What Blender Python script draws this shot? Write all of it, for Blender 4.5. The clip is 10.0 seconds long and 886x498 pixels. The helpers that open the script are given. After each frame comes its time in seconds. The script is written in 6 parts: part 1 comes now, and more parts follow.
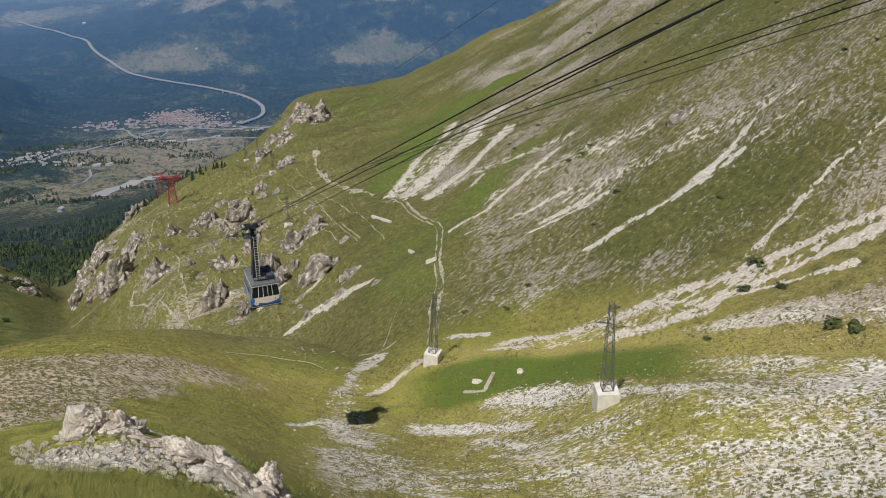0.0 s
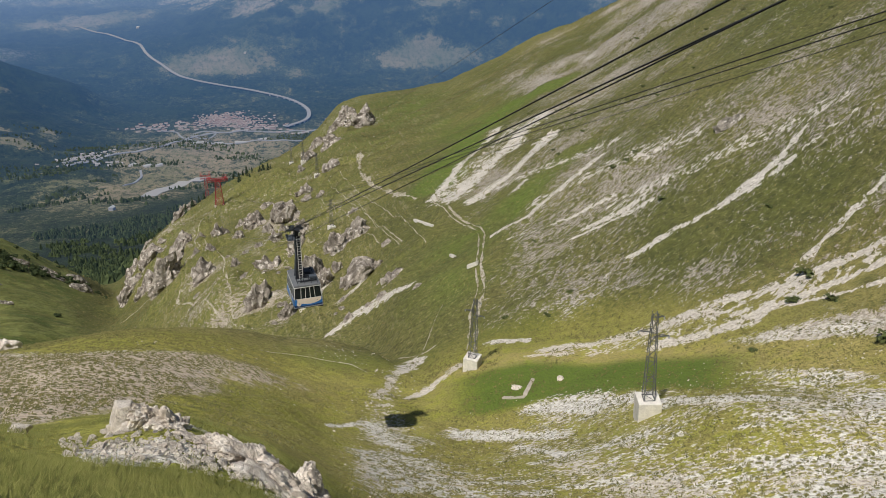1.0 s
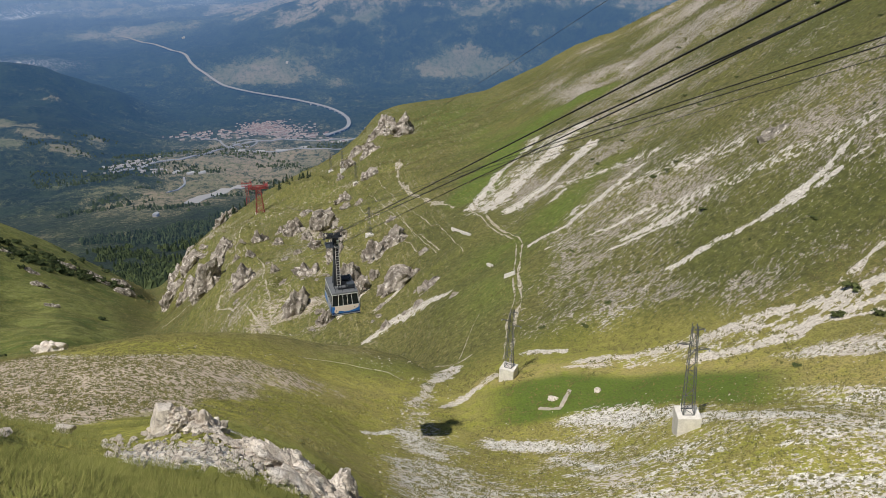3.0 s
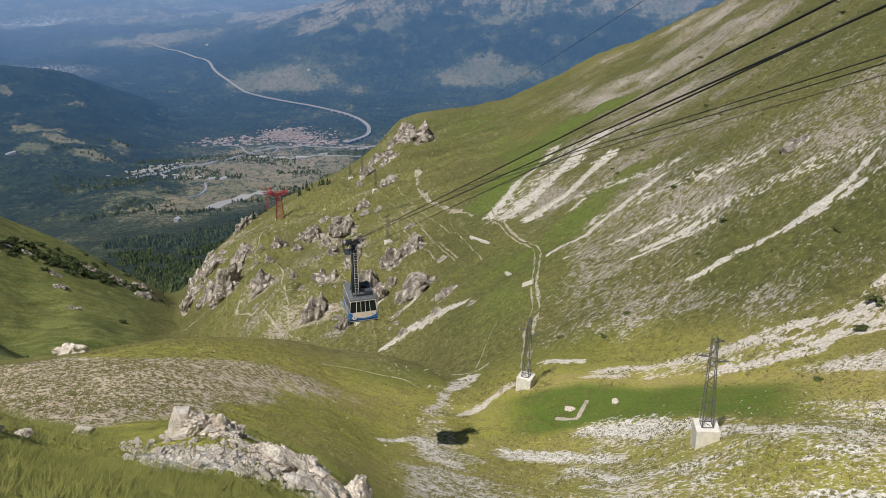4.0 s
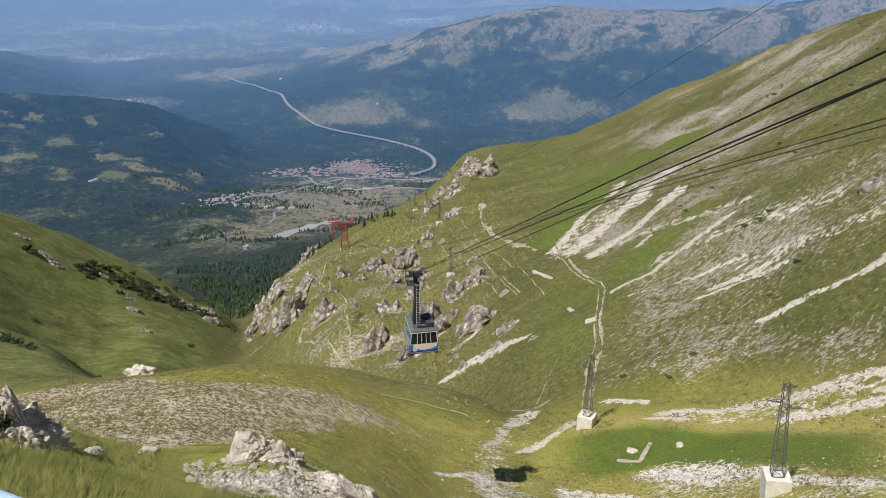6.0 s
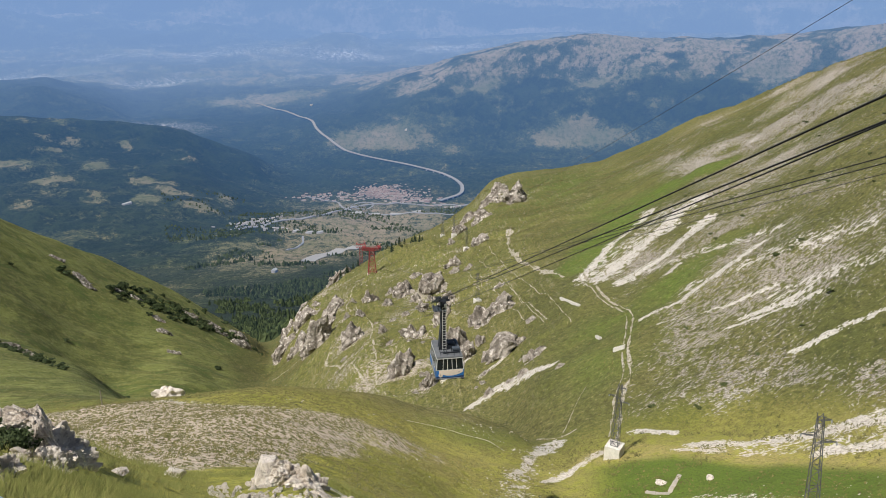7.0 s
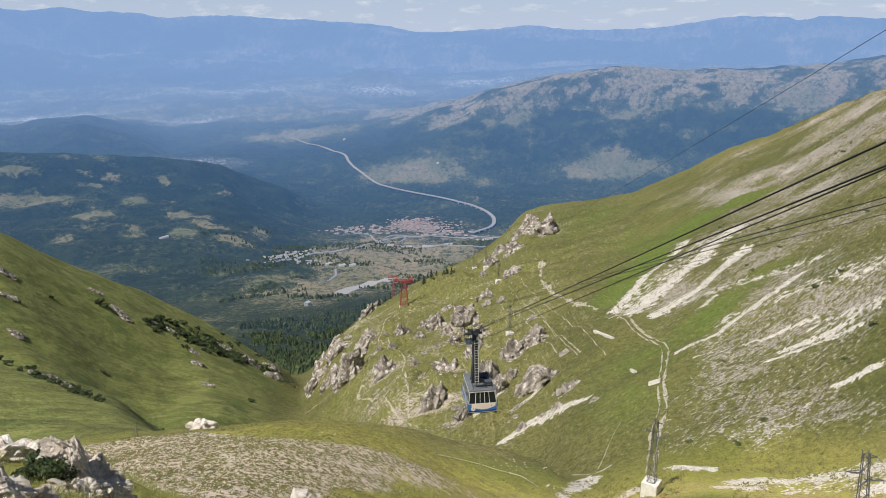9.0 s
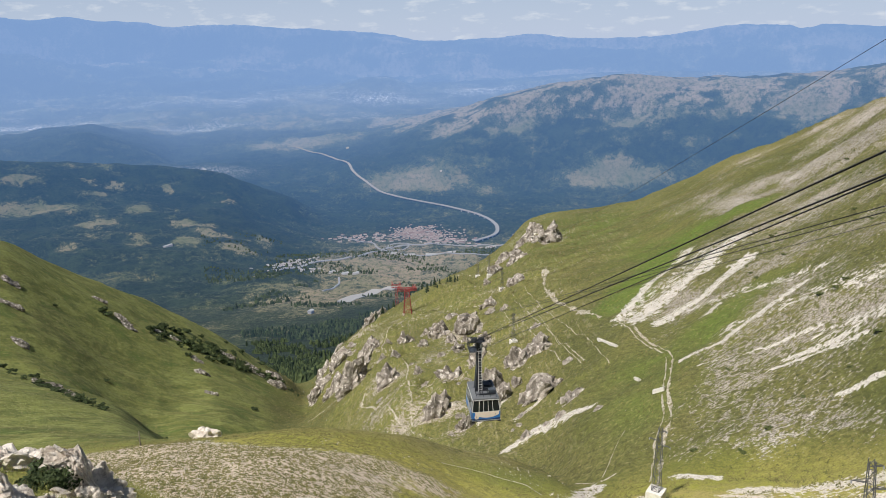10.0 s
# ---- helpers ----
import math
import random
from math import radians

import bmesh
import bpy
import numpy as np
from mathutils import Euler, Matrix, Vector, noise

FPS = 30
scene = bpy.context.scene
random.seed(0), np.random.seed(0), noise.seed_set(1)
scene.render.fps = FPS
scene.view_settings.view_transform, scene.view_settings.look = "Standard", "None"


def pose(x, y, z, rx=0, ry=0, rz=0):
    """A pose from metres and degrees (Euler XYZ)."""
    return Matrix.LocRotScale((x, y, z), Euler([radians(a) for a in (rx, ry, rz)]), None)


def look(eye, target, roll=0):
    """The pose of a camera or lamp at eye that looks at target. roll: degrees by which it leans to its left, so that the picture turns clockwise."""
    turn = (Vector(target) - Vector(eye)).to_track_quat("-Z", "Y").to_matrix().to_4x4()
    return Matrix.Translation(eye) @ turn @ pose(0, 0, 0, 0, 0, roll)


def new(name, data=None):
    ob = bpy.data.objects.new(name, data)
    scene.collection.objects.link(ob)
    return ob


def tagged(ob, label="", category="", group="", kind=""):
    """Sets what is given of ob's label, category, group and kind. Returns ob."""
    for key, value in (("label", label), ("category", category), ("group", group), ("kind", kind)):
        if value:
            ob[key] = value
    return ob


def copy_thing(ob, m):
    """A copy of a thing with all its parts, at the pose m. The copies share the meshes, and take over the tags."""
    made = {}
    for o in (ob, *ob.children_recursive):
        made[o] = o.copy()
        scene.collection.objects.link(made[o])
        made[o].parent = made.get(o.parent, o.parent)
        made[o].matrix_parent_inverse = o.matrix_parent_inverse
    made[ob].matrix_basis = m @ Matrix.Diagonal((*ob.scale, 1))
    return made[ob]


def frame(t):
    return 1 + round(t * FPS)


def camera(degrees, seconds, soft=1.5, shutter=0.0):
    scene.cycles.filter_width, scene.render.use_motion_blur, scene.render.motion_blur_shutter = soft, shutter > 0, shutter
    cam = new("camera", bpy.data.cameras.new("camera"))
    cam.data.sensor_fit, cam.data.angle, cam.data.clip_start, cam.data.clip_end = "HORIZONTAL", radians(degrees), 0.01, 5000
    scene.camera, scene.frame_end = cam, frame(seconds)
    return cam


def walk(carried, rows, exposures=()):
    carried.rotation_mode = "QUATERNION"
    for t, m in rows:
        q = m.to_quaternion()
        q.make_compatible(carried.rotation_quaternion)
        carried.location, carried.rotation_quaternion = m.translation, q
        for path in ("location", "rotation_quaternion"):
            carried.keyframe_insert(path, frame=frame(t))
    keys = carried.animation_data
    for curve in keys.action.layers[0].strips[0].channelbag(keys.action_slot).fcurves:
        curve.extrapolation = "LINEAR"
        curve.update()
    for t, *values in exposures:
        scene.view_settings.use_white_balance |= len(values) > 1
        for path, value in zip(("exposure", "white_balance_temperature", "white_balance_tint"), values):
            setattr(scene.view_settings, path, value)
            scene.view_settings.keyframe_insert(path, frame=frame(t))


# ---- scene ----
FOV = 60.20
EYE = 2.0
cam = camera(FOV, 10.0, soft=0.9)
# seconds, then the turn of the camera, which stands on one spot
ROWS = [
    (0.0, 65.536, -1.092, 0.497),
    (0.5, 65.659, -0.88, 2.104),
    (1.0, 65.819, -0.728, 3.741),
    (1.5, 65.961, -0.558, 4.67),
    (2.0, 66.071, -0.42, 5.315),
    (2.5, 66.225, -0.262, 5.957),
    (4.0, 67.049, -0.29, 8.098),
    (4.5, 67.389, -0.347, 9.315),
    (5.0, 68.002, -0.138, 10.716),
    (6.5, 70.454, 0.164, 14.022),
    (7.0, 71.444, 0.238, 15.087),
    (7.5, 72.131, 0.477, 15.955),
    (8.0, 72.715, 0.723, 16.778),
    (8.5, 73.182, 0.846, 17.166),
    (9.0, 73.901, 1.119, 17.318),
    (9.5, 74.373, 1.209, 17.486),
    (10.0, 74.504, 1.255, 17.537),
]
walk(cam, [(t, pose(0, 0, EYE, rx, ry, rz)) for t, rx, ry, rz in ROWS],
     ((0, -0.34), (2.5, -0.27), (5, -0.18), (7.5, 0.0), (10, 0.05)))

# ---- world and sun ----
SUN_AZ, SUN_EL = -152.0, 58.0        # degrees from the way ahead (right is plus), and above the horizon
world = bpy.data.worlds.new("world")
scene.world = world
world.use_nodes = True
wn, wl = world.node_tree.nodes, world.node_tree.links
wn.clear()
sky = wn.new("ShaderNodeTexSky")
sky.sky_type, sky.sun_disc = "NISHITA", False
sky.sun_elevation, sky.sun_rotation = radians(SUN_EL), radians(SUN_AZ)
sky.altitude, sky.air_density, sky.dust_density, sky.ozone_density = 1500, 1.0, 0.4, 3.0
back = wn.new("ShaderNodeBackground")
back.inputs["Strength"].default_value = 0.060
wout = wn.new("ShaderNodeOutputWorld")
# small fair-weather clouds low over the horizon, in a pale band of air
wco = wn.new("ShaderNodeTexCoord")
wsep = wn.new("ShaderNodeSeparateXYZ")
wl.new(wco.outputs["Generated"], wsep.inputs[0])
wmap = wn.new("ShaderNodeMapping")
wmap.inputs["Scale"].default_value = (17, 17, 60)
wl.new(wco.outputs["Generated"], wmap.inputs["Vector"])
puff = wn.new("ShaderNodeTexNoise")
puff.inputs["Scale"].default_value, puff.inputs["Detail"].default_value, puff.inputs["Roughness"].default_value = 1.6, 6, 0.6
wl.new(wmap.outputs[0], puff.inputs["Vector"])
shape = wn.new("ShaderNodeMapRange")
shape.inputs["From Min"].default_value, shape.inputs["From Max"].default_value = 0.55, 0.85
wl.new(puff.outputs["Fac"], shape.inputs["Value"])
low = wn.new("ShaderNodeMapRange")
low.inputs["From Min"].default_value, low.inputs["From Max"].default_value = 0.30, 0.0
low.inputs["To Max"].default_value = 0.85
wl.new(wsep.outputs["Z"], low.inputs["Value"])
band = wn.new("ShaderNodeMix")
band.data_type = "RGBA"
band.inputs[7].default_value = (8.0, 9.5, 12.6, 1)
wl.new(low.outputs[0], band.inputs[0])
wl.new(sky.outputs[0], band.inputs[6])
white = wn.new("ShaderNodeMix")
white.data_type = "RGBA"
white.inputs[7].default_value = (12.4, 13.0, 13.8, 1)
wl.new(shape.outputs[0], white.inputs[0])
wl.new(band.outputs[2], white.inputs[6])
wl.new(white.outputs[2], back.inputs["Color"])
wl.new(back.outputs[0], wout.inputs["Surface"])
sun_data = bpy.data.lights.new("sun", "SUN")
sun_data.energy, sun_data.angle, sun_data.color = 5.7, radians(0.53), (1.0, 0.95, 0.87)
sun = new("sun", sun_data)
a, e = radians(SUN_AZ), radians(SUN_EL)
sun.matrix_world = look((0, 0, 0), (-math.sin(a) * math.cos(e), -math.cos(a) * math.cos(e), -math.sin(e)))

# ---- the form of the ground ----
# Heights are above the eye (minus: below), bearings in degrees from the way ahead (right is plus), distances in metres.


def pchip(xs, ys, x):
    """Smooth curve without overshoot; xs and ys are lists of rows (arrays alike), x an array that suits a row."""
    xs, ys = np.asarray(xs, float), np.asarray(ys, float)
    h = np.diff(xs, axis=0)
    d = np.diff(ys, axis=0) / h
    m = np.zeros_like(ys)
    w1, w2 = 2 * h[1:] + h[:-1], h[1:] + 2 * h[:-1]
    with np.errstate(divide="ignore", invalid="ignore"):
        mid = (w1 + w2) / (w1 / d[:-1] + w2 / d[1:])
    m[1:-1] = np.where(d[:-1] * d[1:] > 0, mid, 0)
    m[0], m[-1] = d[0], d[-1]
    out = np.zeros(np.broadcast(x, ys[0]).shape)
    for i in range(len(xs) - 1):
        lo = -1e18 if i == 0 else xs[i]
        hi = 1e18 if i == len(xs) - 2 else xs[i + 1]
        t = (x - xs[i]) / h[i]
        t = np.clip(t, 0, 1)
        v = (ys[i] * (1 + 2 * t) * (1 - t) ** 2 + m[i] * h[i] * t * (1 - t) ** 2
             + ys[i + 1] * t * t * (3 - 2 * t) + m[i + 1] * h[i] * t * t * (t - 1))
        out = np.where((x >= lo) & (x < hi), v, out)
    return out


# lines of the land from near to far: bearing, distance, height
FOOT = ((-180, 1.5, -1.8), (180, 1.5, -1.8))
BROW = ((-180, 5, -1.9), (-90, 5, -2.6), (-60, 5, -3.0), (-45, 5, -3.6), (-30, 5, -4.6), (-10, 5, -5.6), (20, 5, -5.6), (60, 5, -4), (90, 5, -2.6), (180, 5, -1.9))
BANK = ((-180, 12, -2.2), (-90, 12, -4.5), (-60, 12, -6.0), (-50, 12, -6.8), (-40, 12, -8.2), (-30, 12, -9.4), (-22, 12, -10.4), (-12, 12, -12.4), (5, 12, -13.5),
        (25, 12, -12.5), (60, 12, -8), (90, 12, -4.2), (180, 12, -2.2))
RIB = ((-180, 22, -3), (-90, 22, -8), (-60, 22, -10.1), (-50, 22, -10.9), (-45, 22, -12.0), (-40, 22, -13.7), (-35, 22, -14.8), (-28, 22, -15.1), (-20, 22, -17.3),
       (-14, 22, -20), (-8, 22, -22.5), (5, 22, -24), (20, 22, -23), (40, 22, -18), (60, 22, -13), (90, 22, -7), (180, 22, -3))
APRON = ((-180, 50, -6), (-90, 50, -22), (-60, 50, -28), (-45, 50, -30), (-35, 50, -31.7), (-28, 50, -33.7), (-20, 50, -37.3), (-12, 50, -42), (0, 50, -45),
         (10, 50, -44), (20, 50, -41), (30, 50, -37), (40, 50, -32), (60, 50, -22), (90, 50, -12), (180, 50, -6))
HOLLOW = ((-180, 80, -8), (-90, 80, -34), (-60, 80, -42), (-45, 80, -44), (-35, 80, -45.5), (-28, 80, -48), (-20, 80, -53), (-12, 80, -59.5), (-5, 80, -61),
          (0, 80, -60.5), (8, 76, -55), (15, 70, -47.5), (22, 62, -41), (30, 60, -37.5), (40, 60, -32), (60, 65, -22), (90, 70, -14), (180, 80, -8))
SHELF = ((-180, 110, -10), (-90, 105, -46), (-60, 105, -52), (-45, 112, -57), (-36, 116, -61), (-27, 122, -65.2), (-22, 126, -69.8), (-16, 130, -76), (-10, 126, -77),
         (-7, 108, -71.5), (-4, 99, -67.5), (0, 99, -64.5), (5, 96, -61), (10, 92, -57.5), (15, 85, -52), (22, 76, -45), (30, 70, -39.5), (40, 70, -33), (60, 72, -22), (90, 80, -15), (180, 110, -10))
SIDE = ((-180, 150, -12), (-90, 140, -72), (-60, 190, -55), (-50, 200, -75), (-46.7, 200, -81.6), (-43.3, 200, -90), (-40.5, 198, -102), (-36, 195, -121), (-30, 215, -138), (-25, 200, -124), (-20, 175, -106), (-15, 165, -98), (-10, 150, -90.5),
        (-7, 130, -80), (-4, 120, -74), (0, 118, -69.5), (5, 116, -65), (10, 110, -60), (15, 102, -54), (22, 92, -46), (30, 86, -39), (40, 85, -30), (60, 88, -18), (90, 95, -14), (180, 150, -12))
SLOPE = ((-180, 210, -15), (-90, 210, -80), (-60, 232, -78), (-50, 238, -99), (-46.7, 245, -109), (-43, 262, -128), (-36, 320, -150), (-30, 330, -170), (-27, 300, -150), (-22, 260, -122), (-15, 245, -108), (-10, 230, -96),
         (-5, 215, -84), (0, 205, -74), (5, 195, -63), (10, 185, -52), (15, 170, -42), (22, 155, -30), (30, 140, -17), (40, 130, -5), (60, 120, 4), (90, 120, -4), (180, 210, -15))
CREST = ((-180, 300, -20.0), (-90, 330, -20.0), (-60, 360, -50.0), (-49, 390, -83.5), (-45.5, 405, -105.9), (-42, 420, -126.5), (-38.5, 440, -150.5), (-35, 460, -178.0), (-33, 469, -196.1), (-30.5, 480, -217.7), (-29.3, 475, -228.0), (-28, 445, -207.0), (-26, 450, -187.0),
         (-24.5, 460, -181.0), (-22.5, 480, -176.0), (-20, 500, -170.0), (-16, 540, -167.0), (-13, 580, -155.0), (-11, 610, -142.0), (-8.5, 620, -139.6), (-4, 600, -126.3), (-2, 585, -115.7), (0, 570, -103.9), (3.6, 540, -77.7), (5.5, 519, -67.6), (7.2, 500, -57.4),
         (10.4, 460, -41.8), (11.8, 438, -33.4), (13, 420, -28.0), (20, 350, -4.0), (30, 300, 21.0), (40, 260, 36.0), (60, 220, 36.0), (90, 220, 10.0), (180, 300, -20.0))
LINES = (FOOT, BROW, BANK, RIB, APRON, HOLLOW, SHELF, SIDE, SLOPE, CREST)
# the valley: distance, then bearings with the angle above the eye's level, in degrees
VALLEY = (
    (1300, ((-180, -20), (-60, -23), (0, -24), (180, -20))),
    (2200, ((-180, -17), (0, -19.6), (180, -17))),
    (3500, ((-60, -14.6), (-40, -15.2), (-30, -16.2), (-25, -16.6), (180, -16.6))),
    (4700, ((-60, -10.2), (-45, -10.9), (-35, -12.1), (-29, -14.2), (-25, -14.6), (180, -14.6))),
    (5700, ((-60, -6.6), (-48, -7.1), (-44.7, -7.6), (-41.3, -8.4), (-37.6, -8.9), (-34.9, -9.2), (-31.8, -10.2), (-29.8, -11.1), (-27.5, -12.4), (-25, -12.8), (180, -12.8))),
    (6600, ((-60, -8.3), (-44, -8.7), (-38, -9.6), (-33, -10.4), (-29, -11), (-24, -11.3), (180, -11.3))),
    (7700, ((-60, -7.6), (-44, -7.9), (-36.4, -8.7), (-28, -9.2), (-21, -8.9), (-17, -7.9), (-12, -7.2), (-5, -6.7), (12, -6), (180, -6))),
    (9000, ((-60, -6.4), (-47.7, -6.25), (-44.4, -5.95), (-42.6, -5.8), (-41, -6.3), (-39.2, -7.0), (-36.4, -8.2), (-30, -7.9), (-24, -7.5), (-19.5, -6.5), (-17, -5.7), (-14.9, -4.9), (-12.8, -4.25),
            (-8.7, -3.4), (-5.1, -3.2), (4, -3.1), (9, -2.85), (12, -2.3), (30, -1), (180, -1))),
    (14000, ((-60, -5), (180, -5))),
    (19000, ((-60, -3.3), (-40, -3.2), (-33, -3.5), (-27, -3.2), (-24.4, -2.85), (-21.9, -2.75), (-19.4, -3.5), (-15, -3.5), (-9, -3.1), (-4, -2.85), (180, -2.9))),
    (23000, ((-60, 0), (-46.9, -0.3), (-43.7, -0.9), (-40.4, -2.0), (-39.3, -1.75), (-35.3, -1.85), (-31, -2.2), (-26.8, -3.0), (-20, -3.1), (180, -2.8))),
    (26000, ((-60, -1.2), (-46, -1.2), (-40, -1.5), (-25, -1.6), (-10, -1.6), (180, -1.6))),
    (31000, ((-60, 1.9), (-46.5, 1.75), (-44.7, 1.55), (-42.8, 1.8), (-40.7, 1.5), (-37.9, 1.3), (-36.9, 1.05), (-32.8, 1.2), (-29.7, 0.9), (-25, 0.5), (-21, 0.1), (-18.5, -0.3), (-14.9, -0.2),
             (-11.2, 0.05), (-8, -0.35), (-2.5, -0.3), (-0.3, 0), (2.2, 0.35), (5.8, 0.25), (6.8, -0.05), (8.1, 0.25), (11.6, -0.05), (180, 0.5))),
    (42000, ((-60, -1.5), (180, -1.5))),
)


def along(line, az):
    """Distance and height of a line of the land at the bearings az."""
    b = np.array(line, float)
    return tuple(pchip(b[:, 0], b[:, k], az) for k in (1, 2))


def profile(az):
    """Distances and heights of all lines at the bearings az: two arrays, lines by bearings."""
    rs, zs = [], []
    for line in LINES:
        r, z = along(line, az)
        rs.append(r), zs.append(z)
    r, z = rs[-1], zs[-1]
    rs.append(r * 1.4), zs.append(z - r * (0.16 + 0.12 * smooth(-29, -33, az)))
    for dist, row in VALLEY:
        b = np.array(row, float)
        el = pchip(b[:, 0], b[:, 1], az)
        rs.append(np.full_like(el, dist)), zs.append(dist * np.tan(np.radians(el)))
    return np.array(rs), np.array(zs)


def lattice(ix, iy, seed):
    n = (ix * 374761393 + iy * 668265263 + seed * 974634777) & 0xFFFFFFFF
    n = ((n ^ (n >> 13)) * 1274126177) & 0xFFFFFFFF
    return ((n ^ (n >> 16)) & 0xFFFF) / 65535.0


def grain(x, y, seed=0):
    """Smooth noise from -1 to 1 on arrays."""
    fx, fy = np.floor(x), np.floor(y)
    ix, iy = fx.astype(np.int64), fy.astype(np.int64)
    u, v = x - fx, y - fy
    u, v = u * u * u * (u * (u * 6 - 15) + 10), v * v * v * (v * (v * 6 - 15) + 10)
    a0 = lattice(ix, iy, seed) * (1 - u) + lattice(ix + 1, iy, seed) * u
    a1 = lattice(ix, iy + 1, seed) * (1 - u) + lattice(ix + 1, iy + 1, seed) * u
    return (a0 * (1 - v) + a1 * v) * 2 - 1


def clouds(x, y, size, octaves=4, seed=0, rough=0.5):
    """Layers of noise; size in metres."""
    out, amp, tot = 0, 1.0, 0
    for k in range(octaves):
        out = out + amp * grain(x / size * 2 ** k + 17.3 * k, y / size * 2 ** k - 9.1 * k, seed + k)
        tot, amp = tot + amp, amp * rough
    return out / tot


def smooth(a, b, x):
    t = np.clip((x - a) / (b - a), 0, 1)
    return t * t * (3 - 2 * t)


def relief(x, y, r, az):
    """The small unevenness of the land, by distance."""
    big = clouds(x, y, 60, 4, 3) * (5.0 - 3.6 * smooth(-29, -33, az)) * smooth(140, 330, r) * (1 - smooth(1500, 3000, r))
    mid = clouds(x, y, 14, 4, 11) * 0.9 * smooth(20, 60, r) * (1 - smooth(250, 500, r))
    fine = clouds(x, y, 2.2, 3, 23) * 0.16 * smooth(3, 10, r) * (1 - smooth(60, 140, r))
    far = (clouds(x, y, 900, 6, 31, 0.55) * 60 + 45 * (0.5 - np.abs(clouds(x, y, 620, 5, 37, 0.55)))) * smooth(1600, 3500, r) * (1 - 0.75 * np.exp(-((r - 5200) / 900) ** 2) * smooth(-30, -24, az))
    hills = (clouds(x, y, 4200, 6, 41, 0.55) * 110 + 500 * (0.22 - np.abs(clouds(x, y, 2600, 5, 43, 0.55))) * (1 - 0.85 * np.exp(-((r - 31000) / 1600) ** 2))) * smooth(16000, 24000, r)
    spurs = 150 * (0.25 - np.abs(clouds(x, y, 1500, 4, 47, 0.55))) * smooth(6900, 7600, r) * (1 - smooth(8500, 9300, r)) * smooth(-22, -15, az)
    u, v = 0.88 * x + 0.47 * y, -0.47 * x + 0.88 * y
    ribs = clouds(v, u / 7, 9, 4, 51, 0.55) * 1.3 * smooth(120, 180, r) * (1 - smooth(500, 700, r)) * smooth(-24, -8, az)
    knobs = np.maximum(clouds(x, y, 22, 5, 57, 0.6), 0) * 9 * smooth(150, 200, r) * (1 - smooth(430, 560, r)) * smooth(-31, -27, az) * (1 - smooth(-13, -8, az))
    w = smooth(-29, -34, az) * smooth(150, 200, r) * (1 - smooth(480, 600, r))
    folds = (clouds(0.93 * x - 0.37 * y, (0.93 * y + 0.37 * x) / 4, 34, 5, 61, 0.55) * 3.4 + clouds(x, y, 8, 3, 67) * 0.5) * w
    return big + mid + fine + far + hills + spurs + ribs + knobs + folds


def surface(az, r):
    """Height of the land at bearings and distances of one shape."""
    rs, zs = profile(az)
    z = pchip(rs, zs, r)
    a = np.radians(az)
    x, y = r * np.sin(a), r * np.cos(a)
    z = z + relief(x, y, r, az)
    return x, y, z


NEAR, REACH, FADE = 2600.0, 2250.0, 6000.0


def drawn_in(x, y, z):
    """The far valley is drawn in towards the eye along its own sight lines, so that all of it lies within the lens's reach."""
    d = np.sqrt(x * x + y * y + z * z)
    d2 = np.where(d > NEAR, NEAR + REACH * (1 - np.exp(-np.maximum(d - NEAR, 0) / FADE)), d)
    k = d2 / np.maximum(d, 1e-6)
    return x * k, y * k, z * k


def land(px, py):
    """The ground's height in the world at one plan point (or arrays)."""
    px, py = np.asarray(px, float), np.asarray(py, float)
    shape = px.shape
    px, py = np.atleast_1d(px), np.atleast_1d(py)
    _, _, z = surface(np.degrees(np.arctan2(px, py)), np.hypot(px, py))
    z = z + EYE
    return z.reshape(shape) if shape else float(z[0])

# ---- materials ----


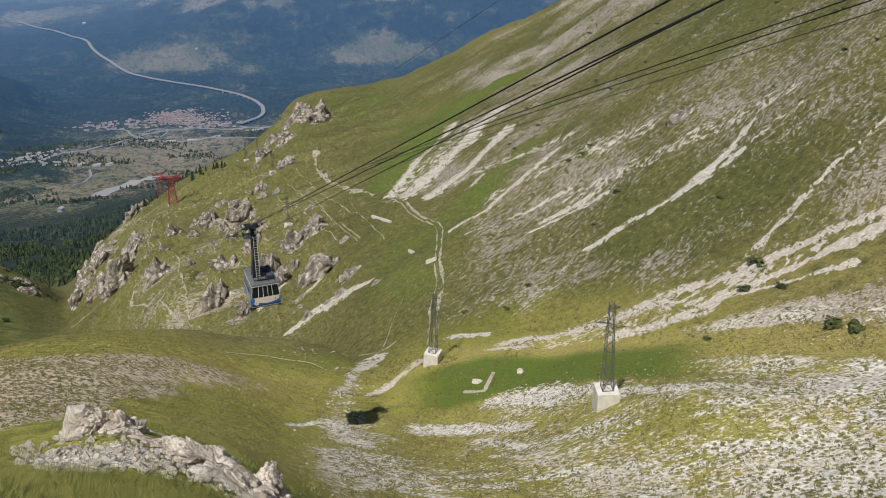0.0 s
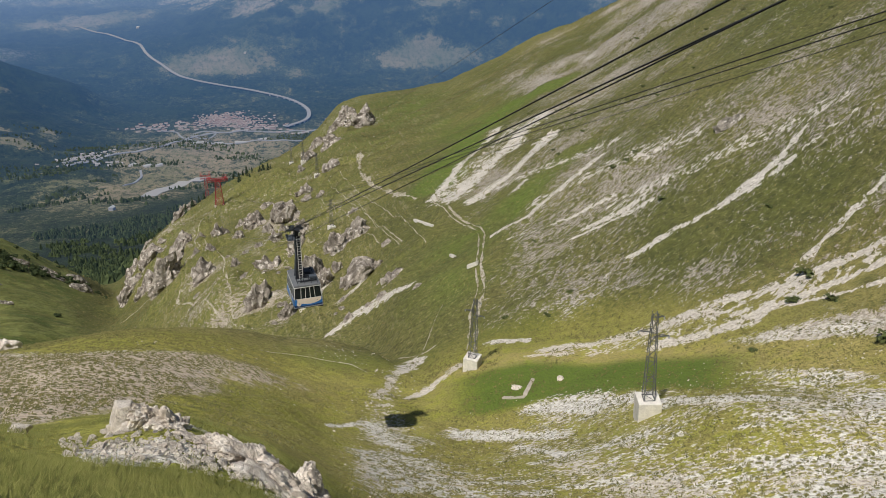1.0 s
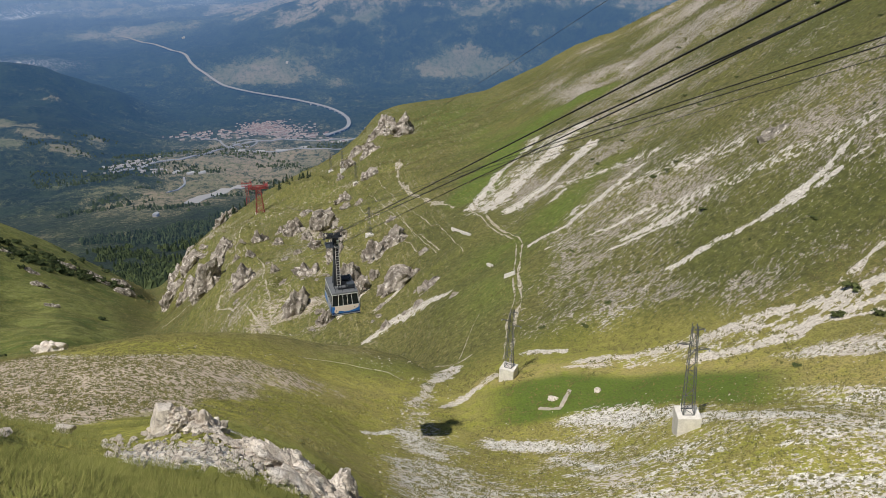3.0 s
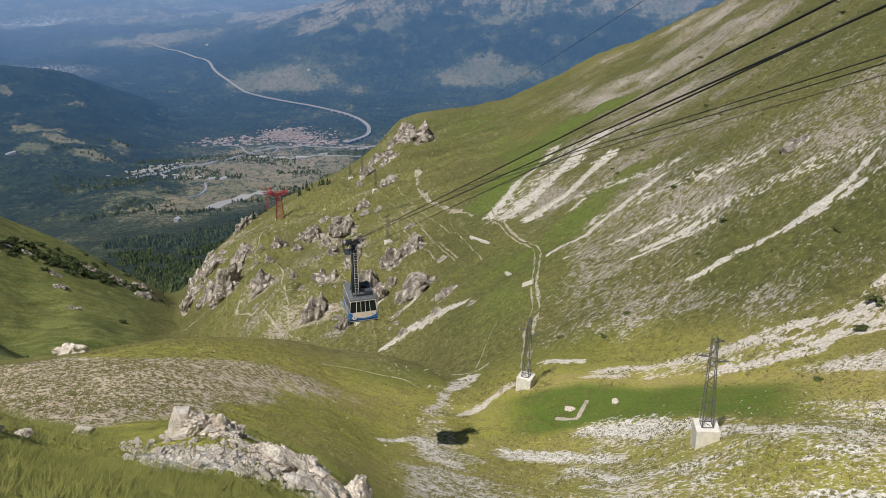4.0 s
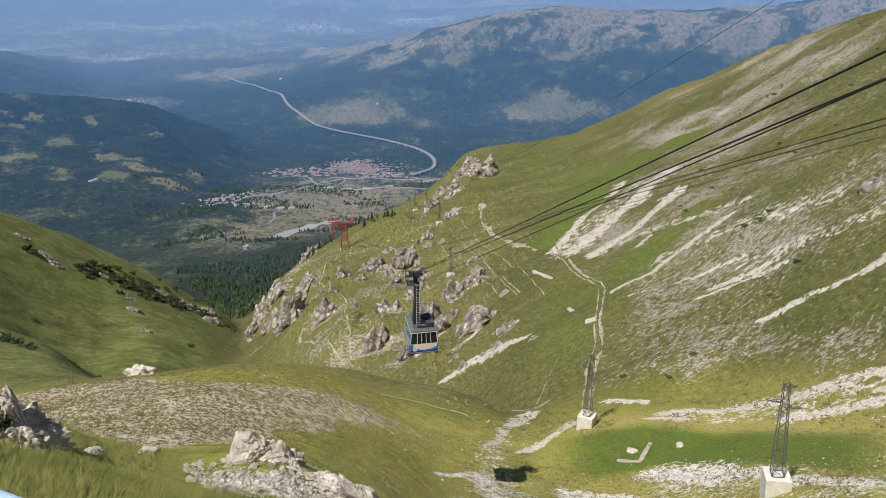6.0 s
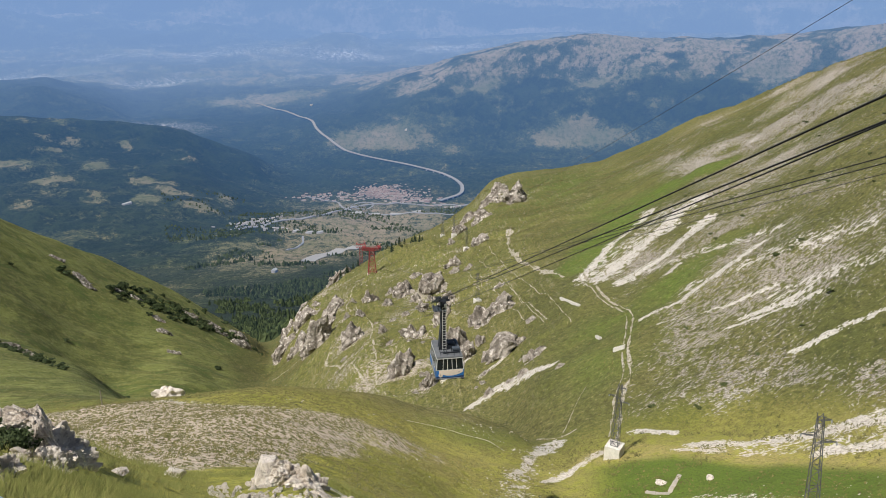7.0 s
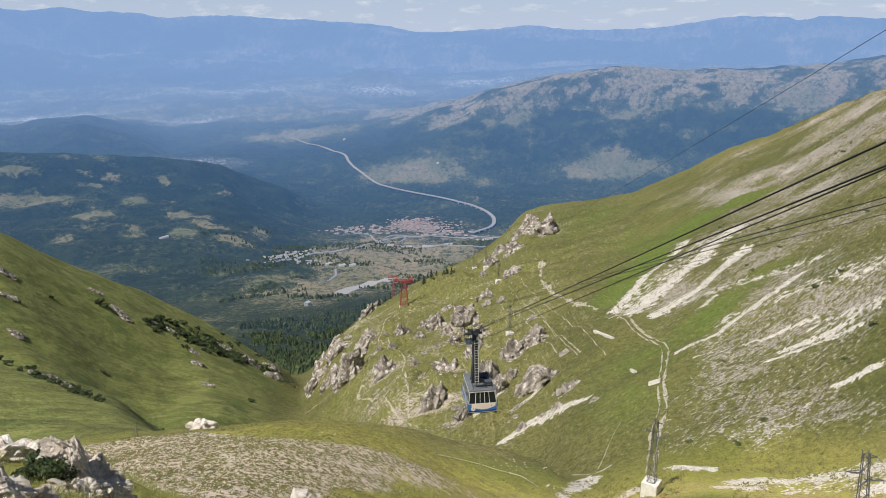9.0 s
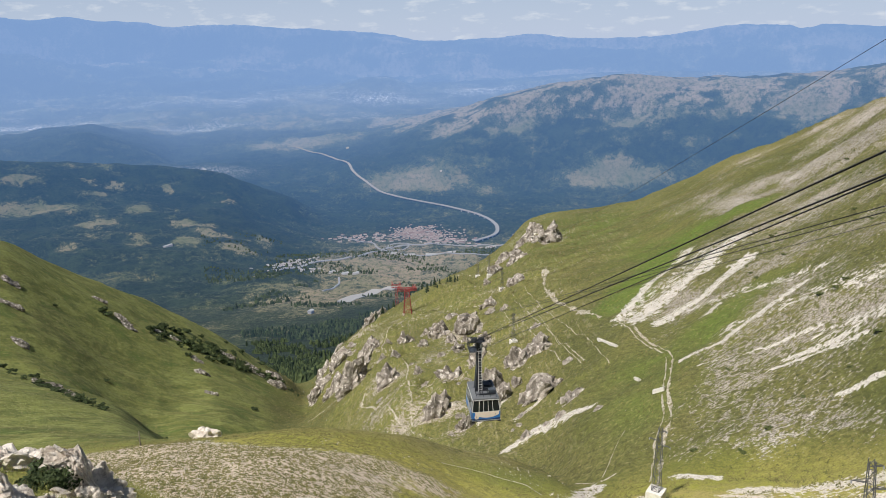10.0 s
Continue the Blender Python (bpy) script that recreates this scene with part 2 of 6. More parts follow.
class Nodes:
    """A short hand for node materials."""

    def __init__(self, name, rough=0.85, metal=0.0):
        self.m = bpy.data.materials.new(name)
        self.m.use_nodes = True
        self.t = self.m.node_tree
        self.b = self.t.nodes["Principled BSDF"]
        self.b.inputs["Roughness"].default_value = rough
        self.b.inputs["Metallic"].default_value = metal
        self.b.inputs["Specular IOR Level"].default_value = 0.25
        self.co = self.t.nodes.new("ShaderNodeTexCoord").outputs["Object"]

    def put(self, socket, value):
        if hasattr(value, "links"):
            self.t.links.new(value, socket)
        elif isinstance(value, tuple) and len(value) == 3 and socket.type == "RGBA":
            socket.default_value = (*value, 1)
        else:
            socket.default_value = value

    def noise(self, scale, detail=4, rough=0.55, co=None, stretch=None, turn=0.0, warp=0.0):
        n = self.t.nodes.new("ShaderNodeTexNoise")
        n.inputs["Scale"].default_value, n.inputs["Detail"].default_value = scale, detail
        n.inputs["Roughness"].default_value, n.inputs["Distortion"].default_value = rough, warp
        src = co or self.co
        if stretch:
            mp = self.t.nodes.new("ShaderNodeMapping")
            mp.vector_type = "TEXTURE"
            mp.inputs["Rotation"].default_value = (0, 0, radians(turn))
            mp.inputs["Scale"].default_value = stretch
            self.t.links.new(src, mp.inputs["Vector"])
            src = mp.outputs[0]
        self.t.links.new(src, n.inputs["Vector"])
        return n.outputs["Fac"]

    def cells(self, scale, feature="DISTANCE_TO_EDGE", stretch=None, turn=0.0):
        n = self.t.nodes.new("ShaderNodeTexVoronoi")
        n.feature = feature
        n.inputs["Scale"].default_value = scale
        src = self.co
        if stretch:
            mp = self.t.nodes.new("ShaderNodeMapping")
            mp.vector_type = "TEXTURE"
            mp.inputs["Rotation"].default_value = (0, 0, radians(turn))
            mp.inputs["Scale"].default_value = stretch
            self.t.links.new(src, mp.inputs["Vector"])
            src = mp.outputs[0]
        self.t.links.new(src, n.inputs["Vector"])
        return n.outputs["Distance"]

    def maths(self, op, a, b=0.0, c=0.0, clamp=False):
        n = self.t.nodes.new("ShaderNodeMath")
        n.operation, n.use_clamp = op, clamp
        for s, v in zip(n.inputs, (a, b, c)):
            self.put(s, v)
        return n.outputs[0]

    def step(self, x, lo, hi):
        n = self.t.nodes.new("ShaderNodeMapRange")
        n.interpolation_type = "SMOOTHSTEP"
        self.put(n.inputs["Value"], x), self.put(n.inputs["From Min"], lo), self.put(n.inputs["From Max"], hi)
        return n.outputs[0]

    def mix(self, fac, a, b):
        n = self.t.nodes.new("ShaderNodeMix")
        n.data_type = "RGBA"
        self.put(n.inputs[0], fac), self.put(n.inputs[6], a), self.put(n.inputs[7], b)
        return n.outputs[2]

    def attr(self, name):
        n = self.t.nodes.new("ShaderNodeAttribute")
        n.attribute_name = name
        s = self.t.nodes.new("ShaderNodeSeparateColor")
        self.t.links.new(n.outputs["Color"], s.inputs[0])
        return s.outputs[0], s.outputs[1], s.outputs[2], n.outputs["Alpha"]

    def island(self):
        return self.t.nodes.new("ShaderNodeNewGeometry").outputs["Random Per Island"]

    def single(self):
        return self.t.nodes.new("ShaderNodeObjectInfo").outputs["Random"]

    def colour(self, value):
        self.put(self.b.inputs["Base Color"], value)
        return self

    def bump(self, height, distance, strength=1.0):
        n = self.t.nodes.new("ShaderNodeBump")
        n.inputs["Distance"].default_value, n.inputs["Strength"].default_value = distance, strength
        self.t.links.new(height, n.inputs["Height"])
        self.t.links.new(n.outputs[0], self.b.inputs["Normal"])
        return self


def worn(name, colour, rough=0.6, metal=0.0, scale=3.0, amount=0.25, bump=0.0):
    """Paint, metal or concrete with stains at two scales."""
    k = Nodes(name, rough, metal)
    n = k.maths("ADD", k.maths("MULTIPLY", k.noise(scale, 5, 0.6), 0.6), k.maths("MULTIPLY", k.noise(scale * 9, 3), 0.4))
    dark = tuple(c * (1 - amount) for c in colour)
    light = tuple(min(1, c * (1 + amount)) for c in colour)
    k.colour(k.mix(k.step(n, 0.32, 0.68), dark, light))
    if bump:
        k.bump(n, bump)
    return k.m


def grass_tone(k, dry, lush, zone):
    """Colours of the turf: green, parched and lush, in patches and in blades."""
    patch = k.noise(0.035, 5, 0.6)
    small = k.noise(0.55, 4, 0.62)
    fine = k.noise(3.2, 3, 0.70)
    # near turf lightened, slope turf darkened: uneven light put into the base colour
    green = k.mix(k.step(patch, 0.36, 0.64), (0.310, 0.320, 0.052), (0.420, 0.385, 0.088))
    dim_green = k.mix(k.step(patch, 0.36, 0.64), (0.100, 0.110, 0.031), (0.160, 0.147, 0.054))
    dim_green = k.mix(k.step(k.noise(0.9, 3, 0.7), 0.50, 0.60), dim_green, (0.066, 0.070, 0.023))
    green = k.mix(zone, green, dim_green)
    green = k.mix(k.maths("MULTIPLY", k.step(small, 0.44, 0.62), 0.55), green, (0.145, 0.150, 0.036))
    green = k.mix(k.maths("MULTIPLY", dry, k.step(small, 0.25, 0.6)), green, (0.385, 0.325, 0.115))
    green = k.mix(lush, green, (0.118, 0.172, 0.027))
    return k.mix(k.maths("MULTIPLY", k.step(fine, 0.48, 0.58), 0.36), green, (0.062, 0.066, 0.022)), small, fine


def ground_material():
    k = Nodes("turf_and_scree", 0.95)
    scree, dry, lush, way = k.attr("cover")
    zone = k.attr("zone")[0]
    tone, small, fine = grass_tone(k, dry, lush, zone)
    # speckle of stones: drawn out down the fall of the spur, and along the terracettes of the near ground
    fall = k.noise(1.25, 3, 0.68, stretch=(1.0, 2.6, 1.0), turn=-62, warp=0.5)
    level = k.noise(2.3, 3, 0.70, stretch=(1.7, 1.0, 1.0), turn=-6, warp=0.4)
    round_ = k.noise(1.9, 3, 0.72)
    mid = k.noise(0.45, 4, 0.65)
    runnel = k.noise(0.34, 7, 0.70, stretch=(1.0, 9.0, 1.0), turn=-64, warp=0.5)
    broad = k.noise(0.16, 5, 0.68)
    drawn = k.maths("ADD", k.maths("MULTIPLY", fall, zone), k.maths("MULTIPLY", level, k.maths("SUBTRACT", 1.0, zone)))
    speck = k.maths("ADD", k.maths("MULTIPLY", drawn, 0.56), k.maths("ADD", k.maths("MULTIPLY", round_, 0.26), k.maths("MULTIPLY", broad, 0.18)))
    lo = k.maths("SUBTRACT", 0.70, k.maths("MULTIPLY", scree, 0.37))
    bare = k.step(speck, lo, k.maths("ADD", lo, 0.025))
    ribs = k.maths("MULTIPLY", k.step(runnel, 0.615, 0.66), k.maths("MULTIPLY", zone, k.step(scree, 0.25, 0.42)))
    bare = k.maths("MAXIMUM", bare, k.maths("MULTIPLY", ribs, k.step(round_, 0.44, 0.5)))
    ragged = k.maths("ADD", k.maths("MULTIPLY", k.maths("SUBTRACT", drawn, 0.5), 3.2), k.maths("MULTIPLY", k.maths("SUBTRACT", mid, 0.5), 2.6))
    chute = k.step(k.maths("ADD", way, k.maths("MULTIPLY", ragged, k.step(way, 0.0, 0.2))), 0.46, 0.56)
    grit = k.noise(2.6, 3, 0.72)
    grey = k.mix(k.step(grit, 0.40, 0.62), (0.140, 0.122, 0.096), (0.450, 0.410, 0.350))
    pale = k.mix(k.step(grit, 0.36, 0.58), (0.350, 0.320, 0.280), (0.740, 0.700, 0.640))
    stone = k.mix(k.maths("MAXIMUM", k.maths("MAXIMUM", chute, k.maths("MULTIPLY", ribs, 0.4)), k.maths("MAXIMUM", k.maths("SUBTRACT", 1.0, zone), k.maths("MULTIPLY", k.step(scree, 0.7, 1.0), 0.8))), grey, pale)
    stone = k.mix(k.maths("MULTIPLY", dry, 0.5), stone, (0.62, 0.515, 0.395))
    stone = k.mix(k.maths("MULTIPLY", k.maths("MULTIPLY", chute, zone), k.maths("MULTIPLY", k.step(round_, 0.36, 0.6), 0.5)), stone, (0.40, 0.365, 0.32))
    # faint tracks of sheep that run along the spur's flank
    sep = k.t.nodes.new("ShaderNodeSeparateXYZ")
    k.t.links.new(k.co, sep.inputs[0])
    flank = k.maths("MULTIPLY", k.maths("MULTIPLY", zone, k.step(k.maths("MULTIPLY", sep.outputs[0], -1.0), 12.0, 30.0)), k.maths("MULTIPLY", k.step(mid, 0.40, 0.56), k.step(k.maths("ADD", sep.outputs[0], k.maths("MULTIPLY", sep.outputs[1], 0.57)), 5.0, 25.0)))
    combed = k.noise(0.9, 2, 0.6, stretch=(1.0, 15.0, 1.0), turn=20, warp=0.25)
    tone = k.mix(k.maths("MULTIPLY", k.maths("MULTIPLY", k.step(combed, 0.57, 0.62), flank), 0.42), tone, (0.36, 0.315, 0.21))
    tone = k.mix(k.maths("MULTIPLY", k.maths("MULTIPLY", k.step(combed, 0.46, 0.40), flank), 0.35), tone, (0.070, 0.078, 0.026))
    # lighter and darker green bands drawn out along the far slope
    west = k.maths("MULTIPLY", zone, k.step(k.maths("ADD", sep.outputs[0], k.maths("MULTIPLY", sep.outputs[1], 0.60)), 0.0, -14.0))
    fold = k.noise(0.085, 5, 0.66, stretch=(1.0, 5.0, 1.0), turn=-27, warp=0.4)
    tuft = k.noise(0.62, 3, 0.70, stretch=(1.0, 2.6, 1.0), turn=-27, warp=0.4)
    tone = k.mix(k.maths("MULTIPLY", k.step(fold, 0.44, 0.56), k.maths("MULTIPLY", west, 0.75)), tone, (0.212, 0.236, 0.066))
    tone = k.mix(k.maths("MULTIPLY", k.step(fold, 0.46, 0.36), k.maths("MULTIPLY", west, 0.75)), tone, (0.092, 0.140, 0.030))
    band = k.noise(0.30, 4, 0.70, stretch=(1.0, 9.0, 1.0), turn=-21, warp=0.3)
    tone = k.mix(k.maths("MULTIPLY", k.step(band, 0.53, 0.60), k.maths("MULTIPLY", west, 0.55)), tone, (0.085, 0.105, 0.030))
    tone = k.mix(k.maths("MULTIPLY", k.step(band, 0.46, 0.38), k.maths("MULTIPLY", west, 0.45)), tone, (0.290, 0.300, 0.100))
    tone = k.mix(k.maths("MULTIPLY", k.step(tuft, 0.52, 0.60), k.maths("MULTIPLY", west, 0.40)), tone, (0.098, 0.116, 0.034))
    # mottling of the slopes' turf: dark clumps and straw-coloured flecks
    clump = k.noise(1.1, 4, 0.76)
    tone = k.mix(k.maths("MULTIPLY", k.step(clump, 0.51, 0.60), k.maths("SUBTRACT", k.maths("MULTIPLY", zone, 0.60), k.maths("MULTIPLY", west, 0.30))), tone, (0.062, 0.068, 0.022))
    tone = k.mix(k.maths("MULTIPLY", k.step(clump, 0.43, 0.35), k.maths("MULTIPLY", zone, 0.45)), tone, (0.400, 0.360, 0.170))
    whole = k.mix(k.maths("MAXIMUM", bare, chute), tone, stone)
    # tussocks: on the tan soil of the mound, and in the white scree of the near ground
    mound, flat, _, _ = k.attr("belt")
    tussock = k.cells(1.5, "F1", (0.62, 2.2, 1.0), 47)
    ragged2 = k.maths("MULTIPLY", k.maths("SUBTRACT", k.noise(4.5, 3, 0.7, stretch=(1.0, 2.0, 1.0), turn=20), 0.5), 0.5)
    blade = k.mix(k.step(k.noise(1.4, 3, 0.7), 0.40, 0.62), (0.235, 0.210, 0.085), (0.130, 0.128, 0.048))
    soil = k.mix(k.step(grit, 0.36, 0.62), (0.410, 0.330, 0.245), (0.680, 0.580, 0.465))
    tan = k.mix(k.step(k.maths("ADD", tussock, ragged2), 0.48, 0.34), soil, blade)
    thin = k.step(k.maths("ADD", mound, k.maths("MULTIPLY", k.maths("SUBTRACT", mid, 0.5), 1.3)), 0.28, 0.62)
    whole = k.mix(k.maths("MULTIPLY", thin, k.step(mound, 0.05, 0.3)), whole, tan)
    cushion = k.cells(2.3, "F1", (1.2, 1.15, 1.0), -12)
    olive = k.mix(k.step(k.noise(1.8, 3, 0.7), 0.42, 0.60), (0.260, 0.240, 0.095), (0.150, 0.145, 0.055))
    chalk = k.mix(k.step(grit, 0.34, 0.60), (0.430, 0.400, 0.355), (0.800, 0.770, 0.715))
    strewn = k.mix(k.step(k.maths("ADD", cushion, k.maths("MULTIPLY", ragged2, 1.5)), 0.52, 0.31), chalk, olive)
    open_ = k.step(k.maths("ADD", scree, k.maths("ADD", k.maths("MULTIPLY", k.maths("SUBTRACT", level, 0.5), 1.0), k.maths("MULTIPLY", k.maths("SUBTRACT", k.noise(0.30, 4, 0.65, stretch=(3.2, 1.0, 1.0), turn=-6, warp=0.4), 0.5), 2.6))), 0.62, 0.72)
    whole = k.mix(k.maths("MULTIPLY", flat, k.maths("MULTIPLY", k.step(flat, 0.1, 0.5), open_)), whole, strewn)
    # fresh scree without tussocks along the bands
    fresh = k.step(k.maths("ADD", way, k.maths("MULTIPLY", ragged, 0.35)), 0.66, 0.76)
    whole = k.mix(k.maths("MULTIPLY", k.step(flat, 0.05, 0.3), fresh), whole, chalk)
    k.colour(whole)
    k.bump(k.maths("ADD", k.maths("MULTIPLY", small, 0.8), k.maths("ADD", k.maths("MULTIPLY", fine, 0.3), k.maths("MULTIPLY", grit, 0.4))), 0.6, 0.85)
    return k.m


def rock_material(name="limestone", pale=(0.78, 0.715, 0.64), dark=(0.50, 0.435, 0.37), scale=1.0):
    k = Nodes(name, 0.92)
    a = k.noise(0.9 * scale, 9, 0.70, warp=0.6)
    b = k.noise(6 * scale, 8, 0.76)
    d = k.noise(22 * scale, 5, 0.75)
    pit = k.step(k.noise(9 * scale, 5, 0.7, warp=1.0), 0.56, 0.64)
    crack = k.step(k.cells(1.9 * scale), 0.0, 0.05)
    chip = k.step(k.cells(6.5 * scale), 0.0, 0.09)
    c = k.mix(k.step(a, 0.38, 0.60), dark, pale)
    c = k.mix(k.maths("MULTIPLY", k.step(b, 0.50, 0.62), 0.35), c, tuple(v * 0.62 for v in dark))
    # pits and crevices darkened in the base colour, standing in for their shade
    c = k.mix(k.maths("MULTIPLY", pit, 0.5), c, tuple(v * 0.38 for v in dark))
    c = k.mix(k.maths("MULTIPLY", k.step(k.noise(2.2 * scale, 6), 0.55, 0.64), 0.7), c, (0.74, 0.69, 0.635))
    c = k.mix(k.maths("MULTIPLY", k.maths("SUBTRACT", 1.0, chip), 0.04), c, tuple(v * 0.45 for v in dark))
    c = k.mix(k.maths("MULTIPLY", k.maths("SUBTRACT", 1.0, crack), 0.10), c, tuple(v * 0.35 for v in dark))
    lichen = k.step(k.noise(1.7 * scale, 6, 0.6, stretch=(1, 1, 0.6)), 0.60, 0.70)
    c = k.mix(k.maths("MULTIPLY", lichen, 0.35), c, (0.27, 0.22, 0.12))
    k.colour(c)
    high = k.maths("ADD", k.maths("MULTIPLY", b, 0.55), k.maths("ADD", k.maths("MULTIPLY", d, 0.30), k.maths("SUBTRACT", k.maths("ADD", k.maths("MULTIPLY", crack, 0.12), k.maths("MULTIPLY", chip, 0.04)), k.maths("MULTIPLY", pit, 0.25))))
    k.bump(high, 0.09 / scale, 0.9)
    return k.m


# haze colours, emitted by the distant materials themselves
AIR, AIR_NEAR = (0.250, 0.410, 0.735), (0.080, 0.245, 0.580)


def valley_material():
    """Distant land: woods, pasture and bare ground, with the haze of many kilometres of air mixed in as emission."""
    k = Nodes("distant_land", 1.0)
    wood, bare, town, air = k.attr("cover")
    n = k.noise(0.012, 6, 0.72, warp=0.5)
    m = k.noise(0.055, 5, 0.75)
    f = k.noise(0.20, 4, 0.75)
    near = k.step(air, 0.44, 0.20)
    dots = k.cells(0.085, "F1")
    edge = k.maths("ADD", k.maths("MULTIPLY", k.maths("SUBTRACT", n, 0.5), 1.5), k.maths("ADD", k.maths("MULTIPLY", k.maths("SUBTRACT", m, 0.5), k.maths("ADD", 0.5, k.maths("MULTIPLY", near, 1.7))), k.maths("MULTIPLY", k.maths("SUBTRACT", f, 0.5), k.maths("MULTIPLY", near, 1.5))))
    share = k.maths("ADD", wood, edge)
    scrub = k.step(share, 0.10, 0.42)
    trees = k.step(share, 0.44, 0.72)
    lone = k.maths("MULTIPLY", k.step(dots, 0.34, 0.22), k.step(share, 0.02, 0.30))
    trees = k.maths("MAXIMUM", trees, k.maths("MULTIPLY", lone, 0.85))
    field = k.mix(k.step(k.noise(0.007, 4, 0.6), 0.40, 0.60), (0.092, 0.104, 0.042), (0.168, 0.150, 0.080))
    field = k.mix(k.maths("MULTIPLY", k.step(m, 0.50, 0.60), 0.55), field, (0.060, 0.075, 0.034))
    field = k.mix(k.maths("MULTIPLY", bare, k.step(m, 0.66, 0.40)), field, (0.265, 0.215, 0.165))
    field = k.mix(k.maths("MULTIPLY", k.step(f, 0.54, 0.62), k.maths("MULTIPLY", near, 0.55)), field, (0.045, 0.055, 0.028))
    forest = k.mix(k.step(f, 0.38, 0.62), (0.006, 0.013, 0.011), (0.025, 0.038, 0.022))
    forest = k.mix(k.maths("MULTIPLY", k.step(n, 0.46, 0.60), 0.40), forest, (0.042, 0.060, 0.028))
    forest = k.mix(k.maths("MULTIPLY", k.step(m, 0.52, 0.64), 0.5), forest, (0.008, 0.016, 0.010))
    bushes = k.mix(k.step(f, 0.42, 0.60), (0.066, 0.080, 0.040), (0.022, 0.034, 0.019))
    c = k.mix(trees, k.mix(scrub, field, bushes), forest)
    spots = k.noise(0.16, 4, 0.8, stretch=(1.6, 1.0, 1.0))
    roofs = k.maths("MULTIPLY", town, k.step(k.maths("ADD", spots, k.maths("MULTIPLY", k.maths("SUBTRACT", m, 0.5), 0.4)), 0.52, 0.56))
    c = k.mix(roofs, c, (0.95, 0.90, 0.86))
    k.colour(c)
    k.bump(k.maths("ADD", k.maths("MULTIPLY", f, 0.5), k.maths("MULTIPLY", trees, 0.7)), 6.0, 0.6)
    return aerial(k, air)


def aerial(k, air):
    """Mixes haze into a material as blue emission, for the glow of the air in front of the distance."""
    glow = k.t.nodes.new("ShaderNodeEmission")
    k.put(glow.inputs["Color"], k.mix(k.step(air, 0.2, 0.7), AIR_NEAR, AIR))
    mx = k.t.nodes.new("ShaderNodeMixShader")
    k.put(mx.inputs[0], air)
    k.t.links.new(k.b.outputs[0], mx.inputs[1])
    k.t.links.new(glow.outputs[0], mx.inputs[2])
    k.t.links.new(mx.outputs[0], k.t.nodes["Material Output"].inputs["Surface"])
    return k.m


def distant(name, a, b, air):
    """Roofs, roads and trees of the distance, each with a fixed share of haze emission."""
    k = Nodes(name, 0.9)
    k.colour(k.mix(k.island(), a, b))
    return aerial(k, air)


def leaf_material(name, a, b, upright=False):
    k = Nodes(name, 0.8)
    tone = k.mix(k.island(), a, b)
    if upright:
        tone = k.mix(k.maths("MULTIPLY", k.step(k.noise(0.9, 4, 0.6), 0.50, 0.62), 0.55), tone, tuple(v * 0.5 for v in a))
    k.colour(tone)
    if upright:  # blades stand so thick that they take the light as turf does
        up = k.t.nodes.new("ShaderNodeCombineXYZ")
        up.inputs[2].default_value = 1.0
        k.t.links.new(up.outputs[0], k.b.inputs["Normal"])
    return k.m


M_GROUND = ground_material()
M_ROCK = rock_material()
# crag shadows put into the colour: dark tone set far below the pale
M_CRAG = rock_material("crag", (0.430, 0.385, 0.335), (0.135, 0.115, 0.094), 0.30)
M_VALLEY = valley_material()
M_BLADE = leaf_material("grass_blades", (0.140, 0.165, 0.034), (0.270, 0.260, 0.082), True)
M_TUFT = leaf_material("tuft_blades", (0.120, 0.125, 0.040), (0.250, 0.215, 0.080), True)
M_STONE = leaf_material("loose_stone", (0.32, 0.282, 0.235), (0.62, 0.565, 0.49))
M_SCREE = leaf_material("slope_stone", (0.24, 0.212, 0.176), (0.49, 0.445, 0.385))
M_OUTCROP = rock_material("dark_outcrop", (0.315, 0.285, 0.245), (0.095, 0.083, 0.066), 0.45)
M_BUSH = leaf_material("shrub_leaves", (0.022, 0.036, 0.014), (0.060, 0.082, 0.028))
M_JUNIPER = leaf_material("juniper", (0.045, 0.062, 0.020), (0.105, 0.120, 0.040))
M_FIR = leaf_material("fir", (0.012, 0.024, 0.013), (0.036, 0.056, 0.026))
M_CONCRETE = worn("concrete", (0.66, 0.63, 0.58), 0.9, 0, 1.2, 0.16, 0.01)
M_STEEL = worn("weathered_steel", (0.115, 0.118, 0.12), 0.6, 0.4, 2.0, 0.3)
M_RED = worn("red_steel_paint", (0.25, 0.040, 0.042), 0.6, 0, 1.0, 0.22)
M_ROPE = worn("greased_wire_rope", (0.035, 0.036, 0.038), 0.55, 0.6, 5.0, 0.2)
M_BLUE = worn("blue_paint", (0.030, 0.150, 0.420), 0.4, 0, 1.5, 0.15)
M_NAVY = worn("dark_blue_paint", (0.022, 0.045, 0.115), 0.45, 0, 1.5, 0.2)
M_CREAM = worn("cream_paint", (0.66, 0.575, 0.49), 0.45, 0, 2.0, 0.06)
M_GREY = worn("grey_paint", (0.33, 0.345, 0.36), 0.5, 0, 2.0, 0.12)
M_ROOF = worn("roof_sheet", (0.150, 0.160, 0.170), 0.6, 0.2, 1.4, 0.2)
M_DARK = worn("black_steel", (0.030, 0.034, 0.042), 0.5, 0.3, 2.5, 0.3)
M_ARM = worn("slate_steel", (0.075, 0.090, 0.110), 0.5, 0.2, 1.5, 0.22)
M_LIGHT = worn("pale_steel", (0.55, 0.55, 0.54), 0.5, 0.2, 4.0, 0.1)
M_RUBBER = worn("rubber", (0.02, 0.02, 0.02), 0.8, 0, 5, 0.2)
M_GLASS = Nodes("tinted_glass", 0.06).colour((0.012, 0.016, 0.018)).m
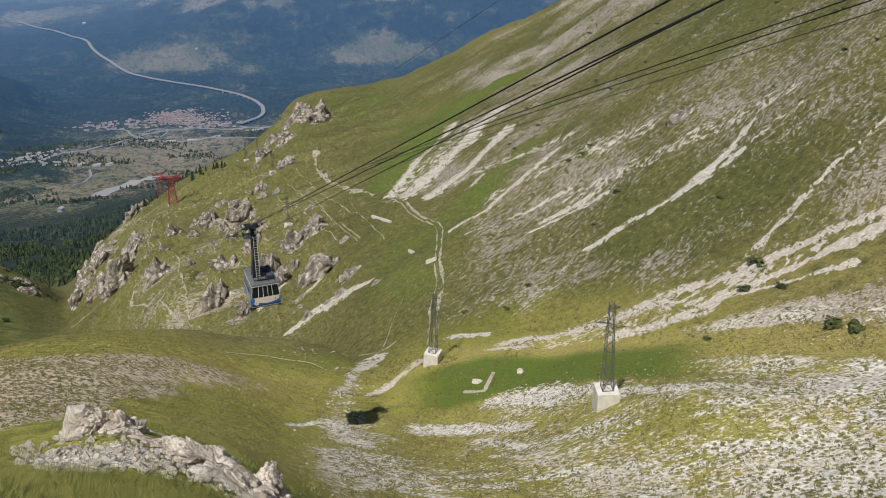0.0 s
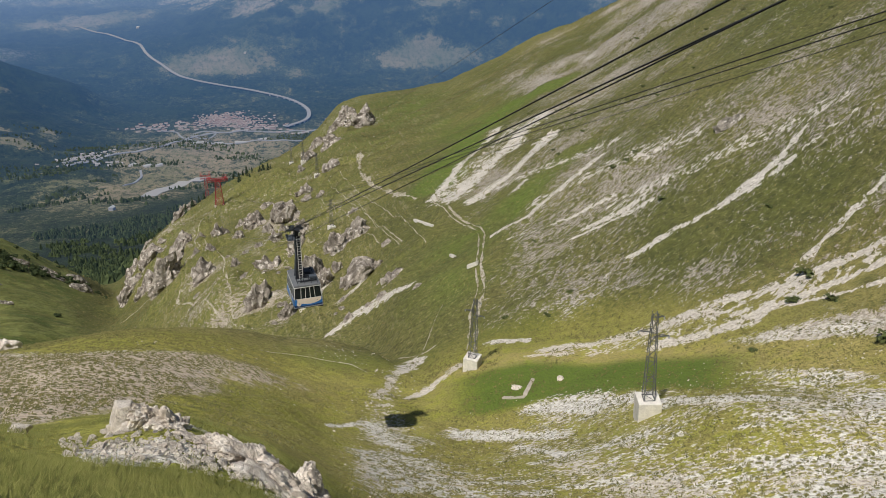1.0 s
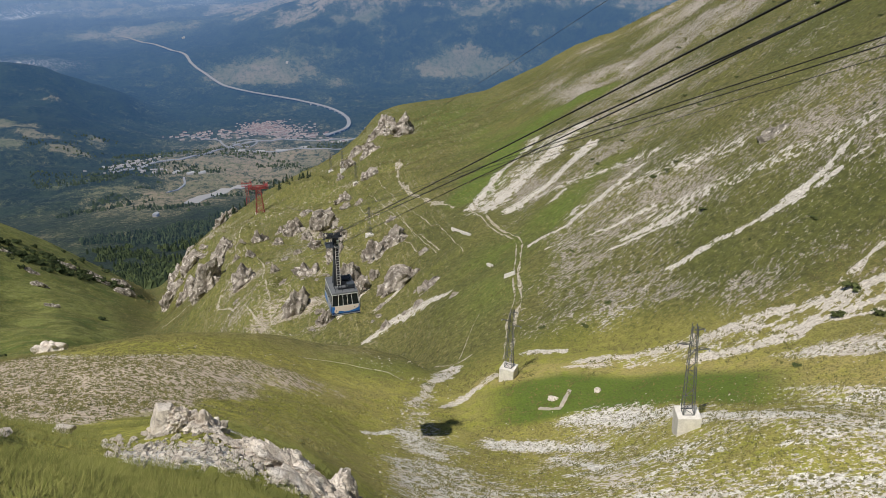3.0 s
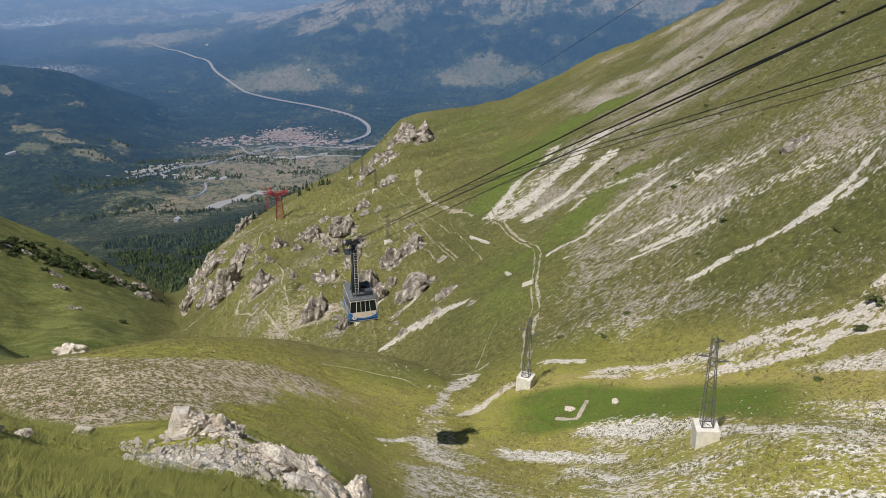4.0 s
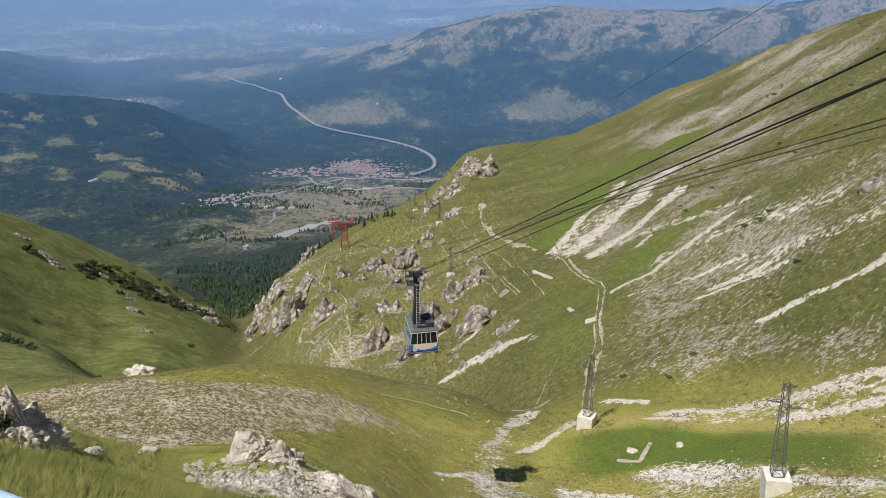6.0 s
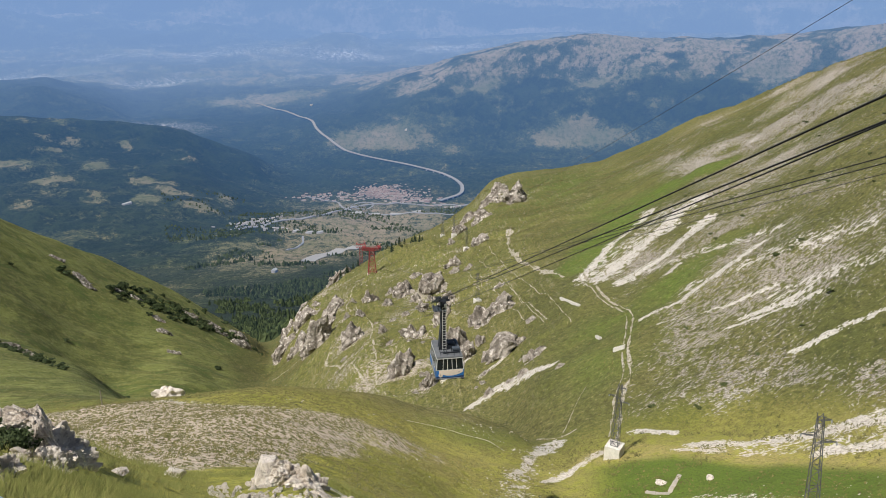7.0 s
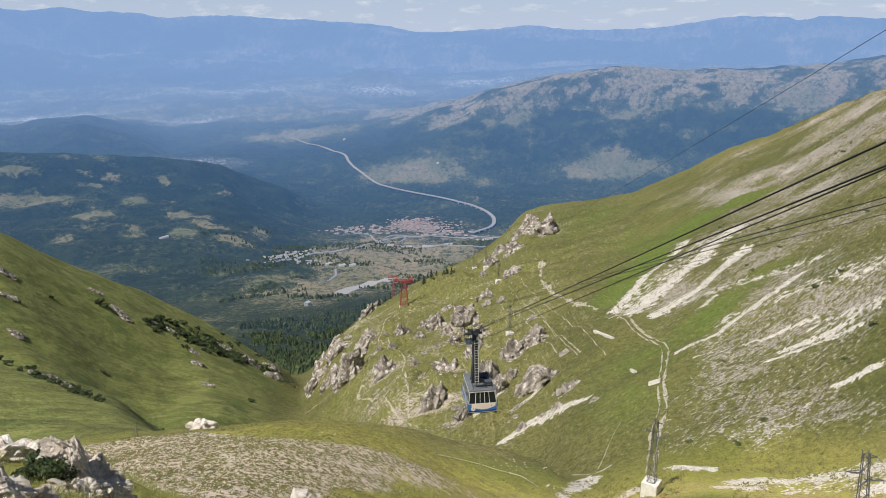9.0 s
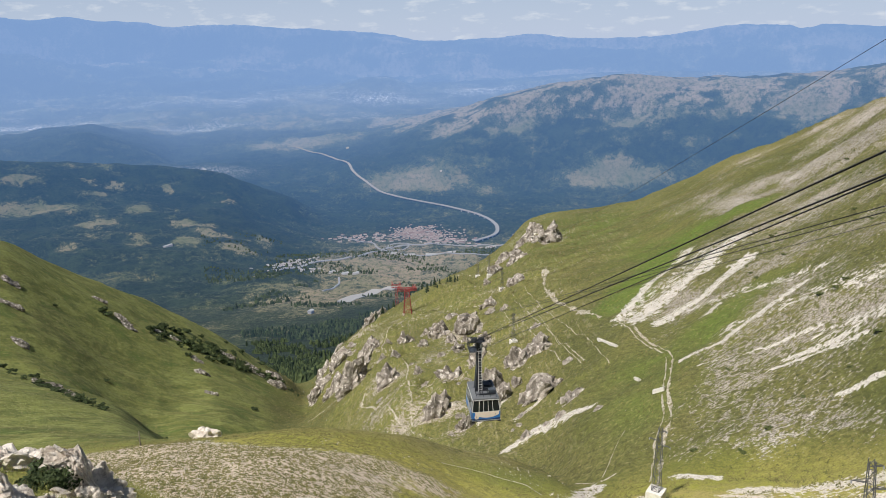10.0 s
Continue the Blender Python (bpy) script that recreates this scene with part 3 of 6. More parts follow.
M_GLASS.node_tree.nodes["Principled BSDF"].inputs["Specular IOR Level"].default_value = 0.5
# last number: share of blue haze glow mixed into the material
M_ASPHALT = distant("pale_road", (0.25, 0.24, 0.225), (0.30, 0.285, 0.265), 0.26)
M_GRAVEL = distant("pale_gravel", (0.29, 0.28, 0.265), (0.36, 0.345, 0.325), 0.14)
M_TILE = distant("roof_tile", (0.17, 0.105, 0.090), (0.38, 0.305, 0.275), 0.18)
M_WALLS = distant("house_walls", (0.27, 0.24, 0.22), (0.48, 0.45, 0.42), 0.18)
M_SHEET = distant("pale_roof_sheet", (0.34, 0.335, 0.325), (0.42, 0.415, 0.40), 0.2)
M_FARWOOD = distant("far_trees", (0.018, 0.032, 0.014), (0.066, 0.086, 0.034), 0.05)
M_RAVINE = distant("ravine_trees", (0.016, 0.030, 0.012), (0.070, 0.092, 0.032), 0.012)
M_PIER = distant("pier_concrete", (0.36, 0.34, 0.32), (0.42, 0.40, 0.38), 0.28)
M_WOOD = worn("grey_wood", (0.20, 0.17, 0.14), 0.9, 0, 6, 0.25)

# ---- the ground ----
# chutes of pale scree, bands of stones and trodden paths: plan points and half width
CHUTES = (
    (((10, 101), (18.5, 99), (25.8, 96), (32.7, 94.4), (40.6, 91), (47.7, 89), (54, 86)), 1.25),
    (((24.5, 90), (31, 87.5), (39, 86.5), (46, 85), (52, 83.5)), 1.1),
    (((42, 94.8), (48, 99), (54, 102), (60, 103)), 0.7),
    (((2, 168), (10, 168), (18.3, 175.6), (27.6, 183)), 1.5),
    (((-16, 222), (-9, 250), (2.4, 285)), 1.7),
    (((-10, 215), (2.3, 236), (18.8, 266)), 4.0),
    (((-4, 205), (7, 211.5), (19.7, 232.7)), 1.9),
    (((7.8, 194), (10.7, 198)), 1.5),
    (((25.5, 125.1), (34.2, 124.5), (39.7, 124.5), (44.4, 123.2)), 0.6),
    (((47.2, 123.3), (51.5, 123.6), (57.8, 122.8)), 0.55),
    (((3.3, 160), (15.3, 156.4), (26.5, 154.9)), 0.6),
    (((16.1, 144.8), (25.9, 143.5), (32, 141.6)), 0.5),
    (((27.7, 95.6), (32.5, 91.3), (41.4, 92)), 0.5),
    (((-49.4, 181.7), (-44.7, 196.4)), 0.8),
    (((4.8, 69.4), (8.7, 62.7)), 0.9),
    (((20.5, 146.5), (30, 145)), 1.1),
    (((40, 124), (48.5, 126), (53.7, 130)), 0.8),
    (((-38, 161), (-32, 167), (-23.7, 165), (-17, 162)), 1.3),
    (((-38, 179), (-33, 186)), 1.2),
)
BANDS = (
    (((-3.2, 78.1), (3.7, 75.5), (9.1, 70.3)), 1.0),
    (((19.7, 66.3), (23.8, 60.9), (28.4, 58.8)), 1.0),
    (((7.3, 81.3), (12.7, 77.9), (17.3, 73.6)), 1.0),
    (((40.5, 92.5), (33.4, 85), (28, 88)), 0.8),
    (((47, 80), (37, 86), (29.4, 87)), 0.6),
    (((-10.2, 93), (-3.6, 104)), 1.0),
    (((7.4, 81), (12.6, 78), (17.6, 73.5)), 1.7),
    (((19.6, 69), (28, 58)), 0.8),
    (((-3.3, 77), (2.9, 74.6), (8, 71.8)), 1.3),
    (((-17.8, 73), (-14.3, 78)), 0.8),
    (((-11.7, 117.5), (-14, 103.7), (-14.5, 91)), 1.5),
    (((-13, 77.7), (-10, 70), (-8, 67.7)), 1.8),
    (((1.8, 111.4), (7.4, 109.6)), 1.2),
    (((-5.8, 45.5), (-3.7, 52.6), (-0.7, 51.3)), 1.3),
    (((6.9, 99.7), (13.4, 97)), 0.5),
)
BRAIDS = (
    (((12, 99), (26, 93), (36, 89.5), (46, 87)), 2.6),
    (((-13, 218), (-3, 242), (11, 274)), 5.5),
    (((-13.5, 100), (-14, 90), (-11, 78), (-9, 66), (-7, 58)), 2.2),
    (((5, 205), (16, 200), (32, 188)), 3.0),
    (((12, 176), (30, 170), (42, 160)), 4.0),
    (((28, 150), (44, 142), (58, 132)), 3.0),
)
PATHS = (
    (((-60, 344), (-52.7, 300), (-44.7, 278.4), (-34.5, 257.2), (-22.9, 231.5)), 1.35),
    (((-15.9, 225), (-8.4, 198.3), (-0.1, 172), (-0.6, 151.5)), 0.42),
    (((-17.5, 224), (-9.6, 198), (-1.3, 172), (-1.8, 151.5)), 0.25),
    (((-0.6, 151.5), (0.4, 138.6), (-0.9, 129.7), (-1.2, 108.9)), 0.55),
    (((-1.8, 150), (-1.2, 138.6), (-2.2, 129.7), (-2.3, 112)), 0.25),
    (((-68.2, 308.3), (-48.5, 259.6), (-35.1, 226.4), (-23.5, 197.6)), 0.20),
    (((-63, 310), (-42.2, 256.5), (-24.7, 214), (-15.7, 186.9)), 0.20),
    (((-53.5, 279), (-29.7, 210.2), (-24.2, 196.3)), 0.16),
    (((-71, 299.5), (-51.2, 250)), 0.18),
    (((-57, 270), (-40, 228), (-31, 205)), 0.15),
    (((-132.3, 334), (-132, 316.5), (-109.2, 269.8), (-95.3, 249), (-90.5, 234.4), (-77.7, 205.4), (-74, 194.8)), 0.38),
    (((-113.9, 274), (-125, 278.9), (-131.5, 273.9), (-144.5, 275.7), (-153.9, 274.7)), 0.34),
    (((-97.3, 235.8), (-110.4, 242), (-110.4, 240.3), (-99, 224.5), (-79.3, 198.4), (-66, 181.4)), 0.42),
    (((-10.7, 122.7), (-9.5, 133.8), (-8.3, 141)), 0.20),
    (((-15.7, 125.6), (-10.5, 120.6), (-8.3, 122)), 0.40),
    (((-18.2, 104), (-22.5, 108), (-31, 106.8), (-35.3, 103.6)), 0.16),
)
GREEN = (((25, 316), (9.4, 321.7), (-2.4, 303), (-12.4, 272.7), (-17.3, 236)), 8.0)
SWARD = (((3, 176), (5.6, 181.8), (14, 189), (21.7, 197.8)), 6.0)
HIGH_SCREE = (((22, 320), (40, 340), (60, 339), (73, 293)), 17.0)
TRACK = (((-4, 103), (5, 99), (16, 93), (26, 82), (33, 73), (42, 62), (60, 55)), 2.6)


# crags on the spur: bearing, distance, half width and height
CRAGS = ((-18.36, 302, 3.7, 8.8), (-15.96, 296, 4.6, 11.2), (-21.13, 306, 2.8, 6.2), (-17.43, 288, 1.9, 3.9), (-15.27, 243, 2.8, 6.6), (-14.35, 322, 2.8, 4.3), (-13.71, 402, 2.6, 5.2), (-22.54, 262, 3.6, 8.4),
         (-18.6, 209, 3.2, 10.8), (-17.62, 236, 3.3, 6.5), (-14.4, 207, 3.8, 12.5), (-13.36, 202, 2.4, 6.6), (-12.2, 226, 3.1, 8.2), (-10.56, 228, 3.6, 6.2), (-10.52, 193, 4.0, 8.1), (-9.0, 192, 1.3, 2.6), (-16.39, 190, 2.2, 5.4),
         (-28.2, 366, 5.1, 10.1), (-25.4, 301, 5.5, 15.2), (-26.4, 386, 5.2, 8.7), (-24.1, 345, 4.7, 7.8), (-23.45, 470, 6.4, 8.5), (-12.35, 333, 2.9, 4.4), (-12.2, 404, 4.4, 7.0), (-13.3, 442, 2.9, 7.7), (-9.7, 437, 6.6, 14),
         (-10.9, 487, 5.2, 10.5), (-19.7, 292, 1.6, 2.6), (-12.1, 208, 1.4, 3.8), (-20.1, 253, 1.4, 2.9), (-27.7, 450, 4.3, 8.5), (-7.7, 176, 2.4, 2.0), (-26.9, 340, 4.5, 9), (-24.6, 320, 4.0, 7), (-16.9, 270, 2.4, 4), (-11.6, 460, 5, 7),
         (-14.9, 268, 2.6, 5.0), (-21.9, 285, 1.8, 3.0))


def near_line(x, y, line):
    """How far plan points lie from a line, in its half widths."""
    pts, half = line
    best = np.full(x.shape, 1e9)
    for (ax, ay), (bx, by) in zip(pts[:-1], pts[1:]):
        dx, dy = bx - ax, by - ay
        t = np.clip(((x - ax) * dx + (y - ay) * dy) / (dx * dx + dy * dy), 0, 1)
        best = np.minimum(best, np.hypot(x - ax - t * dx, y - ay - t * dy))
    return best / half


def blob(az, r, a0, r0, da, dr):
    """A soft patch round a bearing and a distance."""
    return np.exp(-((az - a0) / da) ** 2 - ((r - r0) / dr) ** 2)


def belts(x, y, r, az):
    """Where tussocks stand in tan soil (the mound) and in white scree (the near flat)."""
    wob = clouds(x, y, 16, 3, 171)
    mound = smooth(-60, -50, az) * (1 - smooth(-23, -11, az + 4 * wob)) * smooth(-6, 16, r - 35 - 42 * smooth(-38, -18, az) + 9 * wob) * (1 - smooth(104, 112, r + 14 * smooth(-40, -30, az) + 4 * wob))
    flat = smooth(-16, -9, az + 3 * wob) * smooth(30, 38, r) * (1 - smooth(80, 90, r + 4 * wob))
    return np.stack([mound * np.clip(0.85 + 0.5 * wob, 0, 1), flat, mound * 0, mound * 0 + 1], -1)


def cover_near(x, y, r, az):
    """Shares of scree, dry turf, lush turf and bare track."""
    wob = clouds(x, y, 9, 3, 71)
    broadness = np.clip(1 + 1.1 * clouds(x, y, 15, 3, 77), 0.25, 2.0)
    way = np.zeros(x.shape)
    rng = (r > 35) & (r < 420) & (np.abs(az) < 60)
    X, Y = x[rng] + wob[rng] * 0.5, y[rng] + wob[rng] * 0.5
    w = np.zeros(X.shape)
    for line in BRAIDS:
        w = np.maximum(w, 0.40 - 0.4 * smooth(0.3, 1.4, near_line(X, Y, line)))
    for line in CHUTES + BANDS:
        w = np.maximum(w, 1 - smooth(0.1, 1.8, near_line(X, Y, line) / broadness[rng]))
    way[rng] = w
    patch = clouds(x, y, 38, 4, 83)
    spot = clouds(x, y, 11, 3, 87)
    vein = np.zeros(x.shape)
    vein[rng] = 1 - smooth(0.4, 1.5, near_line(X, Y, GREEN) + 0.7 * spot[rng])
    vein[rng] = np.maximum(vein[rng], 0.4 - 0.4 * smooth(0.4, 1.5, near_line(X, Y, SWARD) + 0.7 * spot[rng]))
    top = blob(x, y, 30, 348, 18, 14)
    spur = smooth(-9, 2, az) * smooth(105, 135, r + 2.0 * np.clip(az - 5, 0, 25)) * (1 - smooth(460, 600, r))
    scree = spur * (0.41 + 0.42 * patch + 0.25 * spot) + 0.28 * (blob(x, y, 16, 119, 14, 9) + blob(x, y, 34, 106, 9, 7))
    scree = np.minimum(scree, 0.66 + 0.2 * spot)
    green = np.maximum.reduce([blob(az, r, -2, 330, 3.0, 40), 0.9 * blob(az, r, -2, 160, 3.5, 24), 0.7 * blob(az, r, 2.5, 182, 2.5, 16), 0.8 * blob(az, r, -7, 450, 4.5, 90)])
    scree = (scree + 0.45 * top) * (1 - green) * (1 - 0.9 * vein)
    scree[rng] = np.maximum(scree[rng], (0.72 + 0.25 * spot[rng]) * (1 - smooth(0.4, 1.3, near_line(X, Y, HIGH_SCREE) + 0.3 * patch[rng])) * (1 - 0.9 * vein[rng]))
    scree = scree * (1 - 0.9 * blob(x, y, 45, 74, 12, 9))
    nose = smooth(-30, -26, az) * (1 - smooth(-10, -6, az)) * smooth(135, 170, r)
    scree = scree + nose * (0.20 + 0.45 * patch + 0.35 * spot)
    for a0, r0, half, high in CRAGS:
        m = (np.abs(az - a0) < 4) & (np.abs(r - r0) < 40)
        scree[m] = scree[m] + 0.4 * np.exp(-((x[m] - r0 * math.sin(radians(a0))) ** 2 + (y[m] - r0 * math.cos(radians(a0))) ** 2) / (1.7 * half) ** 2)
    mound = smooth(-60, -50, az) * (1 - smooth(-17, -11, az)) * smooth(0, 14, r - 36 - 42 * smooth(-38, -18, az)) * (1 - smooth(104, 114, r + 14 * smooth(-40, -30, az)))
    scree = scree + mound * (0.74 + 0.22 * patch + 0.15 * spot) * (0.5 + 0.5 * smooth(-14, -26, az))
    flat = smooth(-16, -8, az) * smooth(30, 40, r) * (1 - smooth(84, 92, r))
    scree = scree + flat * (0.36 + 0.14 * blob(az, r, -9, 66, 6, 14) + 0.37 * smooth(8, 25, az) + 0.5 * spot + 0.25 * patch)
    slope_right = smooth(10, 20, az) * smooth(66, 76, r) * (1 - smooth(84, 95, r))
    scree = scree + 0.25 * slope_right * spot
    bank = smooth(-4, 1, az) * (1 - smooth(18, 24, az)) * smooth(82, 85, r + 0.7 * np.clip(az - 6, 0, 20)) * (1 - smooth(95, 99, r + 0.8 * np.clip(az - 4, 0, 20)))
    track = np.zeros(x.shape)
    track[rng] = 1 - smooth(0.7, 1.5, near_line(X, Y, TRACK))
    scree = scree * (1 - 0.85 * bank) * (1 - 0.9 * track)
    rim = smooth(-44, -38, az) * (1 - smooth(-14, -9, az)) * smooth(112, 117, r + 0.3 * (az + 30)) * (1 - smooth(128, 140, r))
    meadow = smooth(-27, -18, az) * smooth(30, 45, r) * (1 - smooth(95, 118, r))
    dry = np.clip(0.25 * nose + 0.60 * meadow * (1 - bank) + 0.65 * mound + 0.75 * track + 0.55 * rim + 0.28 * smooth(-6, 6, az) * smooth(380, 480, r) + 0.22 * smooth(-30, -34, az) * smooth(150, 190, r) + 0.3 * patch, 0, 1)
    lush = np.clip(0.25 * nose * (0.5 + patch) + 0.85 * vein + 0.30 * smooth(-28, -34, az) * smooth(120, 180, r) * (0.7 + patch) + 1.0 * bank + 0.8 * green * smooth(-0.3, 0.5, spot + 0.3) + 0.5 * blob(az, r, -12, 112, 5, 9) + 0.16 * smooth(-30, -34, az) * smooth(170, 220, r) * (0.5 + patch), 0, 1)
    scree = np.where(r > 100, np.minimum(scree, 0.62 + 0.3 * spot), scree)
    foot = smooth(26, 16, r)
    rib = smooth(-36, -33, az) * (1 - smooth(-15, -13, az)) * smooth(12.4, 14.5, r) * (1 - smooth(21.5, 23, r))
    scree = scree * (1 - foot) + (0.5 + 0.7 * clouds(x, y, 2.5, 3, 93)) * rib
    return np.stack([np.clip(scree, 0, 1), dry, lush, np.clip(way, 0, 1)], -1)


# clearings in the woods of the far hillside: bearing, distance, half width in degrees, half depth
CLEARINGS = ((-46.5, 4820, 3.1, 160), (-43.0, 4410, 1.8, 120), (-36.5, 4310, 1.8, 80), (-34.8, 4100, 1.6, 120), (-40.1, 4690, 1.0, 140), (-47.1, 5290, 1.3, 70), (-42.8, 5320, 0.7, 60), (-41.1, 5290, 0.7, 90), (-44.8, 3870, 0.9, 110), (-37.7, 5220, 0.5, 60), (-33.5, 3740, 1.5, 90), (-40.2, 3920, 0.9, 120), (-37.0, 3870, 1.1, 160), (-42.5, 5080, 0.9, 60), (-33.9, 5060, 0.9, 60), (-27.5, 5180, 0.8, 220), (-31.4, 4120, 0.7, 220))


def cover_far(x, y, r, az):
    """Shares of woods, bare ground and towns, and the depth of air in front."""
    broad = clouds(x, y, 1300, 5, 101, 0.6)
    fields = clouds(x, y, 520, 4, 113, 0.6)
    fine = clouds(x, y, 130, 4, 117, 0.65)
    wood = 0.66 + 0.45 * broad + 0.30 * fine
    basin = blob(az, r, -21, 3500, 7.5, 1300)
    basin = np.maximum(basin, 0.85 * blob(az, r, -27, 2450, 6, 480))
    wood = wood - 0.62 * basin
    hill = smooth(-27, -30, az) * smooth(2300, 3000, r) * (1 - smooth(6300, 7000, r))
    open_ = np.zeros(x.shape)
    for a0, r0, da, dr in CLEARINGS:
        open_ = np.maximum(open_, blob(az + 0.5 * fields, r * (1 + 0.03 * fine), a0, r0, da, dr))
    wood = wood * (1 - hill) + hill * (0.90 + 0.40 * fields + 0.95 * fine + 0.10 * broad - 0.95 * smooth(0.15, 0.75, open_ + 0.45 * fine + 0.2 * fields))
    wood = wood - 0.20 * smooth(-24, -20, az) * smooth(5300, 5800, r) * (1 - smooth(7200, 7600, r))
    wood = wood + (0.22 + 0.7 * clouds(x, y, 210, 4, 119, 0.6)) * (1 - smooth(1900, 2300, r))
    ridge = smooth(-21, -16, az + (r - 8300) * 0.002) * smooth(6900, 7300, r) * (1 - smooth(10500, 12000, r))
    streaks = clouds(az * 160, r * 0.55, 260, 5, 151, 0.62)
    contour = clouds(az * 40, r * 0.8, 170, 4, 157, 0.6)
    up = smooth(7200, 8500, r + 260 * broad + 420 * contour)
    wood = wood * (1 - ridge) + ridge * (0.72 - 0.55 * up + 0.65 * streaks + 0.75 * contour + 0.45 * fine)
    ragged = np.clip(1 + 0.8 * fields + 0.6 * fine, 0, 1.6)
    mead = ragged * np.maximum.reduce([blob(az, r, -20.2, 6950, 3.6, 330), blob(az, r, -5, 6950, 3.4, 230), blob(az, r, -29, 9500, 4.2, 500), blob(az, r, -14.5, 6550, 1.0, 160)])
    wood = wood - 0.95 * mead
    bare = np.clip(0.9 * ridge * up + 0.45 * mead + 0.85 * basin + 0.35 * blob(az, r, -33, 7300, 2.6, 420) + 0.2 * smooth(0.28, 0.62, open_), 0, 0.85)
    plain = smooth(10500, 12000, r) * (1 - smooth(18500, 20500, r))
    wood = wood - 0.25 * plain
    far = smooth(20000, 24000, r)
    slopes = clouds(az * 300, r, 2600, 5, 163, 0.6)
    bare = np.clip(bare + 0.75 * far * smooth(-0.15, 0.25, slopes) + 0.6 * blob(az, r, -32, 15500, 6, 900), 0, 0.9)
    wood = wood - 0.45 * far * smooth(-0.2, 0.3, slopes)
    town = np.clip(0.95 * blob(az, r, -45.5, 13300, 4.6, 650) + 0.85 * blob(az, r, -22, 15600, 3.0, 600) + 0.9 * blob(az, r, -14.5, 17500, 2.4, 500) + 0.5 * blob(az, r, -32, 16800, 5, 800)
                   + 0.55 * blob(az, r, -36, 12200, 3.5, 420) + 0.30 * plain * smooth(0.1, 0.5, fields) + 0.5 * blob(az, r, -35, 7600, 2.6, 260), 0, 1)
    # share of emitted haze, growing with distance
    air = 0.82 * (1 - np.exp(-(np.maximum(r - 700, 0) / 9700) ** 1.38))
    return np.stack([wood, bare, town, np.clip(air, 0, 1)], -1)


GRID = {}


def on_ground(x, y):
    """Height of the ground's mesh at plan points."""
    az, r, z = GRID["ground"]
    a, d = np.degrees(np.arctan2(x, y)), np.hypot(x, y)
    i, j = np.clip(np.searchsorted(az, a) - 1, 0, len(az) - 2), np.clip(np.searchsorted(r, d) - 1, 0, len(r) - 2)
    u, v = (a - az[i]) / (az[i + 1] - az[i]), (d - r[j]) / (r[j + 1] - r[j])
    return (z[i, j] * (1 - u) + z[i + 1, j] * u) * (1 - v) + (z[i, j + 1] * (1 - u) + z[i + 1, j + 1] * u) * v + EYE


def sheet(name, az, r, mat, cover):
    """A sheet of ground over bearings az and distances r."""
    A, Rr = np.meshgrid(az, r, indexing="ij")
    rs, zs = profile(az)
    z = pchip(rs[:, :, None], zs[:, :, None], Rr)
    a = np.radians(A)
    x, y = Rr * np.sin(a), Rr * np.cos(a)
    z = z + relief(x, y, Rr, A)
    na, nr = A.shape
    GRID[name] = (az, r, z)
    X, Y, Z = drawn_in(x, y, z)
    co = np.stack([X, Y, Z + EYE], -1).reshape(-1, 3)
    i = np.arange(na * nr).reshape(na, nr)
    quads = np.stack([i[:-1, :-1], i[:-1, 1:], i[1:, 1:], i[1:, :-1]], -1).reshape(-1, 4)
    me = bpy.data.meshes.new(name)
    me.vertices.add(len(co))
    me.vertices.foreach_set("co", co.ravel())
    me.loops.add(quads.size)
    me.loops.foreach_set("vertex_index", quads.ravel())
    me.polygons.add(len(quads))
    me.polygons.foreach_set("loop_start", np.arange(len(quads)) * 4)
    me.polygons.foreach_set("use_smooth", np.ones(len(quads), bool))
    me.update(calc_edges=True)
    me.materials.append(mat)
    share = me.attributes.new("cover", "FLOAT_COLOR", "POINT")
    share.data.foreach_set("color", cover(x, y, Rr, A).astype(np.float32).ravel())
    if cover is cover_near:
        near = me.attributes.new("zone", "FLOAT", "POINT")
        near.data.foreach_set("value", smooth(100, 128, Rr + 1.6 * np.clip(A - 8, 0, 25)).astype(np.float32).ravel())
        belt = me.attributes.new("belt", "FLOAT_COLOR", "POINT")
        belt.data.foreach_set("color", belts(x, y, Rr, A).astype(np.float32).ravel())
    return new(name, me)


fan = np.concatenate([np.arange(-180, -58, 3.0), np.arange(-58, 46, 0.11), np.arange(46, 179, 3.0), [180.0]])
steps = np.concatenate([[0.02], np.geomspace(1.5, 30, 110), np.geomspace(30.4, 84, 110), np.geomspace(84.6, 430, 270), np.geomspace(435, 1300, 70)])
ground = sheet("ground", fan, steps, M_GROUND, cover_near)
tagged(ground, "alpine meadow slopes with green turf and pale scree", "ground", kind="structure")
fan = np.concatenate([np.arange(-180, -58, 4.0), np.arange(-58, 46, 0.14), np.arange(46, 178, 4.0), [180.0]])
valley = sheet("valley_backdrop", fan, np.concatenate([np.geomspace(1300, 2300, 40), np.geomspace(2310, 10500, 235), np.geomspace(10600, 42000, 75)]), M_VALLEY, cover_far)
tagged(valley, "hazy blue valley with woods, fields and far mountains", "valley", kind="structure")


def trail_material():
    k = Nodes("trodden_stones", 0.95)
    grit = k.noise(2.6, 6, 0.8)
    c = k.mix(k.step(grit, 0.38, 0.6), (0.270, 0.235, 0.180), (0.520, 0.475, 0.400))
    k.colour(k.mix(k.step(k.noise(0.9, 5, 0.7), 0.52, 0.6), c, (0.150, 0.145, 0.050)))
    k.bump(grit, 0.2)
    return k.m


M_TRAIL = trail_material()


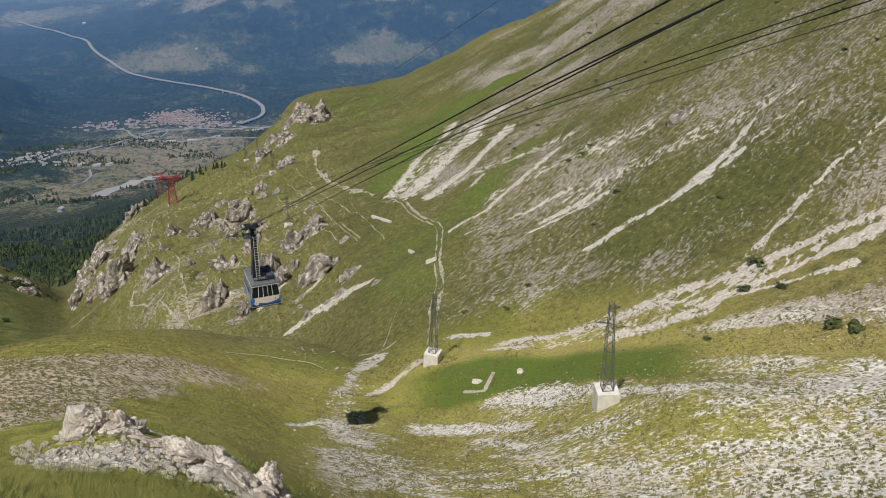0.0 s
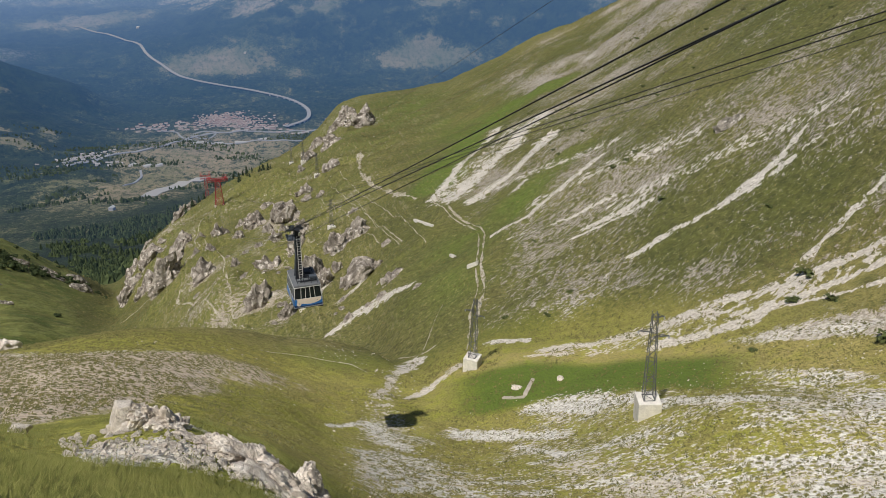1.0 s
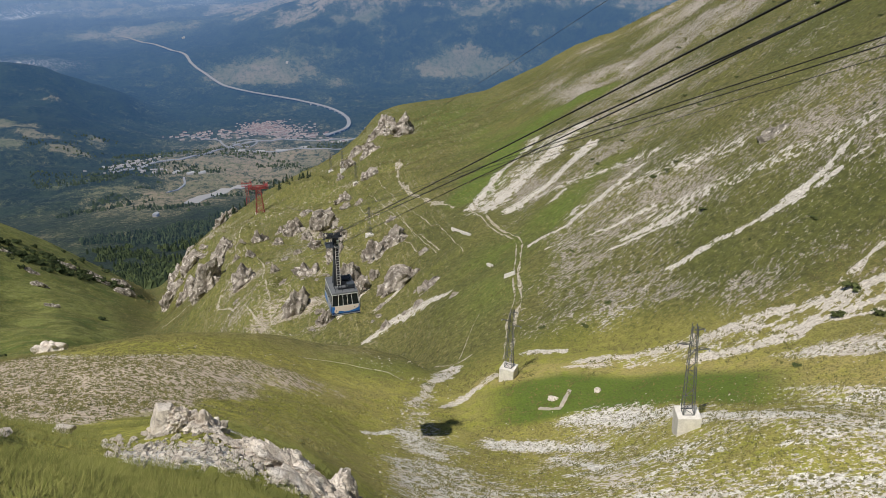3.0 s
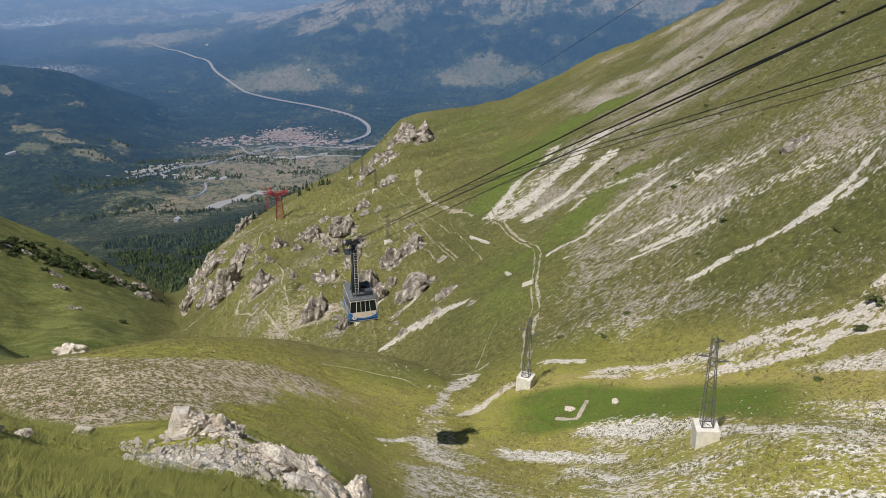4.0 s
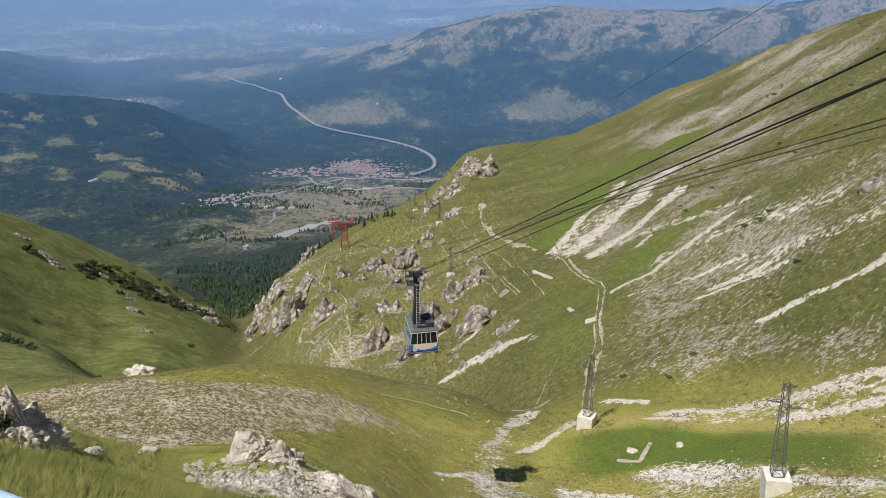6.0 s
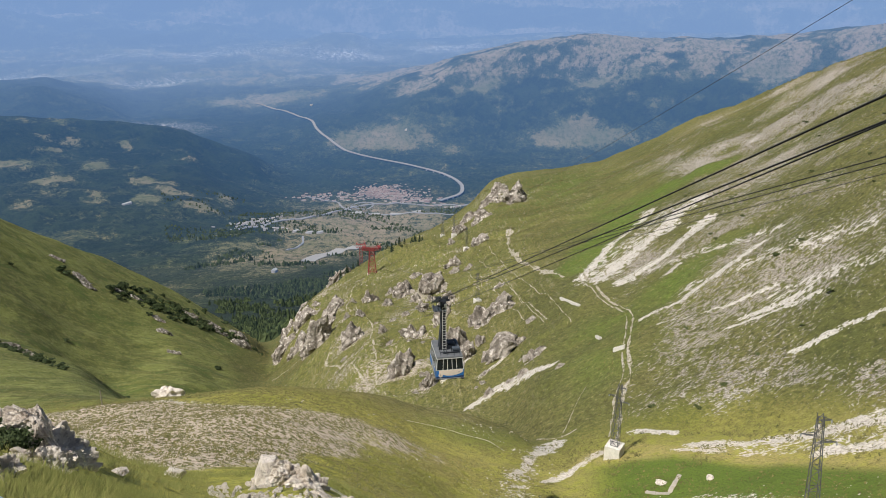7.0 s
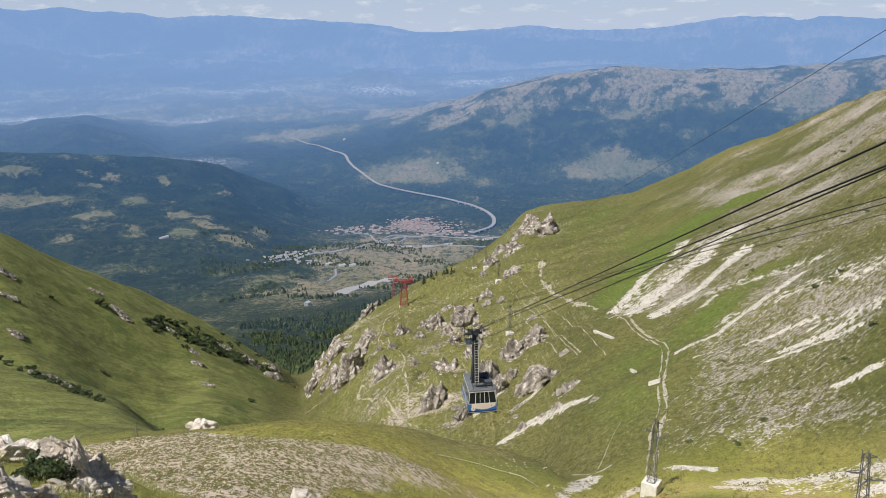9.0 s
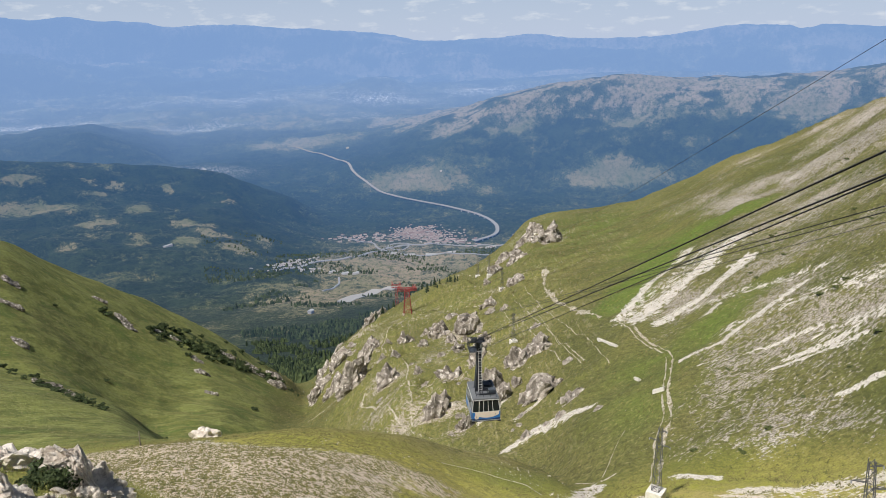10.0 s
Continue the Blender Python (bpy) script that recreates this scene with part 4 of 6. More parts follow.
def footpath(line, seed):
    """A trodden path that lies on the ground, uneven in width."""
    pts, half = line
    p = np.array(pts, float)
    t = np.concatenate([[0], np.cumsum(np.hypot(*np.diff(p, axis=0).T))])
    n = int(t[-1] / 0.8) + 2
    s = np.linspace(0, t[-1], n)
    x, y = pchip(t, p[:, 0], s), pchip(t, p[:, 1], s)
    x = x + 0.3 * clouds(s, s * 0 + seed, 9, 3, seed)
    y = y + 0.3 * clouds(s, s * 0 + seed, 9, 3, seed + 5)
    dx, dy = np.gradient(x), np.gradient(y)
    d = np.hypot(dx, dy) + 1e-9
    wide = half * np.clip(0.65 + 1.3 * clouds(s, s * 0, 4, 4, seed + 9, 0.7), 0.05, 1.6)
    rows = []
    for q, lift in ((-1.0, -0.05), (-0.55, 0.06), (0.0, 0.08), (0.55, 0.06), (1.0, -0.05)):
        w = q * wide * (1 + 0.35 * clouds(s, s * 0 + 7 * q, 1.7, 2, seed + 3))
        px, py = x - dy / d * w, y + dx / d * w
        rows.append(np.stack([px, py, on_ground(px, py) + lift], -1))
    co = np.stack(rows, 1).reshape(-1, 3)
    f = [(i * 5 + j, i * 5 + j + 1, i * 5 + j + 6, i * 5 + j + 5) for i in range(n - 1) for j in range(4)]
    me = bpy.data.meshes.new("footpath")
    me.from_pydata(co.tolist(), [], f)
    me.materials.append(M_TRAIL)
    return tagged(new("footpath", me), "narrow trodden path of pale stones through grass", "path", kind="structure")


for i, line in enumerate(PATHS):
    footpath(line, 700 + 13 * i)

# ---- building of things ----


def mesh_from(bm, name, mat):
    me = bpy.data.meshes.new(name)
    bm.to_mesh(me)
    bm.free()
    for m in mat if isinstance(mat, (tuple, list)) else (mat,):
        me.materials.append(m)
    return me


def part(name, bm, mat, parent, label=""):
    """One mesh under a thing or a part, in the thing's own axes."""
    ob = new(name, mesh_from(bm, name, mat))
    ob.parent = parent
    return tagged(ob, label)


def thing(name, at, label, category, group="", turn=0.0, kind=""):
    ob = new(name)
    ob.empty_display_size = 0.3
    ob.matrix_world = pose(*at, 0, 0, turn)
    return tagged(ob, label, category, group, kind)


def polar(az, r):
    return r * math.sin(radians(az)), r * math.cos(radians(az))


def box(bm, c, s, turn=None, bevel=0.0):
    m = Matrix.Translation(c) @ (turn or Matrix()) @ Matrix.Diagonal((*s, 1))
    made = bmesh.ops.create_cube(bm, size=1, matrix=m)["verts"]
    if bevel:
        edges = {e for v in made for e in v.link_edges}
        bmesh.ops.bevel(bm, geom=list(edges), offset=bevel, segments=2, affect="EDGES", profile=0.6)
    return bm


def beam(bm, p, q, w, h=None):
    """A bar from p to q."""
    p, q = Vector(p), Vector(q)
    d = q - p
    rot = d.to_track_quat("Y", "Z").to_matrix().to_4x4()
    return box(bm, (p + q) / 2, (w, d.length, h or w), rot)


def tube(bm, pts, radius, sides=6, close=True):
    """A round bar along points; radius a number or one for each point."""
    pts = [Vector(p) for p in pts]
    rings = []
    for i, p in enumerate(pts):
        d = (pts[min(i + 1, len(pts) - 1)] - pts[max(i - 1, 0)]).normalized()
        u = d.cross(Vector((0, 0, 1)))
        u = u.normalized() if u.length > 1e-4 else Vector((1, 0, 0))
        v = d.cross(u)
        r = radius[i] if isinstance(radius, (list, tuple)) else radius
        rings.append([bm.verts.new(p + r * (math.cos(k * math.tau / sides) * u + math.sin(k * math.tau / sides) * v)) for k in range(sides)])
    for a, b in zip(rings[:-1], rings[1:]):
        for k in range(sides):
            f = bm.faces.new((a[k], a[(k + 1) % sides], b[(k + 1) % sides], b[k]))
            f.smooth = True
    if close:
        bm.faces.new(rings[0]), bm.faces.new(rings[-1][::-1])
    return bm


def plate(bm, outline, y0, y1):
    """A plate with an outline in x and z, from y0 to y1."""
    a = [bm.verts.new((x, y0, z)) for x, z in outline]
    b = [bm.verts.new((x, y1, z)) for x, z in outline]
    bm.faces.new(a), bm.faces.new(b[::-1])
    for i in range(len(a)):
        j = (i + 1) % len(a)
        bm.faces.new((a[j], a[i], b[i], b[j]))
    return bm


def disc(bm, c, radius, depth, axis="X", sides=20):
    rot = Euler((0, radians(90), 0)).to_matrix().to_4x4() if axis == "X" else Euler((radians(90), 0, 0)).to_matrix().to_4x4()
    bmesh.ops.create_cone(bm, cap_ends=True, segments=sides, radius1=radius, radius2=radius, depth=depth, matrix=Matrix.Translation(c) @ rot)
    return bm


# ---- rocks ----


def rock_bm(seed, size, detail=4, craggy=0.35, face=None):
    """A weathered limestone rock: planes broken by joints and pits."""
    bm = bmesh.new()
    bmesh.ops.create_icosphere(bm, subdivisions=detail, radius=1.0)
    rnd = random.Random(seed)
    cuts = []
    for _ in range(24):
        n = Vector((rnd.gauss(0, 1), rnd.gauss(0, 1), rnd.gauss(0.15, 0.8))).normalized()
        cuts.append((n, rnd.uniform(0.55, 0.88)))
    if face:
        cuts.append((Vector(face[:3]).normalized(), face[3]))
    off = Vector((seed * 7.31, seed * 3.17, seed * 5.71))
    for v in bm.verts:
        p = v.co.copy()
        for n, d in cuts:
            over = p.dot(n) - d
            if over > 0:
                p -= n * over * 0.96
        q = p + off
        ridge = 1 - abs(noise.noise(q * 1.7)) * 2
        blocky = noise.voronoi(q * 2.1)[0]
        p += v.co * craggy * (0.16 * noise.noise(q * 0.9) + 0.10 * ridge + 0.40 * (min(0.35, blocky[1] - blocky[0]) - 0.2) + 0.12 * noise.noise(q * 3.3)
                              + 0.20 * (0.42 - noise.voronoi(q * 4.0)[0][0]) + 0.16 * (0.42 - noise.voronoi(q * 9.0)[0][0]) + 0.07 * noise.noise(q * 9) + 0.05 * noise.noise(q * 18) + 0.03 * noise.noise(q * 36))
        v.co = Vector((p.x * size[0], p.y * size[1], p.z * size[2]))
    for f in bm.faces:
        f.smooth = False
    return bm


def rock(name, x, y, size, seed, label, group="", sink=0.3, turn=0.0, detail=4, craggy=0.5, mat=None, face=None):
    ob = new(name, mesh_from(rock_bm(seed, size, detail, craggy, face), name, mat or M_ROCK))
    ob.matrix_world = pose(x, y, land(x, y) + size[2] * (1 - 2 * sink), 0, 0, turn)
    return tagged(ob, label, "rock", group)


def block_bm(seed, size, points=15, cuts=2, rough=0.10):
    """A block bounded by flat joints, its faces a little rough."""
    rnd = random.Random(seed)
    bm = bmesh.new()
    for _ in range(points):
        d = Vector((rnd.gauss(0, 1), rnd.gauss(0, 1), rnd.gauss(0, 1))).normalized() * rnd.uniform(0.8, 1.0)
        bm.verts.new((max(-0.8, min(0.8, d.x)) * size[0], max(-0.8, min(0.8, d.y)) * size[1], max(-0.85, min(0.85, d.z)) * size[2]))
    out = bmesh.ops.convex_hull(bm, input=bm.verts)
    bmesh.ops.delete(bm, geom=[v for v in bm.verts if not v.link_faces], context="VERTS")
    bmesh.ops.subdivide_edges(bm, edges=bm.edges, cuts=cuts, use_grid_fill=True)
    off = Vector((seed * 1.7, seed * 2.9, seed * 0.7))
    for v in bm.verts:
        v.co += v.co.normalized() * rough * (noise.noise(v.co * 3.1 + off) + 0.8 * noise.noise(v.co * 7.3 + off))
    for f in bm.faces:
        f.smooth = False
    return bm


rubble_meshes = [mesh_from(block_bm(40 + k, (1, 0.9, 0.8), 13, 1, 0.08), "rubble_stone", M_ROCK) for k in range(10)]


def cell_hash(p):
    return (math.sin(p.x * 12.9898 + p.y * 78.233 + p.z * 37.719) * 43758.5453) % 1.0


def crag(name, x, y, a, b, c, seed, label, category, group, fine=4, cell=0.0, mat=None, rugged=0.75, lean=0.45, knobbly=1.0):
    """A mass of jointed limestone half sunk in the ground: blocks pushed in and out, clefts and a ragged rim; a, b half sizes, c height."""
    turn = -math.degrees(math.atan2(x, y))
    ca, sa = math.cos(radians(turn)), math.sin(radians(turn))
    cell = cell or 0.40 * a
    off = Vector((seed * 3.71, seed * 1.93, seed * 0.77))
    bm = bmesh.new()
    bmesh.ops.create_icosphere(bm, subdivisions=fine, radius=1.0)
    u, v = np.array([q.co.x * a for q in bm.verts]), np.array([q.co.y * b for q in bm.verts])
    g = land(x + ca * u - sa * v, y + sa * u + ca * v) - land(x, y)
    for vert, rise in zip(bm.verts, g):
        n = vert.co.copy()
        k = 1 + 0.50 * noise.noise(n * 1.1 + off) + 0.28 * noise.noise(n * 2.3 - off)
        at = Vector((a * n.x * k, b * n.y * k, c * n.z * k * (0.75 + 0.6 * noise.noise(Vector((n.x * 1.6, n.y * 1.6, seed))))))
        p = Vector((at.x + lean * at.z, at.y, 0.70 * at.z - 0.3 * at.x)) / cell + off
        d, pts = noise.voronoi(p + 0.35 * Vector((noise.noise(p * 1.3), noise.noise(p * 1.3 + off), 0)))
        d2, pts2 = noise.voronoi(p * 2.4)
        d3, pts3 = noise.voronoi(p * 5.3)
        s1, s2, s3 = (min(1.0, 4.0 * (e[1] - e[0])) for e in (d, d2, d3))
        push = 0.85 * s1 * (cell_hash(pts[0]) - 0.4) + 0.42 * s2 * (cell_hash(pts2[0]) - 0.4) + 0.20 * s3 * knobbly * (cell_hash(pts3[0]) - 0.35) + 0.5 * (min(0.28, d[1] - d[0]) - 0.18) + 0.26 * (min(0.25, d2[1] - d2[0]) - 0.15) + 0.12 * knobbly * noise.noise(p * 6.1) + 0.10 * (knobbly - 1) * noise.noise(p * 13.7)
        vert.co = at + Vector((n.x, n.y, n.z * 0.8)) * push * cell * rugged + Vector((0, 0, rise))
    ob = new(name, mesh_from(bm, name, mat or M_CRAG))
    ob.matrix_world = pose(x, y, land(x, y), 0, 0, turn)
    return tagged(ob, label, category, group)


RIBS = "rocks of the near rib"
rock("rock", *polar(-30.5, 20.3), (0.80, 0.85, 1.05), 3, "large pale limestone boulder crowning the grassy rib", RIBS, 0.36, 0, 5, 0.14, face=(-0.80, -0.42, 0.42, 0.30))
for az, r, a, b, c, seed, label in (
        (-28.6, 20.3, 0.80, 0.7, 0.85, 308, "broken grey limestone beside a pale boulder"), (-27.0, 20.0, 0.6, 0.6, 0.55, 312, "low rubbly limestone in thin grass"),
        (-24.6, 18.4, 0.55, 0.45, 0.26, 314, "shattered limestone in thin grass"),
        (-22.3, 17.6, 0.80, 0.8, 0.50, 321, "pitted grey limestone outcrop with dark crevices"), (-20.2, 17.2, 0.95, 0.9, 0.85, 333, "rugged grey limestone outcrop with dark hollows"),
        (-16.9, 17.1, 1.05, 0.9, 1.10, 341, "pale knobbly limestone outcrop"), (-14.0, 16.5, 0.85, 0.8, 0.95, 347, "low end of a grey limestone outcrop"), (-18.6, 15.8, 0.95, 0.6, 0.70, 343, "grey limestone block below a rugged outcrop"),
        (-46.1, 15.4, 0.60, 0.62, 1.35, 352, "tall pale limestone rock with a shaded face"), (-50.1, 19.0, 1.0, 0.8, 0.75, 360, "flat-topped pale limestone rock above the grass"),
        (-51.5, 11.0, 0.50, 0.5, 0.65, 366, "pale limestone rock in the bank"), (-46.6, 14.2, 0.45, 0.3, 0.30, 371, "low pale stones in the bank below a rock")):
    crag("rock", *polar(az, r), a, b, c, seed, label, "rock", RIBS, 6 if c > 0.8 else 5, 0.30, M_ROCK, 1.0, 0.2, 1.3)
rock("rock", *polar(-37.7, 24.5), (0.50, 0.36, 0.32), 71, "small rounded pale stone in the grass", RIBS, 0.35, 15, 3, 0.4)
rock("rock", *polar(-41.6, 16.4), (0.24, 0.2, 0.16), 74, "small grey stone at the edge of the bank", RIBS, 0.35, 15, 3, 0.4)
crag("rock", *polar(-37.2, 113), 1.9, 1.6, 2.1, 380, "grey rock standing on the rim of the scree mound", "rock", "", 4, 0.8, M_ROCK, 0.8, 0.2)
for i in range(290):
    rnd = random.Random(900 + i)
    az = rnd.uniform(-35, -14.5)
    s = 0.05 + 0.13 * rnd.random() ** 2
    x, y = polar(az, 13.2 + (5.5 if az > -27 else 7.5) * rnd.random() ** 0.8)
    o = new("rubble_stone", rubble_meshes[i % 10])
    o.matrix_world = pose(x, y, land(x, y) + 0.25 * s, rnd.uniform(-25, 25), rnd.uniform(-25, 25), rnd.uniform(0, 360)) @ Matrix.Diagonal((s * 1.3, s, s * 0.9, 1))
    tagged(o, "loose piece of grey limestone on the rib", "rock", "rubble on the near rib")

for i, (az, r, a, c) in enumerate(CRAGS):
    crag("crag", *polar(az, r), a * 1.12, a * 1.1, c * 0.80, i, "weathered grey limestone crag rising from the grassy spur", "crag", "crags of the spur", 4, 0, None, 0.85)
rnd = random.Random(77)
for i in range(64):
    az0, r0, half, high = CRAGS[rnd.randrange(len(CRAGS))]
    az, r = az0 + rnd.gauss(0, 1.1), r0 + rnd.gauss(0, 16)
    size = rnd.uniform(0.8, 2.0) * r / 260
    crag("crag", *polar(az, r), size, size * rnd.uniform(0.6, 1.0), size * rnd.uniform(0.7, 1.3), 400 + i, "small grey limestone knob in the turf of the spur", "crag", "small crags of the spur", 3, 0, None, 0.9)
OUTCROPS = ((17.4, 160, 3.4, 2.6, 1.8), (-41.6, 372, 4, 3, 2.6), (-37.2, 374, 4, 3, 2.5), (-33.2, 425, 6, 4, 5), (-48.8, 320, 5, 3, 3), (-48.6, 290, 4, 3, 2.4), (-36.5, 330, 4, 2.5, 2.2), (-31.6, 440, 6, 5, 6), (-38.6, 392, 4, 3, 3.4), (-39.6, 388, 4, 3, 3.2), (-43.3, 386, 4, 3, 3), (-42.0, 377, 5, 3, 3.4), (-36.9, 359, 4, 4, 3.2), (-35.0, 412, 5, 4, 4), (-33.0, 414, 6, 4, 5), (-31.4, 404, 7, 5, 7), (-48.6, 340, 4, 3, 3), (-48.6, 320, 3, 3, 2.6))
for i, (az, r, a, b, c) in enumerate(OUTCROPS):
    crag("outcrop", *polar(az, r), a * 0.75, b * 0.7, c * 0.6, 70 + i, "dark weathered rock outcrop in a grass slope", "rock outcrop", "outcrops in the slopes", 3, 0, M_OUTCROP)

# ---- shrubs and trees ----


def leaf_cloud(bm, c, radius, n, leaf, rnd, flat=0.8):
    """Many small leaf patches about a centre."""
    for _ in range(n):
        d = Vector((rnd.gauss(0, 1), rnd.gauss(0, 1), rnd.gauss(0, 1))).normalized()
        p = Vector(c) + Vector((d.x, d.y, d.z * flat)) * radius * rnd.uniform(0.55, 1.05)
        u = Vector((rnd.gauss(0, 1), rnd.gauss(0, 1), rnd.gauss(0, 1))).normalized()
        v = u.cross(d).normalized() if u.cross(d).length > 1e-3 else Vector((1, 0, 0))
        s = leaf * rnd.uniform(0.6, 1.4)
        a = [bm.verts.new(p + s * (u * q + v * w)) for q, w in ((-1, -0.3), (0.2, -0.8), (1, 0.2), (-0.1, 0.8))]
        bm.faces.new(a)


def bush_mesh(seed, mat, leaves=38, leaf=0.17):
    rnd = random.Random(seed)
    bm = bmesh.new()
    for _ in range(8):
        c = (rnd.uniform(-0.65, 0.65), rnd.uniform(-0.65, 0.65), rnd.uniform(0.15, 0.5))
        leaf_cloud(bm, c, rnd.uniform(0.30, 0.48), leaves, leaf, rnd)
    return mesh_from(bm, "bush", mat)


bush_meshes = [bush_mesh(i, M_BUSH) for i in range(4)]
juniper_meshes = [bush_mesh(10 + i, M_JUNIPER) for i in range(4)]


def bush(az, r, size, i, label, group, flat=0.8, meshes=bush_meshes):
    x, y = polar(az, r)
    ob = new("shrub", meshes[i % 4])
    ob.matrix_world = pose(x, y, land(x, y) - 0.05 * size, 0, 0, 77.0 * i) @ Matrix.Diagonal((size, size, size * flat, 1))
    return tagged(ob, label, "shrub", group)


near_bushes = [bush_mesh(20 + i, M_BUSH, 330, 0.06) for i in range(2)] * 2
bush(-48.5, 15.0, 0.62, 0, "dense dark green shrub between two limestone rocks", "", 1.0, near_bushes)
bush(-49.2, 14.9, 0.48, 1, "dark green shrub against a limestone rock", "", 1.0, near_bushes)
rnd = random.Random(5)
for i in range(150):
    t = rnd.random()
    az = -40.0 + 9.2 * t + rnd.gauss(0, 0.5)
    r = 386 + 38 * t + rnd.gauss(0, 9)
    bush(az, r, rnd.uniform(1.1, 3.0), i, "dark green shrub along a rocky step of the slope", "shrubs of the far slope")
FOLD = ((-50.2, 208), (-48.2, 191), (-46.6, 175), (-44.0, 163))
for i in range(70):
    q = 3 * rnd.random()
    k = min(2, int(q))
    az, r = (FOLD[k][n] + (FOLD[k + 1][n] - FOLD[k][n]) * (q - k) for n in (0, 1))
    bush(az + rnd.gauss(0, 0.15), r + rnd.gauss(0, 3), rnd.uniform(0.5, 1.4), i, "dark low shrub in the stony fold of the slope", "shrubs of the stony fold", 0.6)
for i in range(9):
    az, r = FOLD[i % 3][0] + rnd.uniform(-0.2, 1.6), FOLD[i % 3][1] + rnd.gauss(0, 2)
    crag("outcrop", *polar(az, r), 1.3, 1.0, 0.8, 140 + i, "grey stones in a shrubby fold of the slope", "rock outcrop", "outcrops in the slopes", 3, 0, M_OUTCROP)
for i, (az, r, s) in enumerate(((-43.3, 373, 3.6), (-43.0, 371, 3.0), (-33.9, 452, 3.6), (-32.5, 462, 3.2), (-35.0, 455, 2.4), (-43.7, 300, 1.4), (-46.2, 345, 1.5), (-33.4, 330, 1.8), (-40.2, 240, 1.2), (-45.9, 260, 1.2))):
    bush(az, r, s, i, "lone dark shrub on a grass slope", "lone shrubs of the far slope")
for i in range(60):
    az, r = rnd.uniform(3, 34), rnd.uniform(112, 330)
    bush(az, r, rnd.uniform(0.4, 0.95) * (0.7 + r / 300), i, "low green juniper cushion in scree", "junipers of the scree slope", 0.45, juniper_meshes)
for i, (az, r, s) in enumerate(((24.0, 94, 1.3), (24.6, 100, 1.4), (5.5, 118, 0.9), (2.0, 122, 0.8), (26.5, 92, 1.2), (30.5, 80, 1.3), (31.8, 79, 1.4), (22.0, 83, 0.7))):
    bush(az, r, s, i, "rounded green shrub at the foot of the scree", "shrubs at the scree foot", 0.6, juniper_meshes)


def fir_mesh(seed, tiers=7, leaf=0.16):
    """A conifer one unit high: its crown of drooping boughs, ragged at the edge."""
    rnd = random.Random(seed)
    bm = bmesh.new()
    for k in range(tiers):
        z = 0.14 + 0.80 * k / tiers
        reach = 0.24 * (1 - k / tiers) ** 0.8 + 0.03
        for j in range(9 - k // 2):
            a = math.tau * (j + rnd.random()) / (9 - k // 2)
            rr = reach * rnd.uniform(0.7, 1.15)
            d = Vector((math.cos(a), math.sin(a), 0))
            s = Vector((-d.y, d.x, 0)) * leaf * (0.35 + 0.5 * (1 - k / tiers)) * 0.5
            top = Vector((0, 0, z + 0.13))
            bm.faces.new([bm.verts.new(q) for q in (top, d * rr * 0.6 + s + Vector((0, 0, z + 0.03)), d * rr + Vector((0, 0, z - 0.04)), d * rr * 0.6 - s + Vector((0, 0, z + 0.03)))])
    return mesh_from(bm, "crown", M_FIR)


fir_crowns = [fir_mesh(i) for i in range(3)]
trunk_bm = bmesh.new()
tube(trunk_bm, [(0, 0, -0.05), (0.004, 0, 0.3), (0, 0, 0.9)], [0.022, 0.017, 0.004], 6)
fir_trunk = mesh_from(trunk_bm, "trunk", M_WOOD)


def fir(az, r, h, i, label, group):
    x, y = polar(az, r)
    e = thing("fir_tree", (x, y, land(x, y)), label, "tree", group, 40.0 * i)
    e.scale = (h, h, h)
    for name, me in (("trunk", fir_trunk), ("crown", fir_crowns[i % 3])):
        o = new(name, me)
        o.parent = e


rnd = random.Random(11)
for i, (az, r) in enumerate(((-18.6, 455), (-18.2, 470), (-18.9, 480), (-17.6, 470), (-17.3, 480), (-17.0, 475), (-16.8, 490), (-17.4, 465), (-19.2, 440), (-19.6, 470), (-18.4, 445), (-21.9, 470), (-22.3, 480), (-23.3, 450), (-22.8, 465), (-17.7, 490))):
    fir(az, r, rnd.uniform(4.5, 8.5), i, "dark green fir on the crest of the spur", "firs on the spur")


def scatter(name, spots, build, mat, label, category):
    """Very many small things as one mesh: build(i) gives vertices and faces for each spot."""
    vs, fs, n = [], [], 0
    for s in spots:
        v, f = build(s)
        vs.append(v)
        fs.extend(tuple(k + n for k in q) for q in f)
        n += len(v)
    me = bpy.data.meshes.new(name)
    me.from_pydata(np.concatenate(vs).tolist(), [], fs)
    me.materials.append(mat)
    return tagged(new(name, me), label, category, kind="stuff")


# woods in the ravine below and on the valley floor
RNG = np.random.default_rng(7)


def woods(n, az0, az1, r0, r1, thresh, seed):
    az = RNG.uniform(az0, az1, n)
    r = np.exp(RNG.uniform(math.log(r0), math.log(r1), n))
    x, y, z = surface(az, r)
    keep = clouds(x, y, 260 if r0 > 1000 else 90, 4, seed) > thresh
    return [(x[i], y[i], z[i], RNG.uniform(7, 15), RNG.uniform(0, 6.3), RNG.random()) for i in np.nonzero(keep)[0]]


